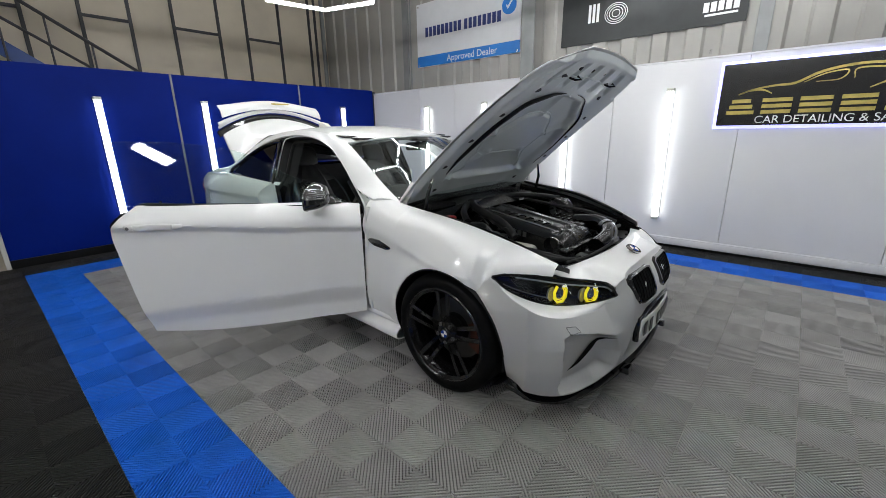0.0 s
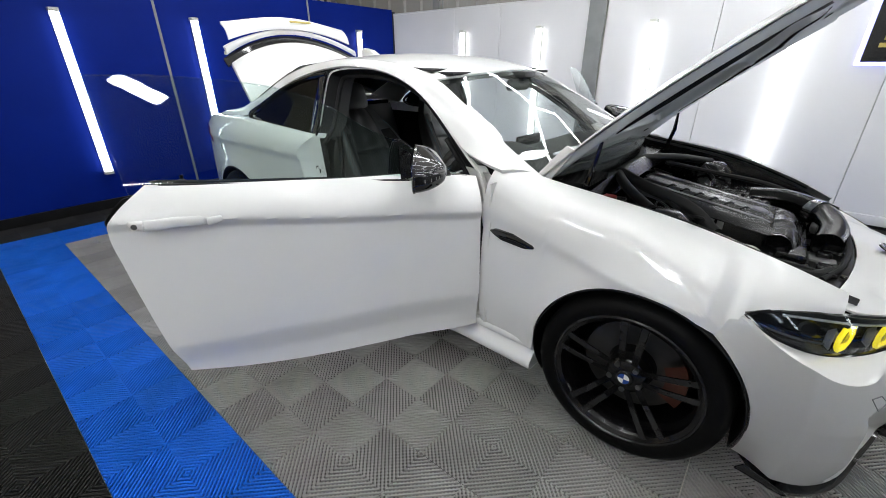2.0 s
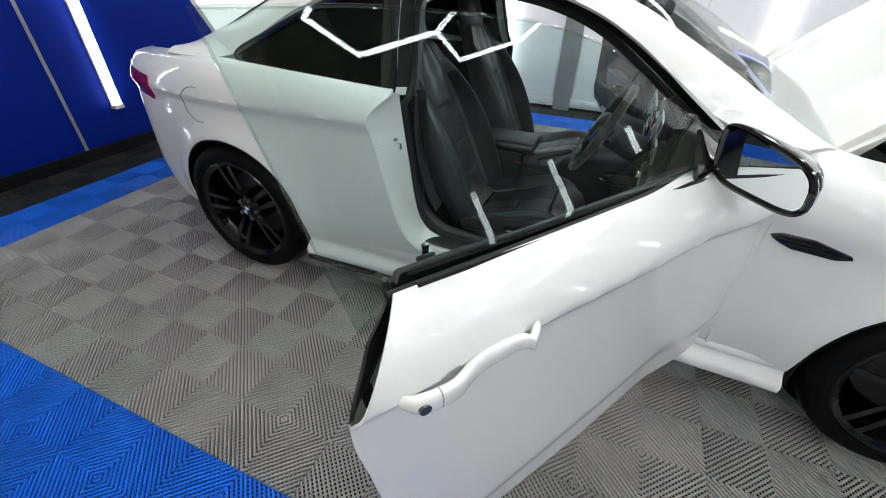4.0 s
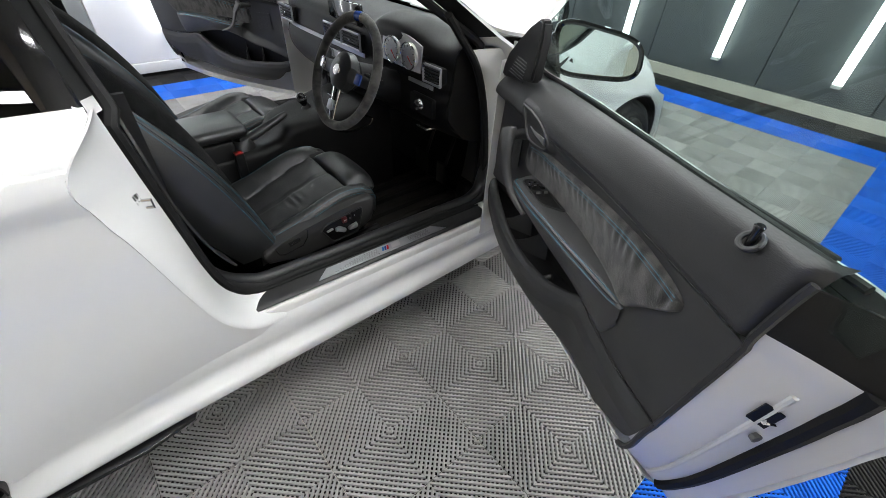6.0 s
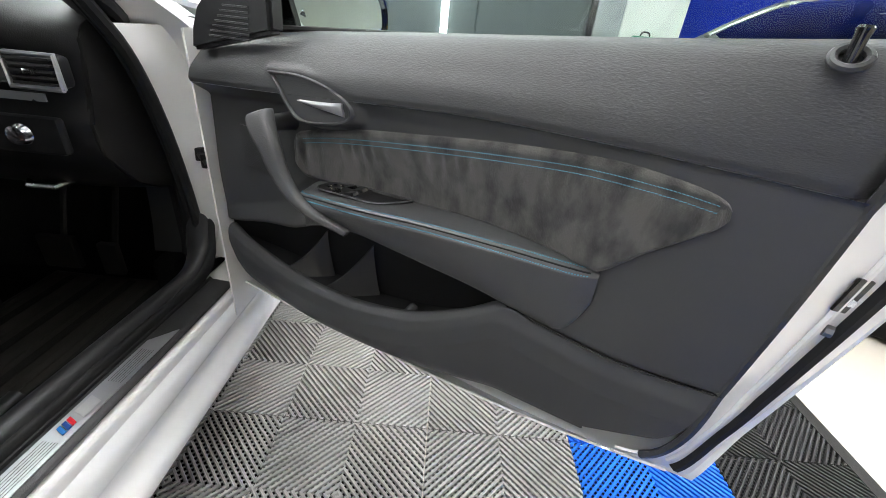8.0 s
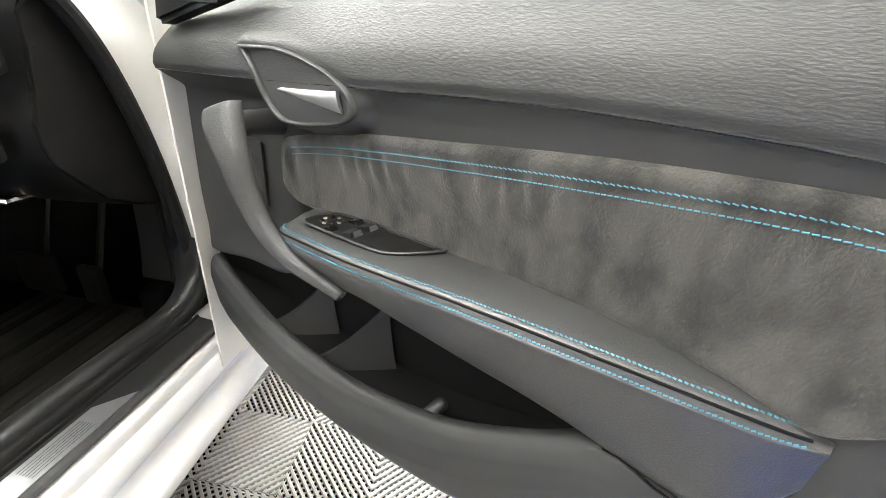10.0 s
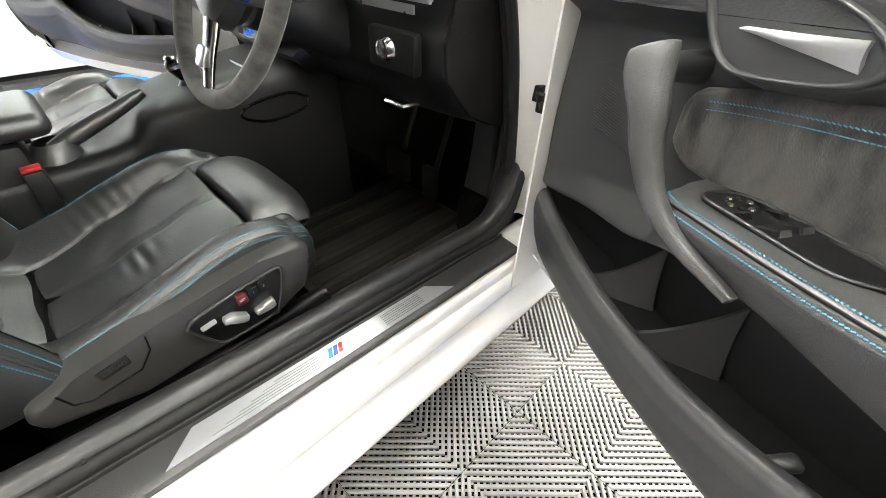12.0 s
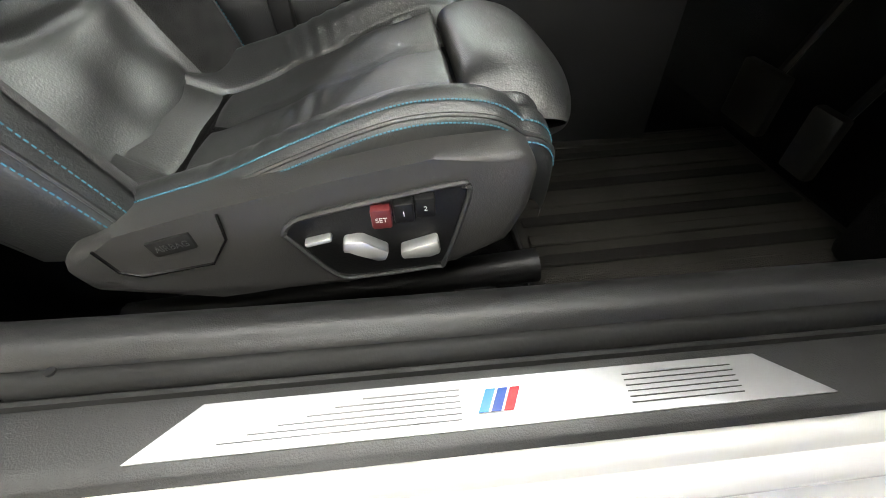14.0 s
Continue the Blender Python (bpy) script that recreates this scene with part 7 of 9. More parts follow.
    p("arm_seam", b_tube([Vector(arm(0.015 + 0.965 * k / 60, 0.40)) + Vector((DN.x, DN.y, 0.7)) * 0.0003 for k in range(61)], 0.0013, 5), BLACK_PLASTIC, door)
    # switches sunk in the armrest
    def sw(a, b, h):
        """a along the armrest 0..1, b across its top 0..1."""
        s = 0.436 + 0.165 * a
        zt = ease([(0.40, 0.716), (0.45, 0.722), (0.58, 0.727), (0.70, 0.735)], s)
        back = ease(REC, s)
        return dp(s, trim_w(s) + back + 0.004 + 0.050 * b, zt - 0.0025 * b + h)
    bm = bmesh.new()
    ol = spline([(0.0, 0.62), (0.01, 0.40), (0.08, 0.16), (0.30, 0.06), (0.70, 0.02), (0.96, 0.02), (1.0, 0.10), (0.90, 0.55), (0.80, 0.86), (0.70, 0.98), (0.50, 1.0), (0.12, 0.97), (0.02, 0.85), (0.0, 0.62)], 48)
    lo = [bm.verts.new(sw(a, b, 0.0)) for a, b in ol[:-1]]
    hi = [bm.verts.new(sw(a, b, 0.0030)) for a, b in ol[:-1]]
    bm.faces.new(hi)
    for i in range(len(lo)):
        bm.faces.new((lo[i], lo[i - 1], hi[i - 1], hi[i]))
    sp = p("switch_panel", bm, BLACK_PLASTIC, door, "window switch panel")
    p("switch_rim", b_tube([Vector(sw(a, b, 0.0036)) for a, b in ol], 0.0016, 6), TRIM_HARD, door)
    for k in range(8):
        a, b = 0.155 + 0.085 * math.cos(k * math.pi / 4) * 0.8, 0.50 + 0.20 * math.sin(k * math.pi / 4)
        q = Vector(sw(a, b, 0.0032))
        p("switch_key", b_lathe([(0, 0.0016), (0.0026, 0.0014), (0.0033, 0)], 8, axis="z"), CHROME if k % 2 == 0 else BLACK_GLOSS, door).location = (q.x, -q.y if flip else q.y, q.z)

    def rocker(a0, a1, b0, b1, tip):
        """A window key: a wedge with a bright front edge."""
        bm = bmesh.new()
        lo = [bm.verts.new(sw(a, b, 0.002)) for a, b in ((a0, b0), (a1, b0), (a1, b1), (a0, b1))]
        hi = [bm.verts.new(sw(a, b, h)) for a, b, h in ((a0 + 0.01, b0 + 0.02, 0.0045), (a1 - 0.02, b0 + 0.02, tip), (a1 - 0.02, b1 - 0.02, tip), (a0 + 0.01, b1 - 0.02, 0.0045))]
        bm.faces.new(hi)
        for i in range(4):
            bm.faces.new((lo[i], lo[i - 1], hi[i - 1], hi[i]))
        return bm
    for a0, a1, b0, b1, m_ in ((0.24, 0.34, 0.14, 0.34, BLACK_GLOSS), (0.22, 0.30, 0.72, 0.92, BLACK_GLOSS), (0.36, 0.47, 0.12, 0.44, BLACK_PLASTIC), (0.36, 0.47, 0.54, 0.88, BLACK_PLASTIC)):
        p("window_key", rocker(a0, a1, b0, b1, 0.0075), m_, door, "black window key", smooth=False)
    for b0 in (0.16, 0.58):
        p("key_mark", rocker(0.445, 0.478, b0, b0 + 0.24, 0.0082), CHROME, door, smooth=False)
    p("tray", b_grid(lambda u, v: sw(0.52 + (0.42 - 0.16 * v) * u, 0.16 + 0.70 * v, 0.0034 - 0.0012 * math.sin(math.pi * u) * math.sin(math.pi * v)), 8, 6, 0.0006), BLACK_PLASTIC, door)
    p("tray_edge", b_tube([sw(0.54 + 0.40 * k / 12, 0.14, 0.0042) for k in range(13)], 0.0012, 5), TRIM_HARD, door)
    # inner release: a leaf-shaped bezel round a deep dish
    bz = spline(BEZEL + BEZEL[:1], 66)
    bc = (0.430, 0.862)

    def dish(u, v):
        s, z = bz[round(u * 66) % 66]
        k = ease([(0, 1.0), (0.12, 0.965), (0.24, 0.89), (0.32, 0.87), (0.6, 0.78), (1, 0.0)], v)
        h = ease([(0, 0.0), (0.12, 0.0045), (0.24, 0.0035), (0.32, -0.004), (0.6, -0.022), (1, -0.027)], v)
        return dp(bc[0] + (s - bc[0]) * k, trim_w(s) - 0.001 + h, bc[1] + (z - bc[1]) * k)
    # the inside of the dish is coloured black to put in its shade
    p("handle_bezel", b_grid(dish, 66, 18, 0.0, closed_u=True, mats=lambda u, v: 1 if v > 0.34 else 0), [TRIM_HARD, BLACK_PLASTIC], door, "charcoal release bezel", angle=70)
    # black sheet painting the shade under the upper edge of the dish
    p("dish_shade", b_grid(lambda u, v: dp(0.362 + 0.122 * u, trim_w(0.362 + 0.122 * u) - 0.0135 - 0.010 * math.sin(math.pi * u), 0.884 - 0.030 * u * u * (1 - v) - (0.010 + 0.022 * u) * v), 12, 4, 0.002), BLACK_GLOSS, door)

    def lever(u, v):
        s = 0.364 + 0.130 * u
        half = 0.0022 + 0.0082 * max(0, (u - 0.3) / 0.7) ** 1.3
        z = 0.855 + 0.010 * u - (half - 0.0022) * 0.9 + half * (2 * v - 1)
        return dp(s, trim_w(s) - 0.010 + 0.016 * math.sin(math.pi * 0.5 * min(1, u * 1.3)) - 0.006 * max(0, (u - 0.55) / 0.45) * (1 - v) + 0.002 * math.sin(math.pi * v), z)
    p("door_lever", b_grid(lever, 26, 8, 0.004), SATIN, door, "satin chrome door release")
    # speaker grille behind the pull handle
    p("speaker_grille", b_grid(lambda u, v: (lambda s: dp(s, trim_w(s) - 0.0275, 0.690 + 0.012 * (1 - u) + (0.080 + 0.010 * u) * v))(0.198 + 0.105 * u), 6, 6, 0.003), TRIM_HARD, door, "ribbed speaker grille")
    for k in range(18):
        p("grille_rib", b_tube([dp(0.203 + 0.094 * j, trim_w(0.203 + 0.094 * j) - 0.0264, 0.703 - 0.008 * j + 0.0037 * k) for j in (0, 1)], 0.0004, 4), TRIM_HARD, door)
    # pull handle: a broad blade narrowing to its foot
    pl = spline([(0.349, 0.838, 0.034), (0.353, 0.830, 0.038), (0.360, 0.818, 0.042), (0.370, 0.804, 0.045), (0.383, 0.786, 0.048), (0.398, 0.752, 0.049), (0.424, 0.716, 0.048), (0.464, 0.690, 0.045), (0.528, 0.670, 0.034)], 48)

    def pull(u, v):
        k = round(u * 48)
        s, z, h = pl[k]
        a, b = pl[max(k - 1, 0)], pl[min(k + 1, 48)]
        d = Vector((b[0] - a[0], b[1] - a[1]))
        n = Vector((-d.y, d.x)).normalized() if d.length > 1e-6 else Vector((1, 0))
        half = ease([(0, 0.0005), (0.02, 0.013), (0.05, 0.0175), (0.25, 0.0180), (0.5, 0.014), (0.75, 0.009), (1, 0.0045)], u)
        thick = ease([(0, 0.0005), (0.02, 0.008), (0.06, 0.011), (0.3, 0.012), (1, 0.005)], u)
        ang = 2 * math.pi * v
        ca, sa = math.cos(ang), math.sin(ang)
        x = half * math.copysign(abs(ca) ** 0.6, ca)
        y = thick * math.copysign(abs(sa) ** 0.7, sa)
        return dp(s - n.x * x, trim_w(s) + h + y + 0.55 * x, z - n.y * x)
    bm = b_grid(pull, 48, 20)
    bmesh.ops.remove_doubles(bm, verts=bm.verts, dist=1e-5)
    p("handle_mount", b_tube([dp(0.338, trim_w(0.338) - 0.034, 0.812), dp(0.350, trim_w(0.35) + 0.012, 0.816), dp(0.362, trim_w(0.362) + 0.036, 0.812)], [0.017, 0.014, 0.012], 12), DOOR_LOW, door)
    p("pull_handle", bm, PULL_SKIN, door, "charcoal ribbed pull handle", angle=70)
    # lock pin
    q = Vector(dp(1.041, trim_w(1.041), 0.990))
    rim_a, rim_b = Vector((DD.x, DD.y, 0)), Vector((DN.x * 0.75, DN.y * 0.75, -0.66))
    p("pin_ring", b_tube([q + (rim_a * math.cos(k * math.pi / 12) + rim_b * math.sin(k * math.pi / 12)) * 0.0125 for k in range(25)], 0.004, 8), TRIM_HARD, door)
    p("lock_pin", b_tube([q - Vector((0, 0, 0.010)), q + Vector((0, 0, 0.016)), q + Vector((0, 0, 0.022)), q + Vector((0, 0, 0.024))], [0.0048, 0.0055, 0.0068, 0.005], 12), BLACK_GLOSS, door, "black lock pin")
    # belt seals and glass
    for w in (-0.014, 0.016):
        p("belt_seal", b_tube([dp(s, glass_w(s) + w, trim_top(s) - 0.010) for s in [0.06 + 1.03 * k / 24 for k in range(25)]], 0.0055, 6), RUBBER, door, "black belt seal")
    p("belt_ledge", b_grid(lambda u, v: (lambda s: dp(s, glass_w(s) - 0.012 + (skin_w(s, door_top(s)) + 0.003 - glass_w(s) + 0.012) * v, trim_top(s) - 0.030 + (door_top(s) - trim_top(s) + 0.028) * v))(0.05 + 1.02 * u), 24, 4, 0.003), RUBBER, door)
    p("belt_cap", b_tube([dp(s, skin_w(s, door_top(s)) + 0.004, door_top(s) - 0.002) for s in [0.03 + 1.105 * k / 24 for k in range(25)]], 0.006, 8), RUBBER, door, "black belt moulding")
    gt = [(0.07, 0.952), (0.15, 1.0), (0.225, 1.044), (0.32, 1.090), (0.43, 1.143), (0.52, 1.200), (0.62, 1.248), (0.77, 1.287), (0.95, 1.308), (1.08, 1.318), (1.262, 1.321)]

    def pane(u, v):
        top = 0.07 + 1.192 * u
        z1 = ease(gt, top)
        z = 0.940 + (max(z1, 0.944) - 0.940) * v
        s = top - 0.085 * (1 - v) * smooth01((u - 0.55) / 0.45)
        return dp(s, glass_w(s) + 0.40 * max(0, z - 0.975), z)
    g = p("door_glass", b_grid(pane, 40, 12, 0.004), DOOR_GLASS, door, "clear door glass")
    g.visible_shadow = False
    p("glass_edge", b_tube([pane(k / 40, 1.0) for k in range(41)] + [pane(1, 1 - k / 10) for k in range(1, 9)], 0.0026, 5), CLEAR, door)
    # sail panel with speaker, mirror
    sl = [(0.125, 0.905), (0.135, 0.945), (0.158, 0.975), (0.205, 1.020), (0.252, 1.060), (0.290, 1.090), (0.315, 1.086), (0.330, 1.045), (0.340, 0.950)]
    bm = bmesh.new()
    va = [bm.verts.new(dp(s, trim_w(s) - 0.006 - 0.11 * max(0, z - 0.95), z)) for s, z in sl]
    vb = [bm.verts.new(dp(s, trim_w(s) - 0.034 - 0.11 * max(0, z - 0.95), z)) for s, z in sl]
    bm.faces.new(va)
    bm.faces.new(vb[::-1])
    for i in range(len(va)):
        bm.faces.new((va[i], va[i - 1], vb[i - 1], vb[i]))
    bmesh.ops.bevel(bm, geom=bm.edges[:], offset=0.006, segments=2, affect="EDGES")
    p("sail_panel", bm, BLACK_PLASTIC, door, "black corner panel with speaker")
    for k in range(7):
        z = 0.935 + 0.008 * k
        p("speaker_slot", b_tube([dp(s, trim_w(s) - 0.0055 - 0.11 * max(0, z - 0.95), z) for s in (0.185 + 0.007 * k, 0.29)], 0.0016, 5), TRIM_HARD, door)
    mc = Vector(dp(0.262, -0.017, 1.010))
    du = Vector((-DN.x, -DN.y, 0))  # outwards
    dr = Vector((DD.x, DD.y, 0))    # backwards
    # the housing is a rounded shell, flat at the back
    def shell(u, v):
        a = 2 * math.pi * u
        ca, sa = math.cos(a), math.sin(a)
        e = 0.50
        x = 0.112 * math.copysign(abs(ca) ** e, ca)
        z = 0.066 * math.copysign(abs(sa) ** e, sa) - (0.020 if sa > 0 else 0.0) * (x / 0.108 + 0.3) - 0.002
        x += 0.020 * (0.5 - z / 0.132) * (1 if x > 0 else 0.8) - 0.008
        f = math.cos(v * math.pi / 2) ** 0.5
        return mc + du * (x * (0.35 + 0.65 * f)) + Vector((0, 0, z * (0.3 + 0.7 * f))) - dr * (0.105 * v - 0.26 * x * (1 - v))
    p("door_mirror", b_grid(shell, 36, 10, 0.0, closed_u=True), BLACK_GLOSS, door, "gloss black door mirror")
    bm = bmesh.new()
    bm.faces.new([bm.verts.new(mc + (shell(k / 36, 0) - mc) * 0.90 + dr * 0.0005) for k in range(36)])
    p("mirror_glass", bm, MIRROR, door, "mirror glass", smooth=False)
    p("mirror_rim", b_tube([mc + (shell(k / 36, 0) - mc) * 0.96 for k in range(37)], 0.007, 6), BLACK_GLOSS, door)
    p("mirror_foot", b_grid(lambda u, v: dp(0.10 + 0.20 * u, glass_w(0.2) - 0.016 + 0.034 * v, 0.945 + v * (0.010 + 0.105 * u) ), 8, 6, 0.01), BLACK_GLOSS, door, "gloss black mirror foot")
    p("mirror_arm", b_tube([dp(0.20, 0.085, 0.975), dp(0.21, 0.06, 0.972), dp(0.225, 0.03, 0.985)], [0.03, 0.024, 0.028], 12, flat=0.7), BLACK_GLOSS, door)
    # outer handle
    def grip(s0, s1, fine):
        def f(u, v):
            s = s0 + (s1 - s0) * u
            q = (s - 0.905) / 0.265
            z = 0.896 + 0.010 * q
            off = ease([(0, 0.012), (0.06, -0.006), (0.18, -0.024), (0.45, -0.030), (0.75, -0.027), (0.92, -0.018), (1.0, 0.004)], q)
            half = ease([(0, 0.008), (0.12, 0.013), (0.5, 0.017), (0.85, 0.0165), (0.97, 0.012), (1, 0.006)], q)
            a = 2 * math.pi * v
            ca, sa = math.cos(a), math.sin(a)
            return dp(s, skin_w(s, z) + off + 0.0095 * math.copysign(abs(ca) ** 0.8, ca), z + half * math.copysign(abs(sa) ** 0.8, sa))
        bm = b_grid(f, fine, 20)
        bmesh.ops.remove_doubles(bm, verts=bm.verts, dist=1e-5)
        bmesh.ops.holes_fill(bm, edges=bm.edges, sides=24)
        return bm
    p("outer_handle", grip(0.905, 1.116, 30), WHITE_PAINT, door, "white door handle", angle=60)
    p("handle_cap", grip(1.118, 1.170, 12), WHITE_PAINT, door, angle=60)
    p("handle_seat", b_tube([(lambda s, z: dp(s, skin_w(s, z) - 0.0003, z))(1.037 + 0.139 * math.cos(a * math.pi / 16), 0.900 + 0.0235 * math.sin(a * math.pi / 16)) for a in range(33)], 0.0013, 5), STEEL, door)
    p("lock_barrel", b_tube([dp(1.142, skin_w(1.142, 0.905) - 0.020, 0.905), dp(1.142, skin_w(1.142, 0.905) - 0.0325, 0.905)], 0.0085, 16), STEEL, door)
    return door


driver_door = door_parts(False)
passenger_door = door_parts(True)
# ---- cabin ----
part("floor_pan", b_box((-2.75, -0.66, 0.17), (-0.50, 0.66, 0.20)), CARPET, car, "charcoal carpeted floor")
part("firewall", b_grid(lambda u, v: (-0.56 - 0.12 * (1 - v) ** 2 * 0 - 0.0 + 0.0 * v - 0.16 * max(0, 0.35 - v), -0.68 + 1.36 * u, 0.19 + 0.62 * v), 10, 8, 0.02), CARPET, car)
for sgn in (1, -1):
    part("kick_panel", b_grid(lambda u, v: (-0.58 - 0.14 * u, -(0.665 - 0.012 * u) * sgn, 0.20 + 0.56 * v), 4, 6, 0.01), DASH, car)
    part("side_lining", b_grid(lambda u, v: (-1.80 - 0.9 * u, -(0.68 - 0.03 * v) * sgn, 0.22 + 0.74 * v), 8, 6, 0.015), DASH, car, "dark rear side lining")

# mats with ribs
for sgn in (1, -1):
    mat_ob = part("floor_mat", b_box((-1.165, -0.595 * sgn if sgn > 0 else 0.18, 0.203), (-0.655, -0.18 if sgn > 0 else 0.595, 0.212), 0.006), MAT_PILE, car, "brown-black ribbed floor mat")
    for k in range(9):
        y = (-0.57 + 0.045 * k) * sgn
        part("mat_rib", b_box((-1.15, min(y, y + 0.024 * sgn), 0.212), (-0.67, max(y, y + 0.024 * sgn), 0.2165), 0.003, 1), MAT_DARK if k % 2 else MAT_PILE, mat_ob)
    part("mat_edge", b_tube([(-1.165, -0.595 * sgn, 0.21), (-1.165, -0.18 * sgn, 0.21), (-0.655, -0.18 * sgn, 0.21), (-0.655, -0.595 * sgn, 0.21), (-1.165, -0.595 * sgn, 0.21)], 0.006, 6), RUBBER, mat_ob)
for y, z, w in ((-0.30, 0.34, 0.10), (-0.44, 0.33, 0.055)):
    ped = part("pedal", b_box((-0.74, y - w / 2, z - 0.05), (-0.72, y + w / 2, z + 0.05), 0.006), RUBBER, car, "black pedal")
    part("pedal_arm", b_tube([(-0.72, y, z), (-0.64, y, z + 0.2)], 0.008, 6), BLACK_PLASTIC, ped)
part("foot_rest", b_box((-0.74, -0.62, 0.22), (-0.64, -0.55, 0.34), 0.02), CARPET, car)

# dashboard
SEC = [(-0.54, 0.925), (-0.66, 0.945), (-0.80, 0.950), (-0.885, 0.935), (-0.915, 0.905), (-0.918, 0.86), (-0.925, 0.80), (-0.945, 0.755), (-0.935, 0.69), (-0.87, 0.615), (-0.78, 0.57), (-0.66, 0.56)]


def dash(u, v):
    y = -0.655 + 1.31 * u
    x, z = [ease([(k, q[i]) for k, q in enumerate(SEC)], v * (len(SEC) - 1)) for i in (0, 1)]
    hump = math.exp(-((y + 0.38) / 0.155) ** 4)
    if z > 0.86:
        z += 0.048 * hump * min(1, max(0, (-x - 0.62) / 0.2))
        x -= 0.03 * hump * min(1, max(0, (-x - 0.62) / 0.2))
    elif z > 0.80:
        x += 0.05 * hump
    x += 0.05 * (abs(y) / 0.685) ** 6
    if z < 0.66 and abs(y) < 0.18:
        x -= 0.04
    return (x, y, z)


for sgn in (1, -1):
    part("dash_end", b_prism([(x + 0.037, z) for x, z in SEC], -0.662 * sgn, -0.650 * sgn, "y", 0.004), DASH_SIDE, car, "dark dashboard end panel")
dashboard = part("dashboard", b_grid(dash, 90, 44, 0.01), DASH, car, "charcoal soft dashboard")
part("trim_strip", b_grid(lambda u, v: (-0.934 + 0.035 * (abs(-0.20 + 0.86 * u) / 0.685) ** 6, -0.16 + 0.80 * u, 0.800 + 0.016 * v), 30, 2, 0.004), ALU, dashboard, "aluminium dash strip")
part("trim_strip", b_grid(lambda u, v: (-0.945, -0.62 + 0.14 * u, 0.800 + 0.014 * v), 6, 2, 0.004), ALU, dashboard)


def vent(y0, y1, z0, z1, x):
    fr = part("air_vent", b_box((x, y0, z0), (x + 0.03, y1, z1), 0.01), BLACK_PLASTIC, dashboard, "black air vent")
    part("vent_frame", b_tube([(x - 0.004, y0, z0), (x - 0.004, y1, z0), (x - 0.004, y1, z1), (x - 0.004, y0, z1), (x - 0.004, y0, z0)], 0.005, 6), ALU, dashboard)
    n = 5
    for k in range(n):
        z = z0 + (z1 - z0) * (k + 0.7) / (n + 0.4)
        part("vent_slat", b_box((x - 0.008, y0 + 0.008, z - 0.002), (x + 0.014, y1 - 0.008, z + 0.002)), TRIM_HARD, dashboard)
    part("vent_tab", b_box((x - 0.014, (y0 + y1) / 2 - 0.01, (z0 + z1) / 2 - 0.005), (x - 0.006, (y0 + y1) / 2 + 0.01, (z0 + z1) / 2 + 0.005), 0.002), CHROME, dashboard)


vent(-0.662, -0.570, 0.824, 0.880, -0.942)
vent(-0.15, -0.005, 0.825, 0.885, -0.94)
vent(0.005, 0.15, 0.825, 0.885, -0.94)
vent(0.50, 0.635, 0.820, 0.885, -0.935)
# instruments
# pale colour stands for the white reflection in the instrument glass
binnacle = part("binnacle_face", b_grid(lambda u, v: (-0.952 + 0.010 * v, -0.555 + 0.235 * u, 0.842 + (0.085 + 0.022 * math.sin(math.pi * u)) * v), 16, 6, 0.006), CLUSTER_GLARE, dashboard, "instrument panel with a white reflection painted in")
for y in (-0.50, -0.40):
    part("gauge", b_lathe([(0, -0.002), (0.036, -0.002), (0.041, 0.003), (0.043, 0.008)], 28, axis="x"), SATIN, binnacle, "round silver-rimmed instrument").location = (-0.956, y, 0.888)
    part("gauge_rim", b_tube([(-0.962, y + 0.043 * math.cos(a * math.pi / 14), 0.888 + 0.043 * math.sin(a * math.pi / 14)) for a in range(29)], 0.003, 6), CHROME, binnacle)
    for k in range(9):
        a = radians(225 - 270 * k / 8)
        part("gauge_tick", b_tube([(-0.961, y + q * math.cos(a), 0.888 + q * math.sin(a)) for q in (0.029, 0.037)], 0.0012, 4), BLACK_MARK, binnacle)
    part("gauge_needle", b_tube([(-0.963, y, 0.888), (-0.963, y - 0.024, 0.864)], [0.0025, 0.001], 5), RED_PLASTIC, binnacle)
# light switch panel
part("light_panel", b_box((-0.962, -0.64, 0.705), (-0.94, -0.51, 0.775), 0.008), BLACK_PLASTIC, dashboard)
part("light_knob", b_lathe([(0, -0.016), (0.017, -0.014), (0.020, 0.0), (0.024, 0.004)], 20, axis="x"), CHROME, dashboard, "light switch knob").location = (-0.962, -0.57, 0.742)
part("bonnet_pull", b_tube([(-0.83, -0.52, 0.605), (-0.87, -0.50, 0.598), (-0.87, -0.44, 0.598), (-0.84, -0.42, 0.605)], 0.006, 6), CHROME, dashboard, "chrome lower pull")
part("centre_screen", b_box((-0.925, -0.13, 0.905), (-0.905, 0.13, 0.985), 0.006), BLACK_GLOSS, dashboard, "black centre screen")
part("radio_panel", b_box((-0.955, -0.11, 0.66), (-0.935, 0.11, 0.79), 0.006), BLACK_GLOSS, dashboard)
for k in range(8):
    part("radio_key", b_box((-0.960, -0.09 + 0.0235 * k, 0.735), (-0.954, -0.075 + 0.0235 * k, 0.745), 0.001), CHROME, dashboard)
part("ws_shelf", b_box((-0.62, -0.30, 0.955), (-0.56, -0.05, 0.962), 0.002), WHITE_MARK, dashboard, "paper slip on dash")

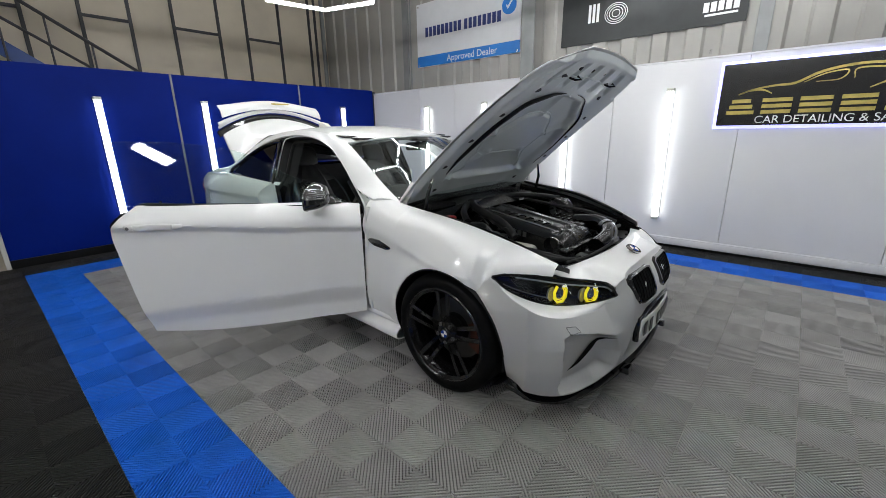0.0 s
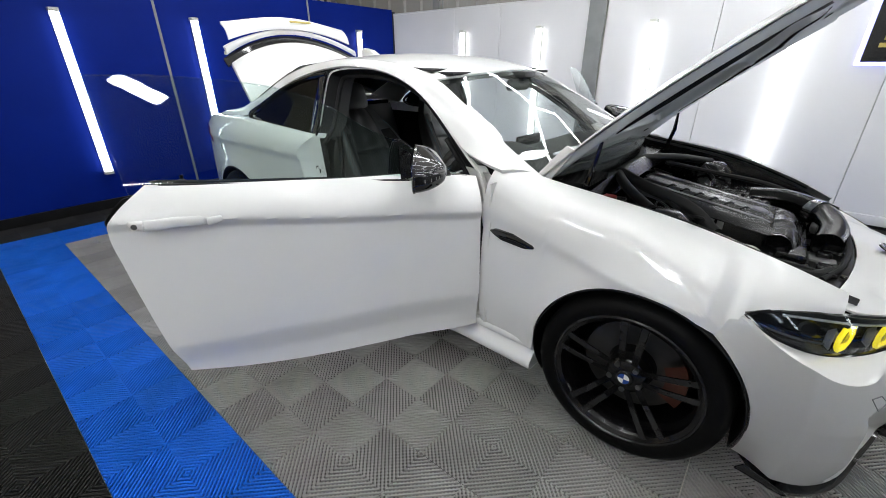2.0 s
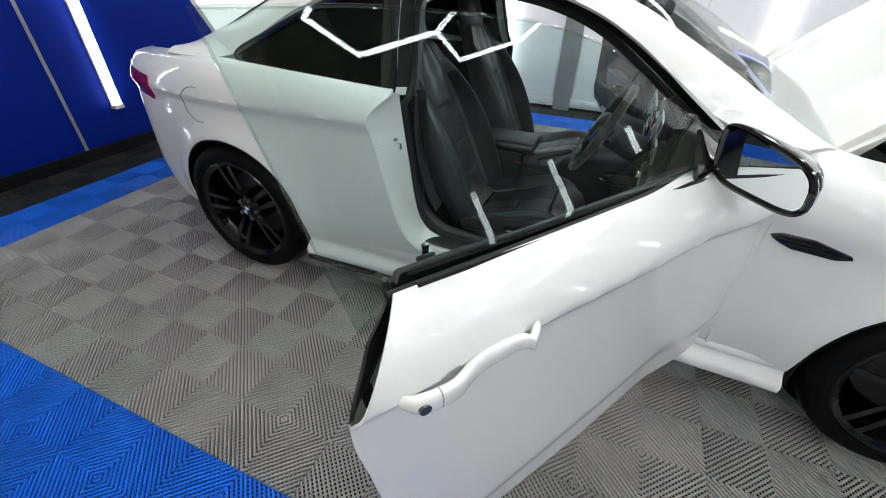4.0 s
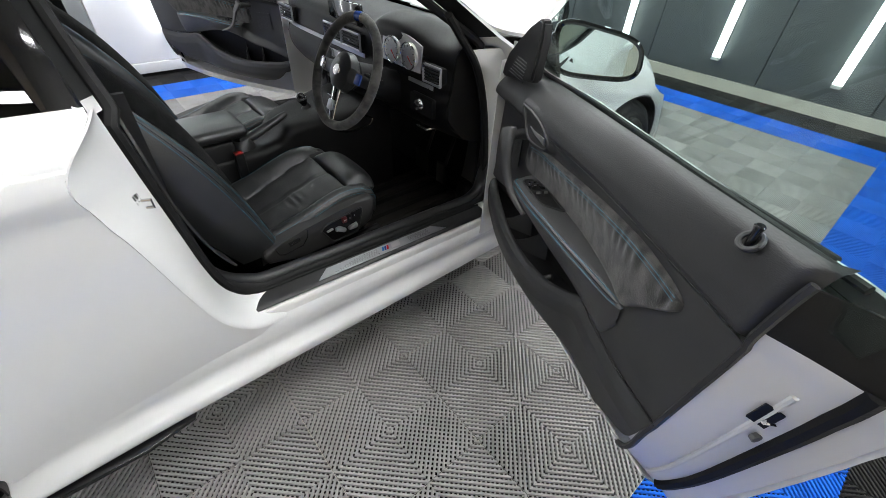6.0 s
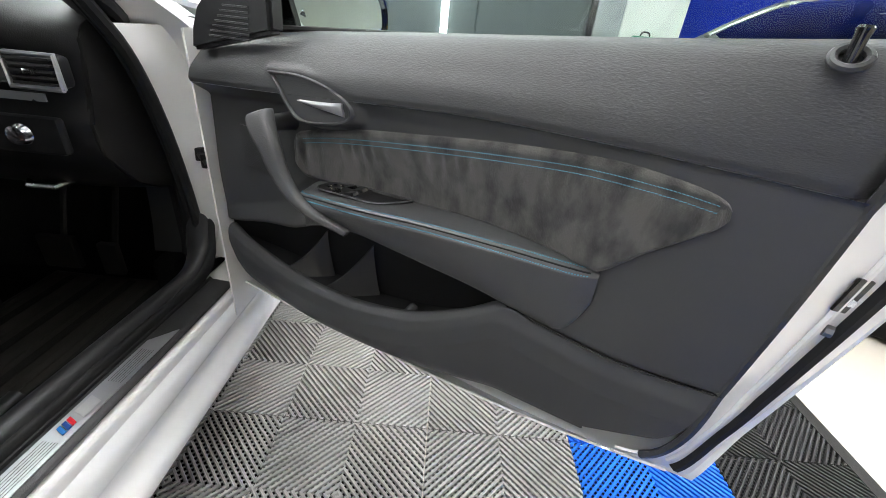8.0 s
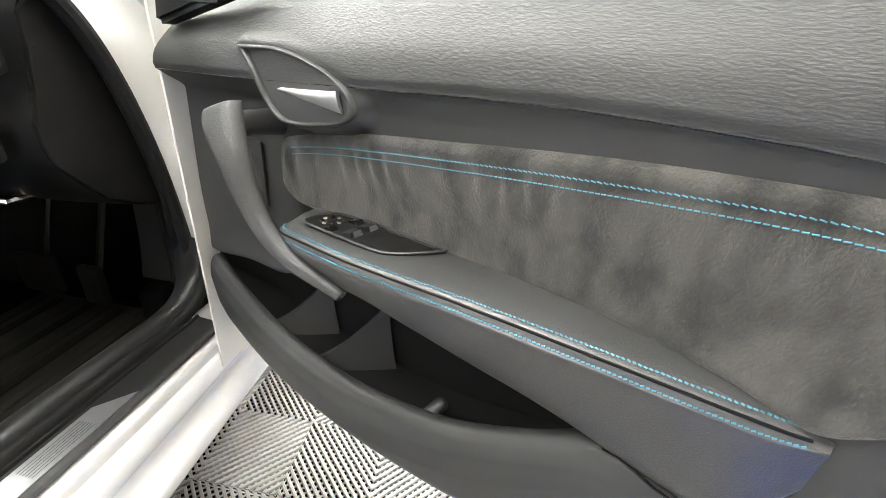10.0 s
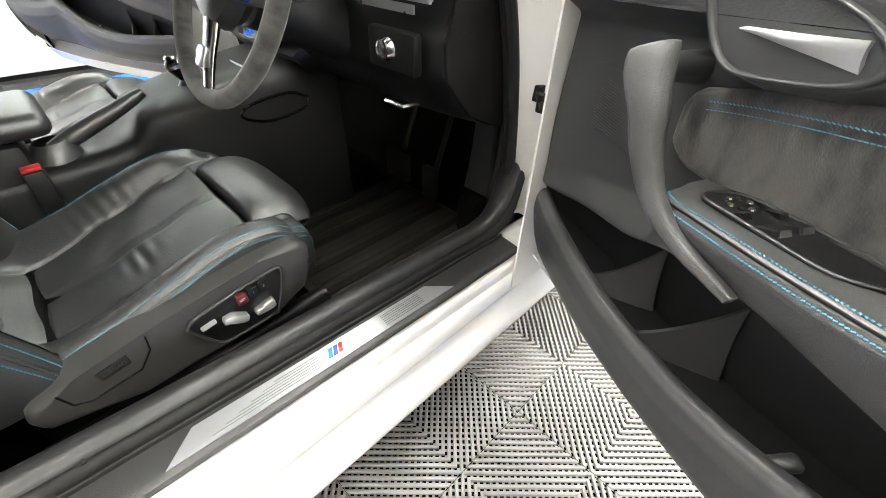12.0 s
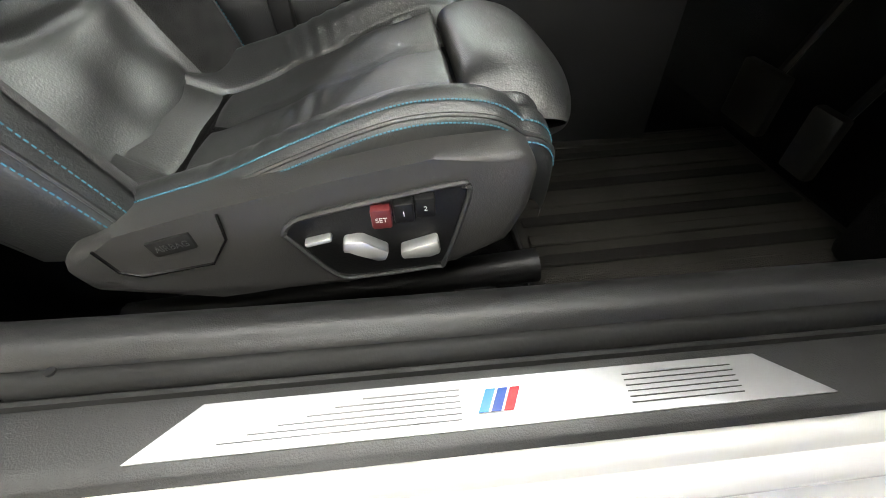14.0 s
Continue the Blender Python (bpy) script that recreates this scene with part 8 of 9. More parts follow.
# steering wheel
steer = part("steering_wheel", b_lathe([(0.185 + 0.0165 * math.cos(a * math.pi / 6), 0.0165 * math.sin(a * math.pi / 6)) for a in range(13)], 56, axis="z"), SUEDE, car, "suede-rimmed steering wheel")
steer.matrix_basis = pose(-1.138, -0.365, 0.828) @ pose(0, 0, 0, 0, -64, 0)
part("airbag_cover", b_lathe([(0, 0.034), (0.045, 0.032), (0.064, 0.018), (0.068, -0.01), (0.05, -0.03)], 32, axis="z"), LEATHER, steer)
part("wheel_badge", b_lathe([(0, 0.037), (0.018, 0.036), (0.021, 0.032)], 20, axis="z"), CHROME, steer)
for ang in (0, 180, 270 - 0):
    a = radians(ang + 90)
    if ang == 270:
        a = radians(180)
    pts = [(0.055 * math.cos(a), 0.055 * math.sin(a), 0.012), (0.12 * math.cos(a), 0.12 * math.sin(a), 0.008), (0.182 * math.cos(a), 0.182 * math.sin(a), 0.0)]
    part("wheel_spoke", b_tube(pts, [0.026, 0.020, 0.016], 10, flat=0.45), TRIM_HARD if ang != 270 else CHROME, steer)
    part("spoke_keys", b_box((pts[1][0] - 0.018, pts[1][1] - 0.018, 0.016), (pts[1][0] + 0.018, pts[1][1] + 0.018, 0.024), 0.005), CHROME if ang == 0 else (BLUE_MARK if ang == 180 else ALU), steer)
part("top_mark", b_lathe([(0.185 + 0.0175 * math.cos(a * math.pi / 6), 0.0175 * math.sin(a * math.pi / 6)) for a in range(13)], 3, axis="z", arc=0.03), BLUE_MARK, steer).matrix_basis = pose(0, 0, 0, 0, 0, -5)
part("steering_column", b_tube([(-1.105, -0.365, 0.812), (-0.93, -0.365, 0.74)], [0.05, 0.062], 16), DASH, car)
part("stalk", b_tube([(-1.08, -0.40, 0.82), (-1.10, -0.54, 0.83)], [0.008, 0.011], 8), BLACK_PLASTIC, car)
part("stalk", b_tube([(-1.08, -0.33, 0.82), (-1.10, -0.20, 0.83)], [0.008, 0.011], 8), BLACK_PLASTIC, car)

# centre console
def console(u, v):
    x = -0.84 - 0.90 * u
    h = ease([(0, 0.635), (0.25, 0.605), (0.50, 0.560), (0.54, 0.52), (0.64, 0.50), (1, 0.50)], u)
    w = ease([(0, 0.19), (0.25, 0.165), (0.5, 0.125), (0.56, 0.115), (1, 0.115)], u)
    a = v * 4
    y, z = [ease([(k, q[i]) for k, q in enumerate([(-1.05, 0), (-1.0, 0.75), (-0.86, 1.0), (0, 1.0), (0.86, 1.0), (1.0, 0.75), (1.05, 0)])], v * 6) for i in (0, 1)]
    return (x, y * w, 0.2 + (h - 0.2) * z)


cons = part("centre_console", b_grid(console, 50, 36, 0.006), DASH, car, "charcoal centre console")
part("gear_plate", b_grid(lambda u, v: (-1.02 - 0.24 * u, -0.09 + 0.18 * v, 0.610 - 0.048 * u), 6, 6, 0.006), BLACK_GLOSS, cons, "gloss gear plate")
part("plate_trim", b_tube([(-1.02, -0.094, 0.612), (-1.262, -0.094, 0.563), (-1.262, 0.094, 0.563), (-1.02, 0.094, 0.612), (-1.02, -0.094, 0.612)], 0.004, 6), ALU, cons)
part("gear_boot", b_lathe([(0.012, 0.03), (0.022, 0.014), (0.034, 0.0)], 20, axis="z"), LEATHER, cons, "leather lever boot").location = (-1.150, -0.004, 0.578)
part("gear_lever", b_tube(spline([(-1.150, -0.004, 0.575), (-1.156, -0.004, 0.60), (-1.162, -0.004, 0.62), (-1.168, -0.004, 0.638), (-1.171, -0.004, 0.652)], 12), [0.012, 0.011, 0.010, 0.0105, 0.012, 0.015, 0.018, 0.0205, 0.022, 0.0225, 0.021, 0.017, 0.009], 14), BLACK_GLOSS, cons, "black gear lever")
part("lever_band", b_tube([(-1.1665, -0.004, 0.632), (-1.1685, -0.004, 0.640)], 0.0226, 16), CHROME, cons, "chrome lever band")
part("lever_cap", b_lathe([(0, 0.004), (0.012, 0.003), (0.016, -0.003)], 16, axis="z"), CHROME, cons).location = (-1.171, -0.004, 0.654)
for k, (dx, dy) in enumerate(((-0.03, -0.06), (-0.05, -0.06), (-0.07, -0.06), (0.03, -0.05), (0.05, 0.05), (-0.03, 0.06))):
    x = -1.14 + dx
    part("console_key", b_box((x - 0.008, dy - 0.014, 0.588 + (x + 1.14) * 0.2), (x + 0.008, dy + 0.014, 0.594 + (x + 1.14) * 0.2), 0.002), CHROME if k % 2 else BLACK_PLASTIC, cons)
part("knee_pad", b_tube(spline([(-0.93, -0.186, 0.555), (-0.98, -0.178, 0.575), (-1.08, -0.165, 0.56), (-1.10, -0.163, 0.535), (-1.04, -0.174, 0.515), (-0.95, -0.186, 0.53), (-0.93, -0.186, 0.555)], 24), 0.004, 6), BLACK_GLOSS, cons)
part("handbrake", b_tube(spline([(-1.46, -0.04, 0.52), (-1.40, -0.04, 0.545), (-1.32, -0.04, 0.575), (-1.26, -0.04, 0.60)], 10), [0.016, 0.017, 0.018, 0.019, 0.019, 0.018, 0.017, 0.016, 0.015, 0.014, 0.010], 10), LEATHER, cons, "leather handbrake grip")
part("brake_boot", b_lathe([(0.03, 0.05), (0.045, 0.03), (0.05, 0.0)], 16, axis="z"), LEATHER, cons).location = (-1.46, -0.04, 0.49)
part("arm_box", b_box((-1.80, -0.105, 0.40), (-1.50, 0.105, 0.565), 0.015), DASH, cons)
part("arm_lid", b_box((-1.80, -0.11, 0.567), (-1.44, 0.11, 0.615), 0.022, 3), LEATHER, cons, "black leather armrest lid")

# seats
SEAT_C = -0.385
EDGE_Z = [(-1.62, 0.408), (-1.53, 0.431), (-1.462, 0.447), (-1.39, 0.472), (-1.32, 0.494), (-1.277, 0.502), (-1.231, 0.500), (-1.20, 0.490), (-1.168, 0.462)]
PAN_Z = [(-1.62, 0.440), (-1.585, 0.418), (-1.55, 0.402), (-1.45, 0.428), (-1.35, 0.460), (-1.25, 0.486), (-1.16, 0.480)]
HALF_IN = [(-1.62, 0.105), (-1.55, 0.118), (-1.40, 0.136), (-1.24, 0.150), (-1.16, 0.152)]


def make_seat():
    def cushion(u, v):
        """u from the back to the front, v from the tunnel side to the door side."""
        q = min(1.0, u / 0.9)
        x = -1.60 + 0.415 * q
        zs, zp, wi = ease(EDGE_Z, x), ease(PAN_Z, x), ease(HALF_IN, x)
        crest = zs + 0.010
        sec = [(-0.205, zs - 0.075), (-0.216, zs - 0.040), (-0.219, zs - 0.012), (-0.214, zs + 0.001), (-0.190, crest + 0.003), (-0.168, crest - 0.004), (-wi - 0.004, zp + 0.008), (-wi + 0.012, zp), (-0.062, zp + 0.001), (0.0, zp - 0.002), (0.062, zp + 0.001), (wi - 0.012, zp), (wi + 0.004, zp + 0.008), (0.168, crest - 0.004), (0.190, crest + 0.003), (0.214, zs + 0.001), (0.219, zs - 0.012), (0.216, zs - 0.040), (0.205, zs - 0.075)]
        a = v * (len(sec) - 1)
        t, z = [ease([(i, c[j]) for i, c in enumerate(sec)], a) for j in (0, 1)]
        if abs(t) < wi and x > -1.236:
            z -= 0.05 * smooth01((x + 1.236) / 0.008)
        if abs(t) < wi - 0.004:
            z -= 0.0045 * math.exp(-(t / 0.0035) ** 2) * smooth01((x + 1.56) / 0.02)
            z -= 0.004 * math.exp(-((abs(t) - wi + 0.008) / 0.004) ** 2)
            z -= 0.005 * math.exp(-((x + 1.553) / 0.006) ** 2)
            z += 0.0022 * math.sin(x * 62 + 7 * t) * math.sin(31 * t + 2) * smooth01((x + 1.53) / 0.1)
            z += 0.003 * math.exp(-((x + 1.40) / 0.03) ** 2 - ((t - 0.05) / 0.03) ** 2) * math.sin(x * 240)
        elif abs(t) < 0.2:
            z += 0.0009 * math.sin(x * 260 + 60 * abs(t)) * smooth01((x + 1.50) / 0.05) * smooth01((-1.30 - x) / 0.08)
        if u > 0.9:
            r = (u - 0.9) / 0.1 * math.pi / 2 * 1.1
            x += 0.034 * math.sin(r)
            z -= 0.040 * (1 - math.cos(r))
            t *= 1 - 0.06 * (1 - math.cos(r))
        return (x, SEAT_C - t, z)
    seat = part("seat", b_grid(cushion, 120, 110, 0.0), LEATHER, car, "black leather sports seat with teal stitching", angle=75)

    def thigh(u, v):
        sec = [(-1.222, 0.455), (-1.227, 0.482), (-1.221, 0.499), (-1.198, 0.507), (-1.165, 0.507), (-1.130, 0.497), (-1.104, 0.474), (-1.094, 0.446), (-1.104, 0.420), (-1.145, 0.405), (-1.20, 0.41)]
        a = u * (len(sec) - 1)
        x, z = [ease([(i, c[j]) for i, c in enumerate(sec)], a) for j in (0, 1)]
        q = 2 * v - 1
        k = abs(q) ** 7
        x -= 0.030 * abs(q) ** 3.5 * smooth01((x + 1.20) / 0.09)
        z += (0.455 - z) * 0.85 * k
        return (x, SEAT_C - 0.156 * q, z + 0.003 * (1 - q * q))
    part("thigh_rest", b_grid(thigh, 50, 50, 0.0), LEATHER, seat, "black leather thigh rest", angle=75)
    part("cushion_base", b_box((-1.58, -0.575, 0.32), (-1.165, -0.19, 0.40), 0.03, 3), BLACK_PLASTIC, seat)

    def thread(fn, v0, u0, u1, n, off, thick=0.0009):
        bm = bmesh.new()
        for k in range(n):
            a, b = Vector(fn(u0 + (u1 - u0) * k / n, v0)), Vector(fn(u0 + (u1 - u0) * (k + 0.62) / n, v0))
            b_tube([a + off, b + off], thick, 4, bm)
        return bm
    for v0 in (0.808, 0.868):
        part("stitching", thread(cushion, v0, 0.03, 0.985, 130, Vector((0, -0.0009, 0.0007))), THREAD, seat, "teal double stitching")
    for v0 in (0.192, 0.132):
        part("stitching", thread(cushion, v0, 0.20, 0.97, 110, Vector((0, 0.0006, 0.0012))), THREAD, seat, "teal double stitching")
    for v0 in (0.838, 0.162):
        part("piping", b_tube([Vector(cushion(0.02 + 0.97 * k / 60, v0)) for k in range(61)], 0.0022, 6), LEATHER, seat)

    # backrest
    line = [(0.0, -1.585, 0.400), (0.15, -1.640, 0.50), (0.35, -1.705, 0.64), (0.6, -1.785, 0.82), (0.82, -1.86, 0.98), (0.94, -1.905, 1.07), (1.0, -1.93, 1.10)]

    def back(u, v):
        x = ease([(a, b) for a, b, c in line], u)
        z = ease([(a, c) for a, b, c in line], u)
        w = ease([(0, 0.232), (0.3, 0.250), (0.6, 0.245), (0.8, 0.205), (0.92, 0.150), (1, 0.10)], u)
        bol = 0.085 * math.sin(math.pi * min(1, 0.16 + u * 0.98)) ** 0.7
        sec = [(-0.90, -0.07), (-0.98, -0.02), (-1.0, bol * 0.55), (-0.96, bol * 0.86), (-0.86, bol), (-0.72, bol * 0.72), (-0.57, bol * 0.14), (-0.50, -0.002), (-0.25, 0.004), (0.0, 0.0), (0.25, 0.004), (0.50, -0.002), (0.57, bol * 0.14), (0.72, bol * 0.72), (0.86, bol), (0.96, bol * 0.86), (1.0, bol * 0.55), (0.98, -0.02), (0.90, -0.07)]
        a = v * (len(sec) - 1)
        t, f = [ease([(i, c[j]) for i, c in enumerate(sec)], a) for j in (0, 1)]
        if abs(t) < 0.56:
            for q0 in (0.20, 0.40, 0.62):
                f -= 0.008 * math.exp(-((u - q0 - 0.06 * t * t) / 0.010) ** 2)
            f += 0.0015 * math.sin(u * 50 + 5 * t)
        return (x + f, SEAT_C - w * t, z + 0.3 * f)
    br = part("backrest", b_grid(back, 100, 110, 0.0), LEATHER, seat, "black leather backrest", angle=75)
    for v0 in (0.812, 0.865, 0.188):
        part("stitching", thread(back, v0, 0.0, 0.86, 120, Vector((0.0010, -0.0006 if v0 > 0.5 else 0.0006, 0.0003))), THREAD, seat)
    part("piping", b_tube([Vector(back(0.86 * k / 60, 0.838)) for k in range(61)], 0.0024, 6), LEATHER, seat)
    for k in (1, -1):
        part("back_insert", b_grid(lambda u, v, k=k: Vector(back(0.02 + 0.76 * u, 0.5 + k * (0.168 + 0.105 * v))) + Vector((0.0022, 0, 0.0006)), 40, 8), INSERT, br, "black suede bolster insert")
    part("back_shell", b_grid(lambda u, v: (ease([(a, b) for a, b, c in line], u) - 0.07 - 0.05 * math.sin(math.pi * v), SEAT_C - ease([(0, 0.215), (0.4, 0.228), (0.8, 0.18), (1, 0.09)], u) * (2 * v - 1), ease([(a, c) for a, b, c in line], u)), 20, 12, 0.01), TRIM_HARD, seat)

    def rest(u, v):
        a = 2 * math.pi * v
        ca, sa = math.cos(a), math.sin(a)
        k = ease([(0, 0.0), (0.06, 0.72), (0.16, 0.97), (0.5, 1.0), (0.84, 0.93), (0.95, 0.66), (1, 0.0)], u)
        return (-1.945 - 0.05 * u + 0.042 * math.copysign(abs(ca) ** 0.8, ca) * k, SEAT_C + 0.118 * math.copysign(abs(sa) ** 0.7, sa) * k, 1.075 + 0.175 * u)
    part("head_rest", b_grid(rest, 24, 28, 0.0, closed_u=False), LEATHER, seat, "leather head rest", angle=75)
    # side cover with switches
    cov = [(-1.602, 0.402), (-1.590, 0.420), (-1.537, 0.437), (-1.455, 0.455), (-1.35, 0.473), (-1.269, 0.485), (-1.195, 0.487), (-1.178, 0.470), (-1.183, 0.425), (-1.20, 0.386), (-1.25, 0.362), (-1.36, 0.346), (-1.48, 0.350), (-1.59, 0.370)]
    side = part("seat_cover", b_prism(cov, -0.638, -0.585, "y", 0.012, seg=3), SEAT_SIDE, seat, "charcoal seat side cover")
    part("cover_joint", b_tube([(-1.446, -0.6395, 0.452), (-1.449, -0.6395, 0.425), (-1.470, -0.6395, 0.398), (-1.535, -0.6395, 0.390), (-1.552, -0.6395, 0.398), (-1.560, -0.6395, 0.425)], 0.0014, 5), BLACK_GLOSS, seat)
    part("airbag_tag", b_prism([(-1.512, 0.412), (-1.475, 0.419), (-1.476, 0.436), (-1.516, 0.428)], -0.6405, -0.636, "y", 0.001), RUBBER, seat)
    sw_o = [(-1.399, 0.427), (-1.392, 0.437), (-1.367, 0.446), (-1.254, 0.4635), (-1.244, 0.461), (-1.240, 0.450), (-1.262, 0.376), (-1.274, 0.370), (-1.34, 0.366), (-1.366, 0.372)]
    part("switch_plate", b_prism(sw_o, -0.6425, -0.636, "y", 0.002), BLACK_PLASTIC, seat, "black seat switch panel")
    part("switch_rim", b_tube([(x, -0.643, z) for x, z in spline(sw_o + sw_o[:1], 40)], 0.0028, 6), TRIM_HARD, seat)
    for k, (x, z, m_) in enumerate(((-1.314, 0.441, BROWN_RED), (-1.295, 0.445, BLACK_PLASTIC), (-1.277, 0.449, BLACK_PLASTIC))):
        part("memory_key", b_box((x - 0.0085, -0.653, z - 0.010), (x + 0.0085, -0.640, z + 0.010), 0.002), m_, seat, "dark red memory key" if k == 0 else "black memory key")
        letters("key_mark", ("SET", "1", "2")[k], 0.0065, pose(x, -0.6533, z - 0.002, 90, 0, 0), WHITE_MARK, seat, 0.0002)
    letters("tag_words", "AIRBAG", 0.009, pose(-1.494, -0.6408, 0.4205, 90, -10, 0), TRIM_HARD, seat, 0.0003)
    part("seat_lever", b_prism([(-1.352, 0.408), (-1.350, 0.420), (-1.334, 0.421), (-1.312, 0.405), (-1.316, 0.394), (-1.326, 0.395), (-1.338, 0.408)], -0.655, -0.640, "y", 0.003), SATIN, seat, "satin silver seat control")
    part("seat_lever", b_prism([(-1.302, 0.394), (-1.302, 0.404), (-1.268, 0.413), (-1.266, 0.397), (-1.276, 0.393)], -0.655, -0.640, "y", 0.003), SATIN, seat, "satin silver seat control")
    part("seat_lever", b_box((-0.012, -0.006, -0.0025), (0.012, 0.004, 0.0025), 0.002), SATIN, seat).matrix_basis = pose(-1.371, -0.645, 0.420, 0, -10, 0)
    # runner
    part("seat_rail", b_tube([(-1.152, -0.60, 0.308), (-1.62, -0.60, 0.285)], 0.020, 12), BLACK_PLASTIC, seat, "black seat rail")
    part("seat_rail", b_tube([(-1.16, -0.16, 0.27), (-1.66, -0.16, 0.245)], 0.022, 10), BLACK_PLASTIC, seat)
    part("rail_foot", b_box((-1.26, -0.63, 0.2), (-1.20, -0.57, 0.30), 0.01), BLACK_PLASTIC, seat)
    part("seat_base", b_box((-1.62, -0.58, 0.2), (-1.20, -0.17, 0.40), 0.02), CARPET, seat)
    part("belt_buckle", b_box((-1.49, -0.150, 0.42), (-1.455, -0.125, 0.525), 0.006), BLACK_PLASTIC, seat, "seat belt buckle")
    part("buckle_button", b_box((-1.488, -0.149, 0.526), (-1.457, -0.126, 0.533), 0.002), RED_PLASTIC, seat, "red buckle button")
    return seat


driver_seat = make_seat()
driver_seat.location.x = -0.034
passenger_seat = copy_thing(driver_seat, pose(-0.034, 0, 0))
passenger_seat.scale = (1, -1, 1)
# rear bench and shelf
part("rear_bench", b_box((-2.65, -0.62, 0.22), (-2.15, 0.62, 0.47), 0.05, 3), LEATHER, car, "black leather rear bench")
part("rear_backrest", b_grid(lambda u, v: (-2.55 - 0.2 * u, -0.60 + 1.2 * v, 0.45 + 0.55 * u), 8, 16, 0.08), LEATHER, car)
part("rear_shelf", b_box((-2.95, -0.58, 1.0), (-2.70, 0.58, 1.02), 0.006), CARPET, car)
# belt and mirror inside
for sgn in (1, -1):
    part("seat_belt", b_grid(lambda u, v: (-1.93 + 0.05 * u * 0, -(0.60 + 0.02 * u) * sgn, 1.15 - 0.75 * u + 0.0 * v) if v < 0.5 else (-1.885, -(0.60 + 0.02 * u) * sgn, 1.15 - 0.75 * u), 8, 1, 0.003), RUBBER, car, "black seat belt")
part("inner_mirror", b_box((-1.02, -0.12, 1.215), (-0.985, 0.10, 1.275), 0.018, 3), BLACK_PLASTIC, car, "interior mirror")
part("mirror_stem", b_tube([(-0.99, -0.01, 1.27), (-0.97, -0.01, 1.31)], 0.014, 8), BLACK_PLASTIC, car)
part("mirror_housing", b_box((-1.03, -0.07, 1.285), (-0.93, 0.05, 1.315), 0.012), TRIM_HARD, car)
part("sun_visor", b_box((-1.22, -0.50, 1.30), (-1.08, -0.16, 1.315), 0.006), HEADLINE, car)
part("sun_visor", b_box((-1.22, 0.16, 1.30), (-1.08, 0.50, 1.315), 0.006), HEADLINE, car)
# ---- silver saloon parked beyond the tiles, its tail towards the coupe ----
saloon = thing("parked_car", "silver saloon car parked on the cream floor beyond the tiles", "car", pose(0.97, -2.97, 0, 0, 0, -72))
SW = [(-0.02, 0.60), (0.05, 0.72), (0.15, 0.80), (0.35, 0.85), (0.8, 0.88), (2.0, 0.89), (3.2, 0.88), (3.9, 0.82), (4.2, 0.68), (4.35, 0.45)]
STOP = [(-0.02, 0.93), (0.06, 0.985), (0.2, 1.02), (0.5, 1.03), (1.0, 0.99), (2.6, 0.95), (3.2, 0.92), (3.9, 0.80), (4.35, 0.62)]


def saloon_side(x, z):
    w = ease(SW, x)
    top = ease(STOP, x)
    t = max(0, (z - 0.62) / max(0.1, top - 0.62))
    w -= 0.07 * t ** 2.2
    if z < 0.45:
        w -= 0.07 * ((0.45 - z) / 0.25) ** 1.5
    return w


def saloon_half(sg):
    def f(u, v):
        x = -0.02 + 4.37 * u
        lo = 0.24
        for cx in (0.78, 3.42):
            if abs(x - cx) < 0.36:
                lo = max(lo, 0.32 + math.sqrt(0.36 ** 2 - (x - cx) ** 2))
        top = ease(STOP, x)
        if v < 0.7:
            z = lo + (top - lo) * v / 0.7
            return (x, saloon_side(x, z) * sg, z)
        t = (v - 0.7) / 0.3
        y0 = saloon_side(x, top)
        return (x, y0 * (1 - t) * sg, top + 0.035 * math.sin(t * math.pi / 2))
    return b_grid(f, 120, 34)


for sg in (1, -1):
    part("body_side", saloon_half(sg), SILVER, saloon, "silver body side")
# tail
def tail_pt(y, z, out=0.0):
    x = -0.02 - 0.13 * (1 - (y / 0.74) ** 2) + 0.16 * max(0, z - 0.72) + 0.10 * max(0, 0.36 - z) + (0.05 if z > 0.63 else 0.0)
    return (x - out, y, z)


part("boot_panel", b_grid(lambda u, v: tail_pt(-0.70 + 1.40 * u, 0.635 + 0.325 * v), 30, 14, 0.006), SILVER, saloon, "silver boot lid")
part("bumper", b_grid(lambda u, v: tail_pt(-0.72 + 1.44 * u, 0.30 + 0.325 * v), 30, 14, 0.006), SILVER, saloon)
part("diffuser", b_grid(lambda u, v: tail_pt(-0.62 + 1.24 * u, 0.18 + 0.20 * v, 0.006 - 0.05 * (1 - v)), 24, 6, 0.01), BLACK_PLASTIC, saloon, "black bumper insert")
part("bumper_joint", b_tube([tail_pt(-0.70 + 1.40 * k / 24, 0.628, 0.002) for k in range(25)], 0.006, 6), BLACK_PLASTIC, saloon)
plate2 = part("number_plate", b_grid(lambda u, v: tail_pt(-0.25 + 0.50 * u, 0.712 + 0.108 * v, 0.012), 10, 3, 0.004), PLATE_YELLOW, saloon, "yellow number plate with dark bars")
part("plate_strip", b_grid(lambda u, v: tail_pt(0.225 + 0.035 * u, 0.712 + 0.108 * v, 0.014), 2, 2, 0.003), LIGHT_BLUE_MARK, plate2, "blue plate strip")
for y in (-0.20, -0.125, -0.05, 0.055, 0.125, 0.185):
    part("plate_bar", b_grid(lambda u, v, y=y: tail_pt(y - 0.024 + 0.048 * u, 0.73 + 0.072 * v, 0.0155), 1, 2, 0.001), BLACK_MARK, plate2, smooth=False)
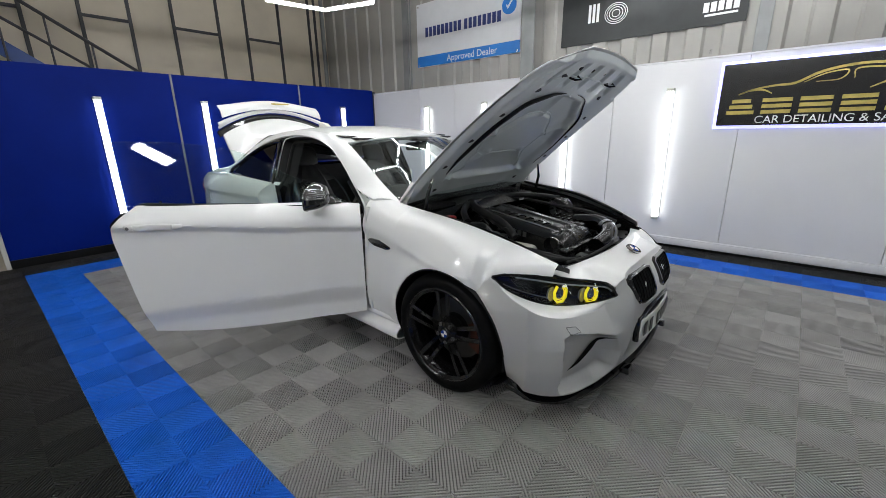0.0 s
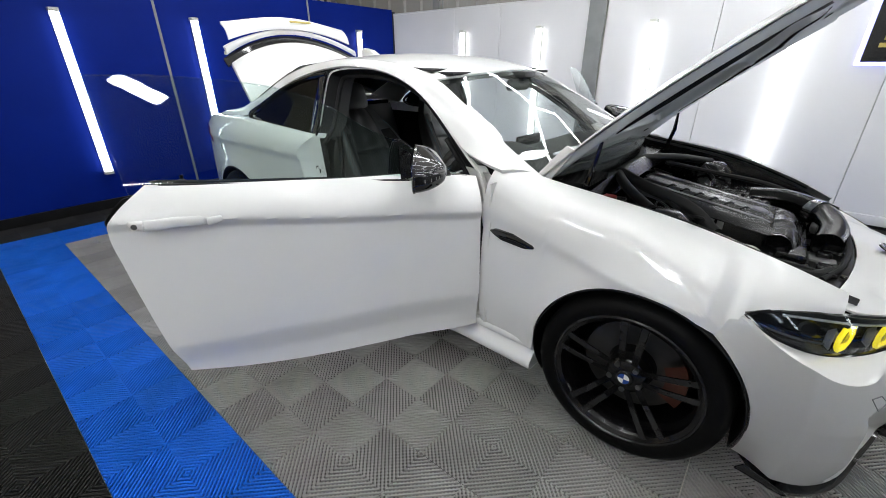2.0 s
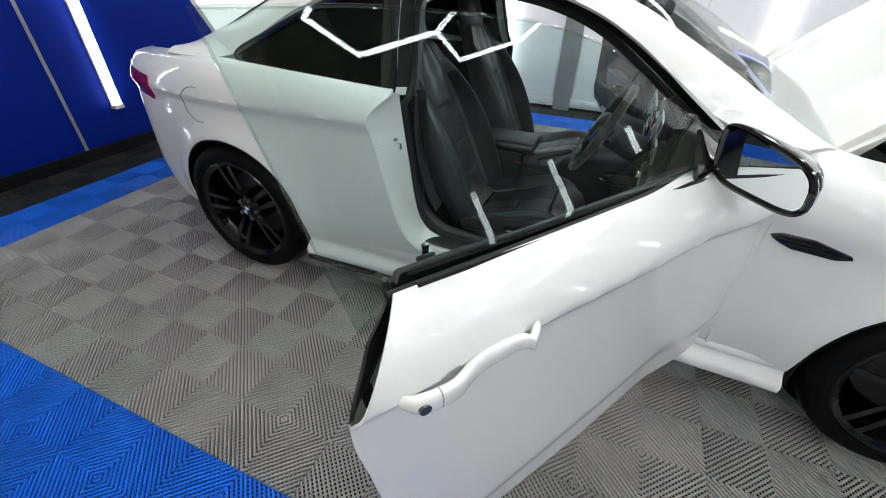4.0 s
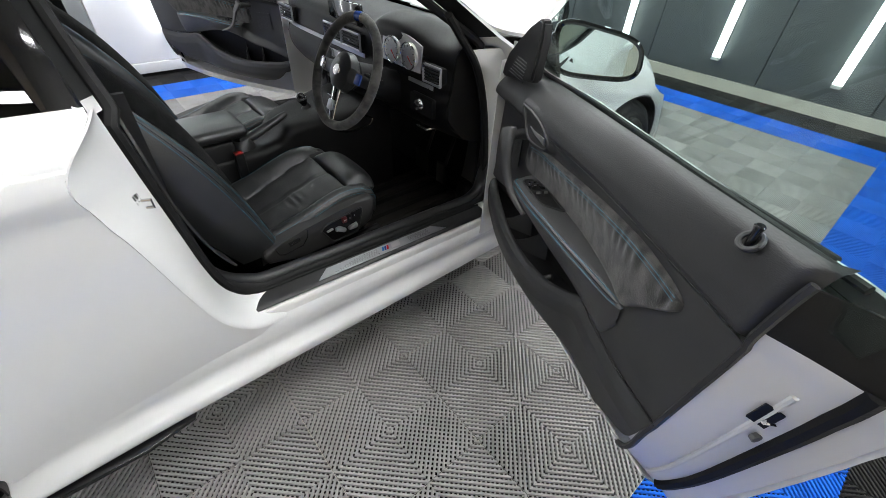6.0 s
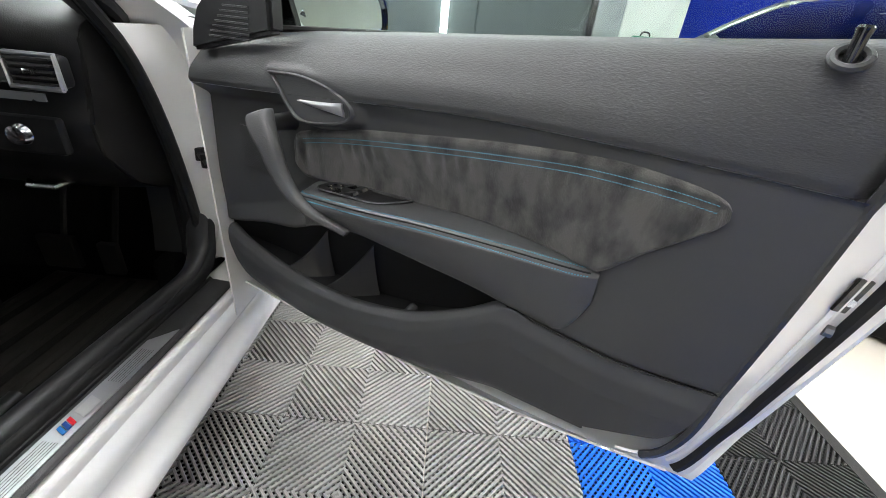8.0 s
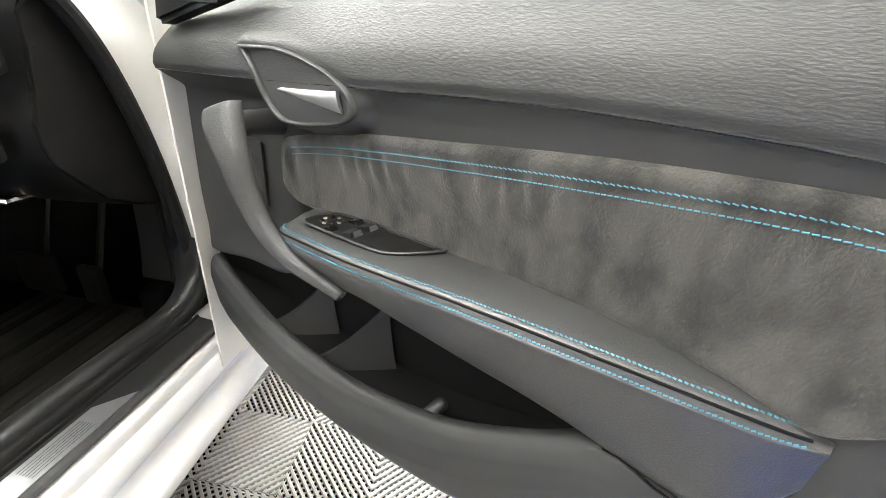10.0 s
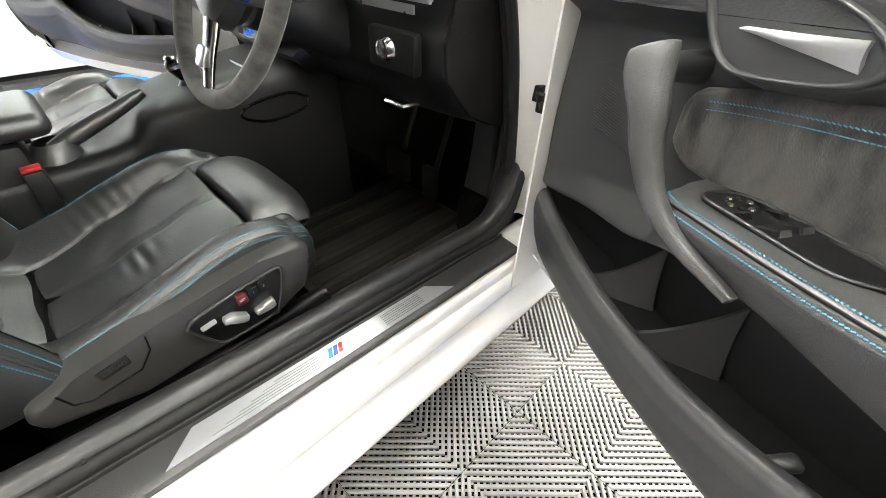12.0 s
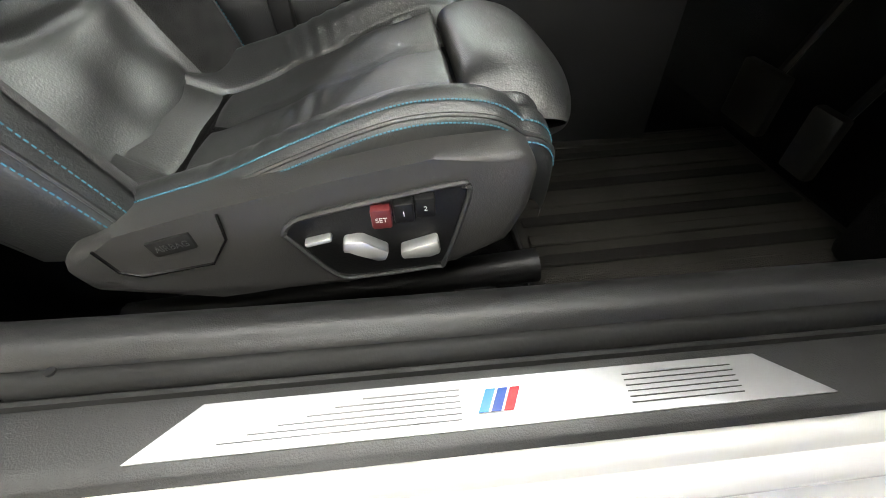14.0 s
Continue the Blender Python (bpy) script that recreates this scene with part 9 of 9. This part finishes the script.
part("plate_recess", b_grid(lambda u, v: tail_pt(-0.33 + 0.66 * u, 0.826 + 0.075 * v * (1 - (2 * u - 1) ** 4), 0.004), 20, 4, 0.004), COLUMN, saloon, "grey plate recess")
part("boot_handle", b_tube([tail_pt(-0.33 + 0.66 * k / 24, 0.828 + 0.078 * (1 - (2 * k / 24 - 1) ** 4), 0.008) for k in range(25)], 0.007, 8), CHROME, saloon, "chrome boot handle")
part("recess_edge", b_tube([tail_pt(y, z, 0.005) for y, z in ((-0.33, 0.83), (-0.30, 0.69), (0.30, 0.69), (0.33, 0.83))], 0.005, 6), SILVER, saloon)
for sg in (1, -1):
    def lampf(u, v, sg=sg, out=0.0):
        u = min(1.0, u)
        y = 0.40 + 0.30 * u
        low = 0.755 + 0.09 * (1 - u) ** 2
        high = 0.945 - 0.13 * (1 - u) ** 2.2
        return Vector(tail_pt(y * sg, low + (high - low) * v, 0.004 + out + 0.016 * math.sin(math.pi * v) * math.sin(math.pi * min(1, 0.1 + u))))
    lampx = part("tail_lamp", b_grid(lampf, 18, 8, 0.006), TAIL_RED, saloon, "red tail lamp with pale painted hexagon reflections")
    # pale rings draw the hexagon ceiling lamps mirrored in the lens
    for k in range(5):
        for j in range(2):
            cu, cv = 0.42 + 0.13 * k + 0.06 * j, 0.36 + 0.32 * j
            part("lens_reflection", b_tube([lampf(cu + 0.066 * math.cos(q * math.pi / 3), cv + 0.15 * math.sin(q * math.pi / 3), sg, 0.003) for q in range(7)], 0.0028, 5), PALE_RED, lampx)
part("brake_strip", b_grid(lambda u, v: (0.24 + 0.03 * v - 0.02 * (1 - (2 * u - 1) ** 2), -0.15 + 0.30 * u, 1.052 + 0.016 * v), 10, 2, 0.012), TAIL_RED, saloon, "red high brake lamp")
# glasshouse
ROOF = [(0.22, 1.055), (0.5, 1.19), (0.85, 1.33), (1.2, 1.41), (1.7, 1.44), (2.2, 1.42), (2.6, 1.33), (3.2, 0.96)]


def house(sg):
    def f(u, v):
        x = 0.22 + 2.98 * u
        zt = ease(ROOF, x)
        zb = ease(STOP, x) + 0.01
        wb = ease(SW, x) - 0.10
        wt = 0.56
        return (x, (wb + (wt - wb) * v) * sg, zb + (max(zt, zb + 0.002) - zb) * v)
    return b_grid(f, 50, 8, 0.006)


for sg in (1, -1):
    part("side_window", house(sg), TINT, saloon, "dark tinted side windows")
    part("roof_pillar", b_tube([(x, 0.565 * sg, ease(ROOF, x)) for x in [0.3 + 0.1 * k for k in range(25)]], 0.035, 8), SILVER, saloon)
    part("rear_pillar", b_grid(lambda u, v, sg=sg: (0.24 + 0.62 * u + 0.30 * v * (1 - u), (0.70 - 0.12 * u + 0.004 - 0.06 * v) * sg, 1.045 + 0.28 * u + 0.05 * v), 10, 4, 0.012), SILVER, saloon)
part("rear_window", b_grid(lambda u, v: (0.26 + 0.68 * u - 0.06 * (1 - (2 * v - 1) ** 2), (0.63 - 0.08 * u) * (2 * v - 1), ease(ROOF, 0.26 + 0.68 * u) + 0.012), 14, 14, 0.006), TINT, saloon, "dark rear window")
part("roof", b_grid(lambda u, v: (0.92 + 1.5 * u, 0.57 * (2 * v - 1), ease(ROOF, 0.92 + 1.5 * u) + 0.03 * (1 - (2 * v - 1) ** 2)), 20, 12, 0.02), SILVER, saloon)
part("front_window", b_grid(lambda u, v: (2.42 + 0.75 * u, 0.60 * (2 * v - 1), ease(ROOF, 2.42 + 0.75 * u) + 0.02), 10, 10, 0.006), TINT, saloon, "dark windscreen")
part("window_label", b_box((0.60, -0.33, 1.262), (0.72, -0.20, 1.268)), WHITE_MARK, saloon, smooth=False)
part("seat_row", b_box((0.95, -0.55, 0.5), (1.15, 0.55, 1.12), 0.06, 3), BLACK_PLASTIC, saloon)
part("underbody", b_box((0.1, -0.70, 0.2), (4.2, 0.70, 0.9), 0.03), BLACK_PLASTIC, saloon)
for cx in (0.78, 3.42):
    for sg in (1, -1):
        wh = part("wheel", b_lathe([(0.20, -0.09), (0.215, -0.10), (0.22, -0.085), (0.20, -0.05), (0.19, 0.08)], 36), SILVER, saloon, "silver alloy wheel")
        part("tyre", b_lathe([(0.215, 0.09), (0.30, 0.10), (0.32, 0.07), (0.32, -0.07), (0.30, -0.10), (0.215, -0.095)], 36), TYRE, wh)
        part("hub", b_lathe([(0, -0.095), (0.05, -0.09), (0.06, -0.06), (0.19, -0.03), (0.19, 0.0)], 24), BLACK_PLASTIC, wh)
        for k in range(7):
            a = 2 * math.pi * k / 7
            part("spoke", b_tube([(0.04 * math.cos(a), -0.085, 0.04 * math.sin(a)), (0.205 * math.cos(a + 0.1), -0.088, 0.205 * math.sin(a + 0.1))], [0.022, 0.016], 6), SILVER, wh)
        wh.matrix_basis = pose(cx, 0.77 * sg, 0.32, 0, 0, 180 if sg > 0 else 0)

# one more alloy wheel standing on the cream floor
loose = thing("alloy_wheel", "silver alloy wheel with black tyre standing on cream floor", "wheel", pose(-0.14, -3.27, 0.304, 0, 0, 205))
part("rim", b_lathe([(0.205, -0.09), (0.222, -0.10), (0.228, -0.085), (0.20, -0.05), (0.19, 0.08)], 40), SILVER, loose, "silver alloy rim")
part("tyre", b_lathe([(0.222, 0.09), (0.30, 0.105), (0.32, 0.07), (0.32, -0.07), (0.30, -0.105), (0.25, -0.108), (0.222, -0.095)], 40), TYRE, loose, "black tyre")
part("hub", b_lathe([(0, -0.095), (0.05, -0.09), (0.06, -0.06), (0.19, -0.03), (0.19, 0.0)], 24), BLACK_PLASTIC, loose)
for k in range(5):
    for sd in (0.13, -0.13):
        a = 2 * math.pi * k / 5
        part("spoke", b_tube([(0.04 * math.cos(a), -0.085, 0.04 * math.sin(a)), (0.212 * math.cos(a + sd), -0.088, 0.212 * math.sin(a + sd))], [0.022, 0.014], 6), SILVER, loose)
# ---- ribbed floor tiles, last ----


def clip_poly(poly, a, b, c):
    """Keeps the side a x + b y <= c of a polygon."""
    out = []
    for p, q in zip(poly, poly[1:] + poly[:1]):
        dp, dq = a * p[0] + b * p[1] - c, a * q[0] + b * q[1] - c
        if dp <= 0:
            out.append(p)
        if dp * dq < 0:
            t = dp / (dp - dq)
            out.append((p[0] + (q[0] - p[0]) * t, p[1] + (q[1] - p[1]) * t))
    return out


def tile_mesh(name, material):
    """One 0.4 m tile: ribs running round its centre in diamonds, over a grid and a black sheet that stands for shade.
    """
    bm = bmesh.new()
    half = TS / 2 - 0.0012
    pitch, wide, crest = 0.0134, 0.0074, 0.0046
    for sx in (1, -1):
        for sy in (1, -1):
            c = pitch * 0.5
            while c < 2 * half * 0.7072:
                sq = [(0.0, 0.0), (half, 0.0), (half, half), (0.0, half)]
                k = math.sqrt(0.5)
                band = clip_poly(clip_poly(sq, k, k, c + wide / 2), -k, -k, -(c - wide / 2))
                crown = clip_poly(clip_poly(sq, k, k, c + crest / 2), -k, -k, -(c - crest / 2))
                if len(band) > 2 and len(crown) == len(band):
                    rings = [[bm.verts.new((x * sx, y * sy, z)) for x, y in poly] for poly, z in ((crown, 0), (band, -0.0016), (band, -0.0075))]
                    bm.faces.new(rings[0])
                    for p, q in zip(rings, rings[1:]):
                        for i in range(len(band)):
                            bm.faces.new((p[i], p[i - 1], q[i - 1], q[i]))
                c += pitch
            # cross bars under the ribs
            for j in range(-10, 11):
                d = j * 0.0134
                sq = [(0.0, 0.0), (half, 0.0), (half, half), (0.0, half)]
                k = math.sqrt(0.5)
                band = clip_poly(clip_poly(sq, k, -k, d + 0.0028), -k, k, -(d - 0.0028))
                if len(band) > 2:
                    bm.faces.new([bm.verts.new((x * sx, y * sy, -0.0062)) for x, y in band])
    bmesh.ops.recalc_face_normals(bm, faces=bm.faces)
    for f in bm.faces:
        if abs(f.normal.z) > 0.9 and f.normal.z < 0:
            f.normal_flip()
    # black sheet painting the shade in the open gaps between ribs
    b = [bm.verts.new((x * half, y * half, -0.0138)) for x, y in ((-1, -1), (1, -1), (1, 1), (-1, 1))]
    fb = bm.faces.new(b)
    fb.material_index = 1
    me = bpy.data.meshes.new(name)
    bm.to_mesh(me)
    bm.free()
    me.materials.append(material)
    me.materials.append(TILE_GAP_SHADE)
    return me


tiles = [tile_mesh("grey_tile", TILE_GREY), tile_mesh("blue_tile", TILE_BLUE), tile_mesh("black_tile", TILE_BLACK)]
for i in range(NX):
    for j in range(NY):
        ring_no = min(i, j, NX - 1 - i, NY - 1 - j)
        me = tiles[2 if ring_no == 0 else 1 if ring_no == 1 else 0]
        t = new("tile", me)
        t.parent = floor
        t.location = (FX + (i + 0.5) * TS, FY + (j + 0.5) * TS, 0)
ramp = structure("trim", b_prism([(FY - 0.06, -0.0158), (FY - 0.002, -0.0158), (FY - 0.002, -0.001)], FX, FX + NX * TS, "x"), TILE_BLACK, "black bevelled tile edge strip", "edge strip")
